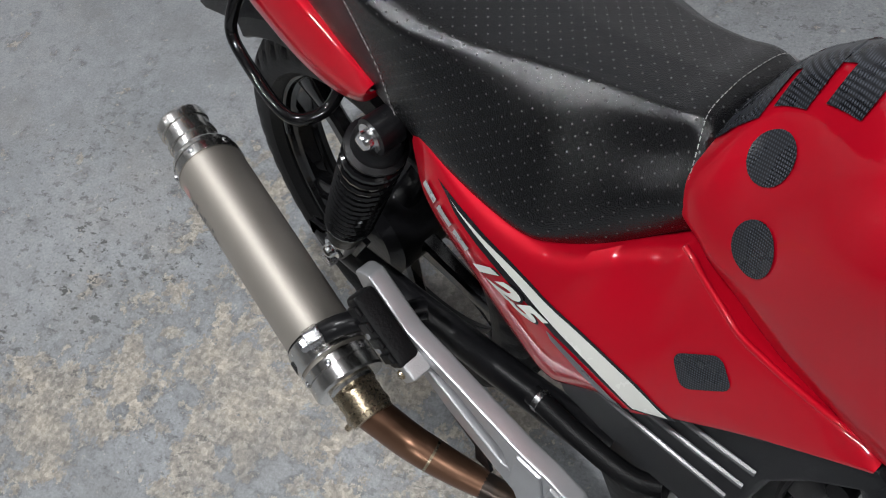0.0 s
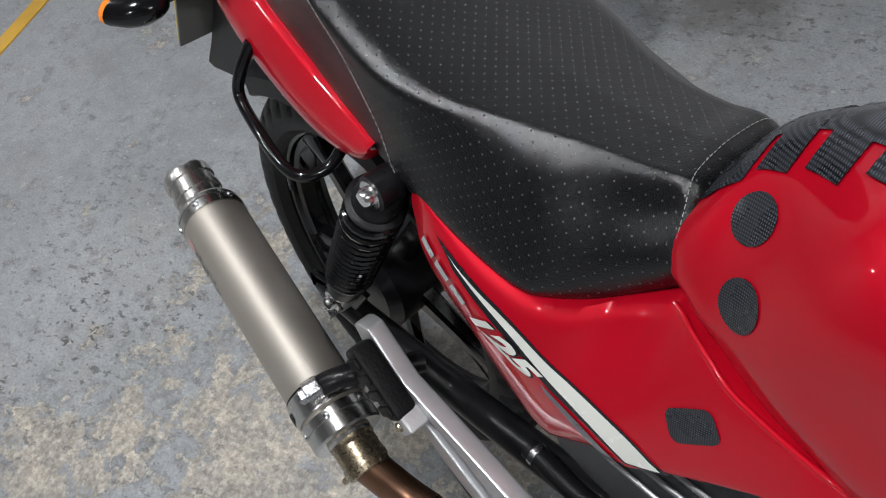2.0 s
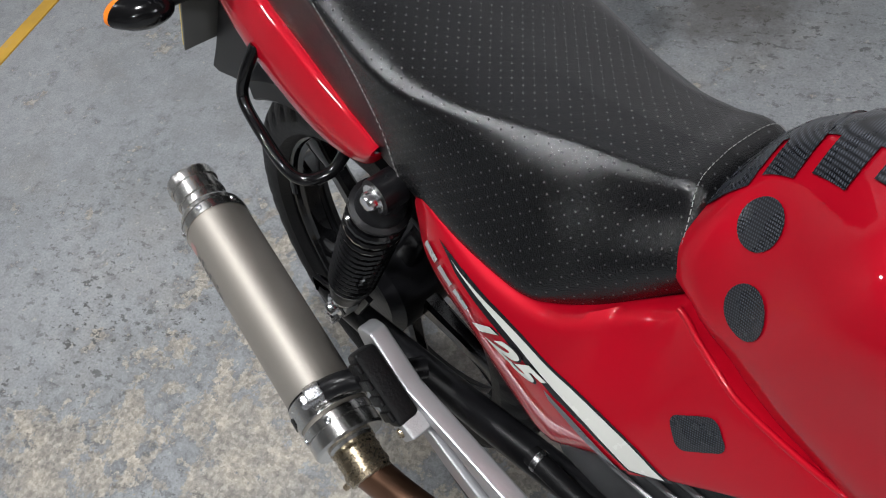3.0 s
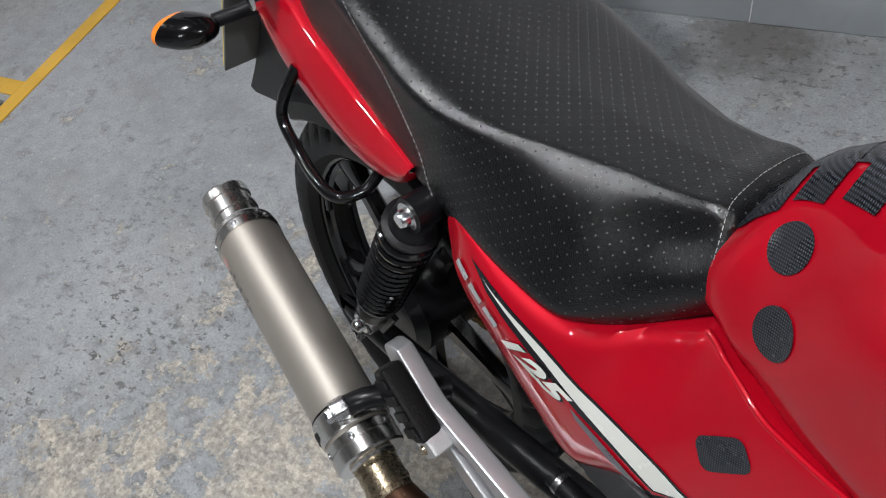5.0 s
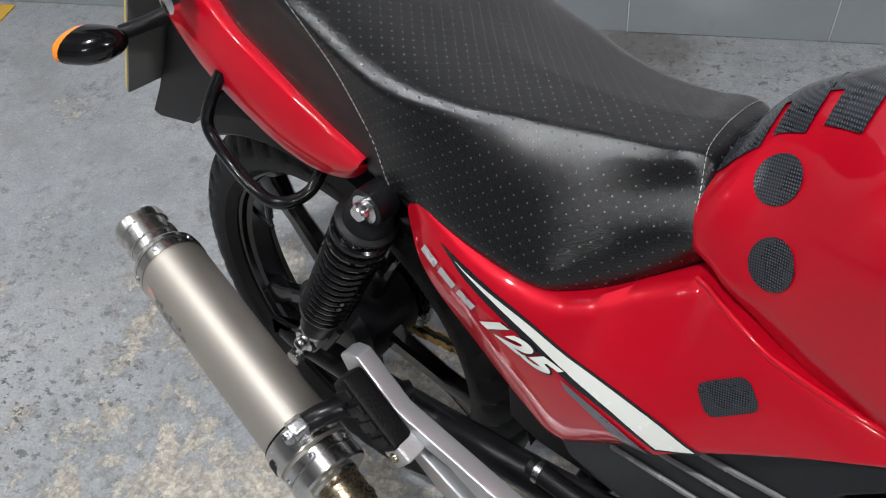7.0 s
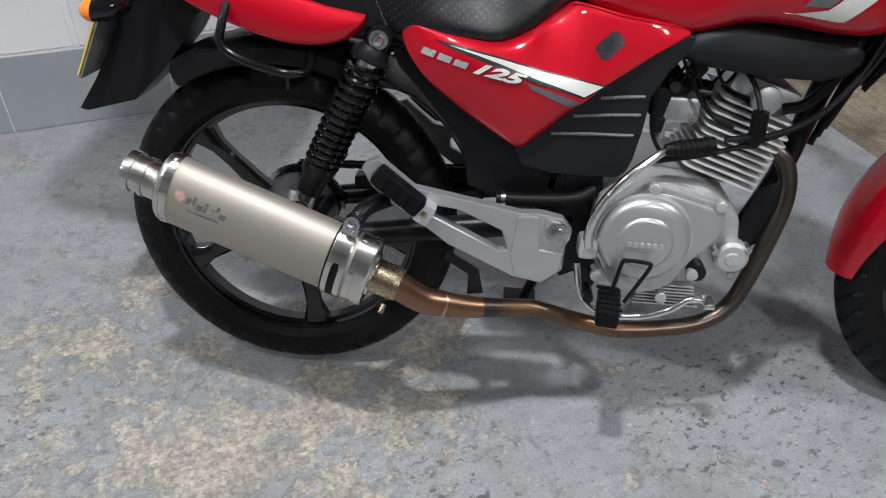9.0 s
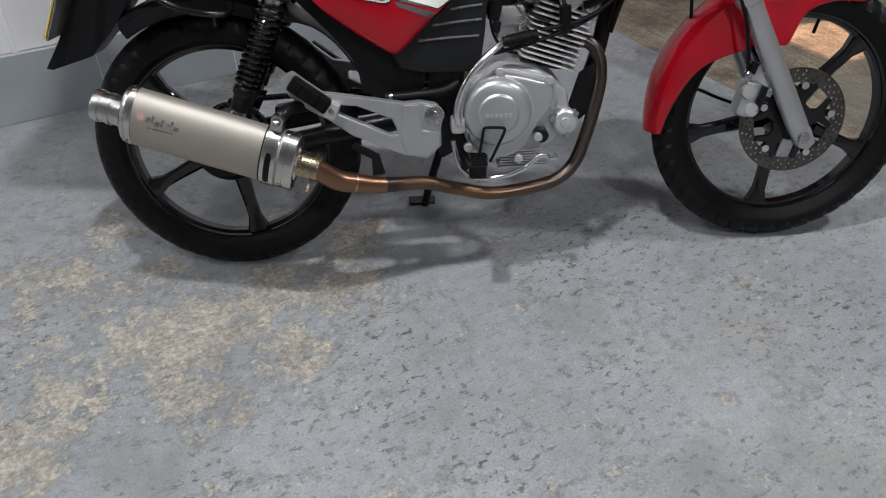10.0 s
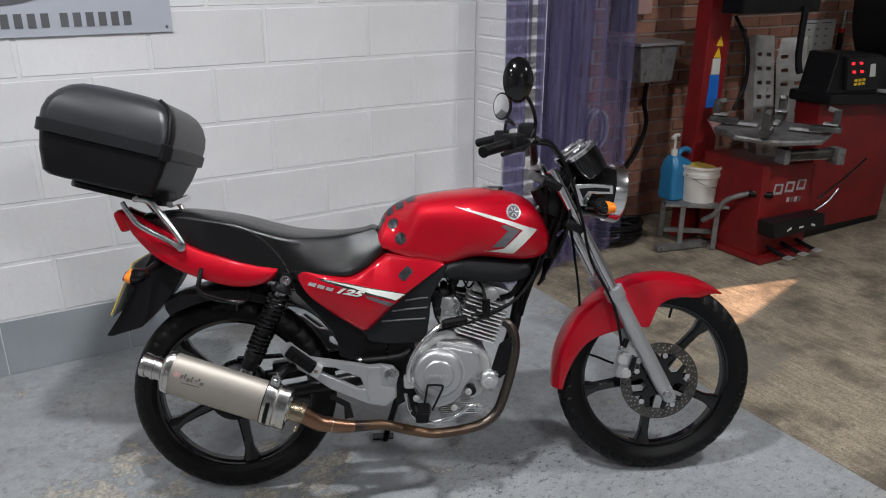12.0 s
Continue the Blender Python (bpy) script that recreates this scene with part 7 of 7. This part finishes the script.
for nm, poly, mt in (("warning_triangle", [(-0.165, 1.095), (-0.115, 1.092), (-0.138, 1.145)], YELLOW_STICKER), ("warning_triangle", [(-0.172, 1.035), (-0.122, 1.032), (-0.145, 1.085)], YELLOW_STICKER), ("picture_label", [(-0.182, 0.945), (-0.118, 0.942), (-0.122, 1.028), (-0.180, 1.03)], DECAL_WHITE), ("blue_label", [(-0.192, 0.765), (-0.108, 0.762), (-0.116, 0.94), (-0.185, 0.943)], BLUE_STICKER), ("pink_label", [(-0.165, 0.70), (-0.06, 0.665), (-0.05, 0.565)], PINK_STICKER)):
    part(nm, plate([(x - 0.035, z) for x, z in poly], 0.434, 0.4385, 0), mt, changer)

# balancer
bal = empty("wheel_balancer", pose(3.12, -0.52, 0), "red and black wheel balancing machine with a lit display", "wheel balancer")
part("cabinet", plate([(-0.36, 0.05), (0.36, 0.03), (0.40, 0.78), (-0.43, 0.82)], 0.0, 0.16, 0.012), RED_MACHINE, bal, "red sheet-metal cabinet")
part("plinth", block((0.0, 0.08, 0.025), (0.72, 0.15, 0.05), 0.006), BLACK_METAL, bal)
part("top_tray", plate([(-0.47, 0.80), (0.50, 0.73), (0.52, 0.79), (-0.47, 0.86)], -0.08, 0.18, 0.012), BLACK_PLASTIC, bal)
part("console", plate([(-0.46, 0.84), (0.14, 0.79), (0.02, 1.03), (-0.06, 1.05), (-0.41, 1.07)], -0.05, 0.14, 0.015), BLACK_PLASTIC, bal, "black control console")
panel_ = part("display", plate([(-0.335, 0.870), (-0.04, 0.860), (-0.10, 1.035), (-0.37, 1.045)], -0.075, -0.051, 0.004), GREY_PLASTIC, bal, "sloping grey display panel")
for x, z in ((-0.33, 1.005), (-0.26, 1.004), (-0.31, 0.960), (-0.24, 0.958)):
    part("digit", plate([(x, z), (x + 0.024, z - 0.001), (x + 0.021, z + 0.012), (x - 0.003, z + 0.013)], -0.0785, -0.0755, 0), LED_RED, panel_)
for k in range(6):
    part("button", plate([(x, z) for x, z in ((-0.28 + 0.035 * (k % 3), 0.892 + 0.020 * (k // 3)), (-0.255 + 0.035 * (k % 3), 0.891 + 0.020 * (k // 3)), (-0.257 + 0.035 * (k % 3), 0.905 + 0.020 * (k // 3)), (-0.282 + 0.035 * (k % 3), 0.906 + 0.020 * (k // 3)))], -0.0785, -0.0755, 0), YELLOW_STICKER, panel_)
part("label_plate", plate([(-0.15, 0.93), (-0.10, 0.93), (-0.12, 1.0), (-0.16, 1.0)], -0.0785, -0.0755, 0), DECAL_WHITE, panel_)
part("shaft_cone", lathe([(0, 0.05), (0.05, 0.05), (0.09, 0.025), (0.16, 0.02), (0.16, 0.001)], (0.18, -0.05, 0.95), (0.3, -1, 0.1), 20), ALLOY, bal)
part("weight_tray", block((0.10, -0.09, 0.83), (0.22, 0.10, 0.02), 0.004, pose(0, 0, 0, 0, 6, 0)), ALLOY, bal)
part("wheel_guard", lathe([(-0.16, 0.40), (-0.16, 0.46), (0.16, 0.46), (0.16, 0.40)], (0.66, 0.16, 1.30), (0, 1, 0), 40, closed=True), BLACK_PLASTIC, bal)

# ramps, board and tools at the wall
def ladder(name, c, tilt, label):
    lad = empty(name, pose(*c) @ pose(0, 0, 0, tilt, 0, 0) @ pose(0, 0, 0, 0, 4, 0), label, "perforated bar", "perforated bars")
    holes = []
    for k in range(11):
        for sx in (-1, 1):
            x, z = 0.042 * sx, 0.05 + 0.088 * k
            holes.append([(x - 0.022, z), (x + 0.022, z), (x + 0.022, z + 0.024), (x - 0.022, z + 0.024)])
    part("face", plate([(-0.095, 0), (0.095, 0), (0.095, 1.06), (-0.095, 1.06)], 0.0, 0.004, 0, holes=holes), RAMP_STEEL, lad)
    for sx in (-1, 1):
        part("flange", block((0.093 * sx, 0.035, 0.53), (0.005, 0.07, 1.06), 0.001), RAMP_STEEL, lad)
    return lad


ladder("loading_ramp", (3.0, -0.02, 0.05), -12, "grey perforated steel ramp leaning on the brick wall")
ladder("loading_ramp", (3.30, 0.0, 0.02), -12, "grey perforated steel ramp leaning on the brick wall").matrix_basis @= pose(0, 0, 0, 0, 0, -62)
board = empty("tool_board", pose(3.68, NORTH - 0.012, 1.055), "grey slotted tool board on the brick wall", "tool board")
holes = [[(x, z), (x + 0.045, z), (x + 0.022, z - 0.018)] for x in (-0.12, -0.03, 0.06) for z in (-0.05, 0.0, 0.045)] + [[(x, 0.075), (x + 0.12, 0.075), (x + 0.12, 0.083), (x, 0.083)] for x in (-0.14, 0.02)]
part("board_face", plate([(-0.175, -0.10), (0.175, -0.10), (0.175, 0.10), (-0.175, 0.10)], -0.018, -0.013, 0, holes=holes), BOARD_PAINT, board)
part("board_back", block((0, 0.0, 0), (0.36, 0.02, 0.21), 0.002), GREY_METAL, board)
tool = empty("hanging_tool", pose(3.95, NORTH - 0.02, 1.08), "steel and black hand tool hanging on the wall", "hand tool")
part("tool_shaft", tube([(0, 0, -0.14), (0, 0, 0.13)], 0.012, 10, 1), STEEL, tool)
part("tool_grip", tube([(0, 0, -0.14), (0, 0, -0.02)], 0.02, 10, 1), RUBBER, tool)
part("tool_collar", tube([(0, 0, -0.02), (0, 0, 0.01)], 0.022, 10, 1), RED_LENS, tool)
basin = empty("wall_basin", pose(1.98, NORTH, 0.99), "dull grey metal basin on the brick wall", "basin")
part("bowl", plate([(-0.13, 0.10), (0.155, 0.10), (0.13, -0.10), (-0.11, -0.10)], -0.26, -0.005, 0.012), GREY_METAL, basin)
part("rim", plate([(-0.15, 0.10), (0.18, 0.10), (0.18, 0.118), (-0.15, 0.118)], -0.28, -0.005, 0.004), SILVER, basin)
part("waste_pipe", tube([(0.10, -0.10, -0.10), (0.11, -0.08, -0.25), (0.16, -0.06, -0.38), (0.10, -0.06, -0.55), (-0.05, -0.08, -0.68)], 0.014, 10), RUBBER, basin)
part("side_pipe", tube([(-0.06, -0.10, -0.10), (-0.05, -0.08, -0.4), (-0.02, -0.08, -0.75), (-0.04, -0.1, -0.95)], 0.010, 10), RUBBER, basin)
tin = empty("wall_dispenser", pose(1.90, NORTH - 0.05, 1.30), "dark wall dispenser with a pink label", "dispenser")
part("case", block((0, 0, 0), (0.12, 0.09, 0.30), 0.01), BLACK_PLASTIC, tin)
part("label_plate", block((0.13, -0.0, 0.02), (0.11, 0.06, 0.16), 0.01), PINK_STICKER, tin)

# stool with jug and bucket
stool = empty("metal_stand", pose(2.09, -0.235, 0) @ pose(0, 0, 0, 0, 0, -38) @ Matrix.Scale(0.88, 4), "worn bare metal stand with a flat top", "stand")
part("stand_top", block((0.03, 0.02, 0.285), (0.40, 0.26, 0.02), 0.003), GREY_METAL, stool)
for x, y in ((-0.15, 0.12), (0.18, 0.12), (-0.06, -0.09), (0.15, -0.09)):
    part("stand_leg", block((x, y, 0.14), (0.030, 0.030, 0.275), 0.002), GREY_METAL, stool)
part("stand_foot", block((-0.05, -0.10, 0.018), (0.36, 0.05, 0.035), 0.003, pose(0, 0, 0, 0, 0, 25)), GREY_METAL, stool)
part("stand_rail", block((0.0, 0.0, 0.09), (0.30, 0.02, 0.03), 0.002), GREY_METAL, stool)
part("stand_arm", tube([(0.06, -0.12, 0.20), (0.12, -0.16, 0.26), (0.17, -0.20, 0.36), (0.28, -0.24, 0.42), (0.38, -0.25, 0.42)], 0.016, 12), GREY_METAL, stool)
part("arm_grip", tube([(0.28, -0.242, 0.421), (0.42, -0.254, 0.42)], 0.019, 12, 1), RUBBER, stool)
jug = empty("soap_jug", pose(2.045, -0.150, 0.2605) @ Matrix.Scale(0.86, 4), "blue plastic jug with a white pump", "jug")
part("jug_body", stacked([(0.0, 0.17, 0.13, 0.03, 0), (0.01, 0.19, 0.15, 0.035, 0), (0.20, 0.19, 0.15, 0.035, 0), (0.25, 0.16, 0.13, 0.04, -0.01), (0.29, 0.07, 0.07, 0.03, -0.04)]), BLUE_PLASTIC, jug)
part("jug_handle", tube([(-0.01, 0, 0.24), (0.0, 0, 0.305), (0.06, 0, 0.32), (0.11, 0, 0.285), (0.095, 0, 0.20)], 0.018, 12), BLUE_PLASTIC, jug)
pump = part("pump", tube([(-0.045, 0, 0.28), (-0.045, 0, 0.33)], 0.022, 14, 1), WHITE_PLASTIC, jug)
part("pump_stem", tube([(-0.045, 0, 0.33), (-0.045, 0, 0.42)], 0.009, 10, 1), WHITE_PLASTIC, pump)
part("pump_nozzle", tube([(-0.02, 0, 0.42), (-0.06, -0.01, 0.425), (-0.095, -0.02, 0.41)], 0.011, 10, 3), WHITE_PLASTIC, pump)
part("jug_label", block((0.06, -0.0765, 0.11), (0.05, 0.003, 0.13), 0.001), DECAL_SILVER, jug)
bucket = empty("grease_bucket", pose(2.135, -0.240, 0.2605) @ Matrix.Scale(0.88, 4), "white plastic bucket of yellow grease", "bucket")
part("pail", lathe([(0.0, 0.02), (0.0, 0.105), (0.16, 0.118), (0.165, 0.128), (0.19, 0.129), (0.195, 0.124), (0.215, 0.125), (0.22, 0.134), (0.235, 0.134), (0.236, 0.124), (0.20, 0.120), (0.20, 0.001)], (0, 0, 0), (0, 0, 1), 40), WHITE_PLASTIC, bucket)
part("grease", lathe([(0.2, 0.118), (0.222, 0.11), (0.232, 0.06), (0.225, 0.001)], (0, 0, 0), (0, 0, 1), 30), YELLOW_PLASTIC, bucket)
part("brush", tube([(0.03, 0.03, 0.23), (0.13, 0.05, 0.27)], 0.010, 8, 1), COPPER, bucket)
part("bail", tube([(-0.13, 0, 0.18), (-0.08, -0.12, 0.13), (0.02, -0.15, 0.11), (0.10, -0.10, 0.13), (0.13, 0, 0.18)], 0.003, 6), STEEL, bucket)
heap = empty("black_hose_heap", pose(1.62, -0.02, 0), "black rubber hose coiled on the floor by the wall", "hose")
for k in range(5):
    random.seed(40 + k)
    pts = [(0.17 * math.cos(a) * (1 + 0.12 * random.uniform(-1, 1)) + 0.12, 0.09 * math.sin(a) * (1 + 0.15 * random.uniform(-1, 1)), 0.02 + 0.024 * k + 0.015 * random.random()) for a in (2 * math.pi * j / 9 for j in range(10))]
    part("coil", tube(pts, 0.012, 8), RUBBER, heap)
hung = empty("hung_hose", pose(1.72, NORTH - 0.03, 0.62), "pale coiled air hose hanging on the wall", "hose")
for k in range(4):
    part("coil", tube([(0.07 * math.cos(a) + 0.004 * k, -0.02 - 0.016 * k, 0.11 * math.sin(a)) for a in (2 * math.pi * j / 12 for j in range(13))], 0.008, 8, 3), WHITE_PLASTIC if k % 2 else GREY_METAL, hung)

# sign on the block wall
sign = empty("wall_sign", pose(-0.585, -0.006, 1.268), "pale grey printed sign board on the block wall", "sign")
part("sign_board", block((-0.65, 0, 0.35), (1.30, 0.006, 0.70), 0.002), SIGN_GREY, sign)
part("sign_disc", plate(oval(-0.62, 0.16, 0.22, 0.055), -0.0065, -0.0035, 0), SIGN_INK, sign)
for k in range(12):
    x = -0.145 - 0.042 * k - (0.02 if k > 5 else 0)
    part("number_bar", block((x - 0.012, -0.0045, 0.055), (0.026, 0.003, 0.048), 0), SIGN_INK, sign)
for x, z in ((-0.02, 0.02), (-1.28, 0.02)):
    part("sign_screw", lathe([(0, 0.006), (0.003, 0.005)], (x, -0.003, z), (0, -1, 0), 10), STEEL, sign)

# ---- masonry pieces, last ----
def brick_mesh(name, l_, h_, d_, mat_, bev=0.003):
    me = finish(block((0, 0, 0), (l_, d_, h_), bev, segments=1), mat_, 30)
    me.name = name
    return me


def lay(me, name, parent, c, rz=0.0):
    ob = new(name, me)
    ob.parent = parent
    ob.location, ob.rotation_euler = c, (0, 0, rz)
    return ob


random.seed(5)
FULL = brick_mesh("block", 0.438, 0.214, 0.012, WHITE_WALL, 0.004)
FULL_GREY = brick_mesh("block_grey", 0.447, 0.224, 0.012, BAND_GREY, 0.002)
for row in range(0, 13):
    shift = 0.0 if row % 2 == 0 else 0.225
    k = -7
    while True:
        x0 = shift + 0.45 * k
        k += 1
        x1 = x0 + 0.45
        if x0 > CORNER - 0.02:
            break
        if x1 <= -3.2:
            continue
        me_ = FULL_GREY if row == 0 else FULL
        x1c = min(x1, CORNER)
        if x1c < x1 - 0.005:
            me_ = brick_mesh("block_cut", x1c - x0 - 0.009, 0.216 if row else 0.224, 0.012, BAND_GREY if row == 0 else WHITE_WALL)
        lay(me_, "block", wall_north, ((x0 + x1c) / 2, 0.0072 + 0.0006 * random.uniform(-1, 1), 0.1125 + 0.225 * row))
PB = brick_mesh("pier_brick", 0.216, 0.066, 0.012, WHITE_WALL)
PBH = brick_mesh("pier_brick_half", 0.10, 0.066, 0.012, WHITE_WALL)
for row in range(0, 40):
    z = 0.0375 + 0.075 * row
    for c0, c1 in (((-PIER, -0.02),) if row % 2 else ((-PIER, -0.135), (-0.125, -0.02))):
        me_ = PB if c1 - c0 > 0.15 else PBH
        lay(me_, "brick", wall_pier, (CORNER + 0.006, (c0 + c1) / 2, z), math.pi / 2)
    lay(PB, "brick", wall_pier, (CORNER + 0.112, -PIER + 0.006, z))
RB = brick_mesh("wall_brick_piece", 0.215, 0.064, 0.014, BRICK)
for row in range(0, 21):
    z = 0.0375 + 0.075 * row
    for k in range(14):
        x = 1.75 + 0.225 * k + (0.1125 if row % 2 else 0)
        if x < 4.7:
            lay(RB, "brick", wall_brick, (x, NORTH + 0.001 + 0.0012 * random.uniform(-1, 1), z + 0.001 * random.uniform(-1, 1)))
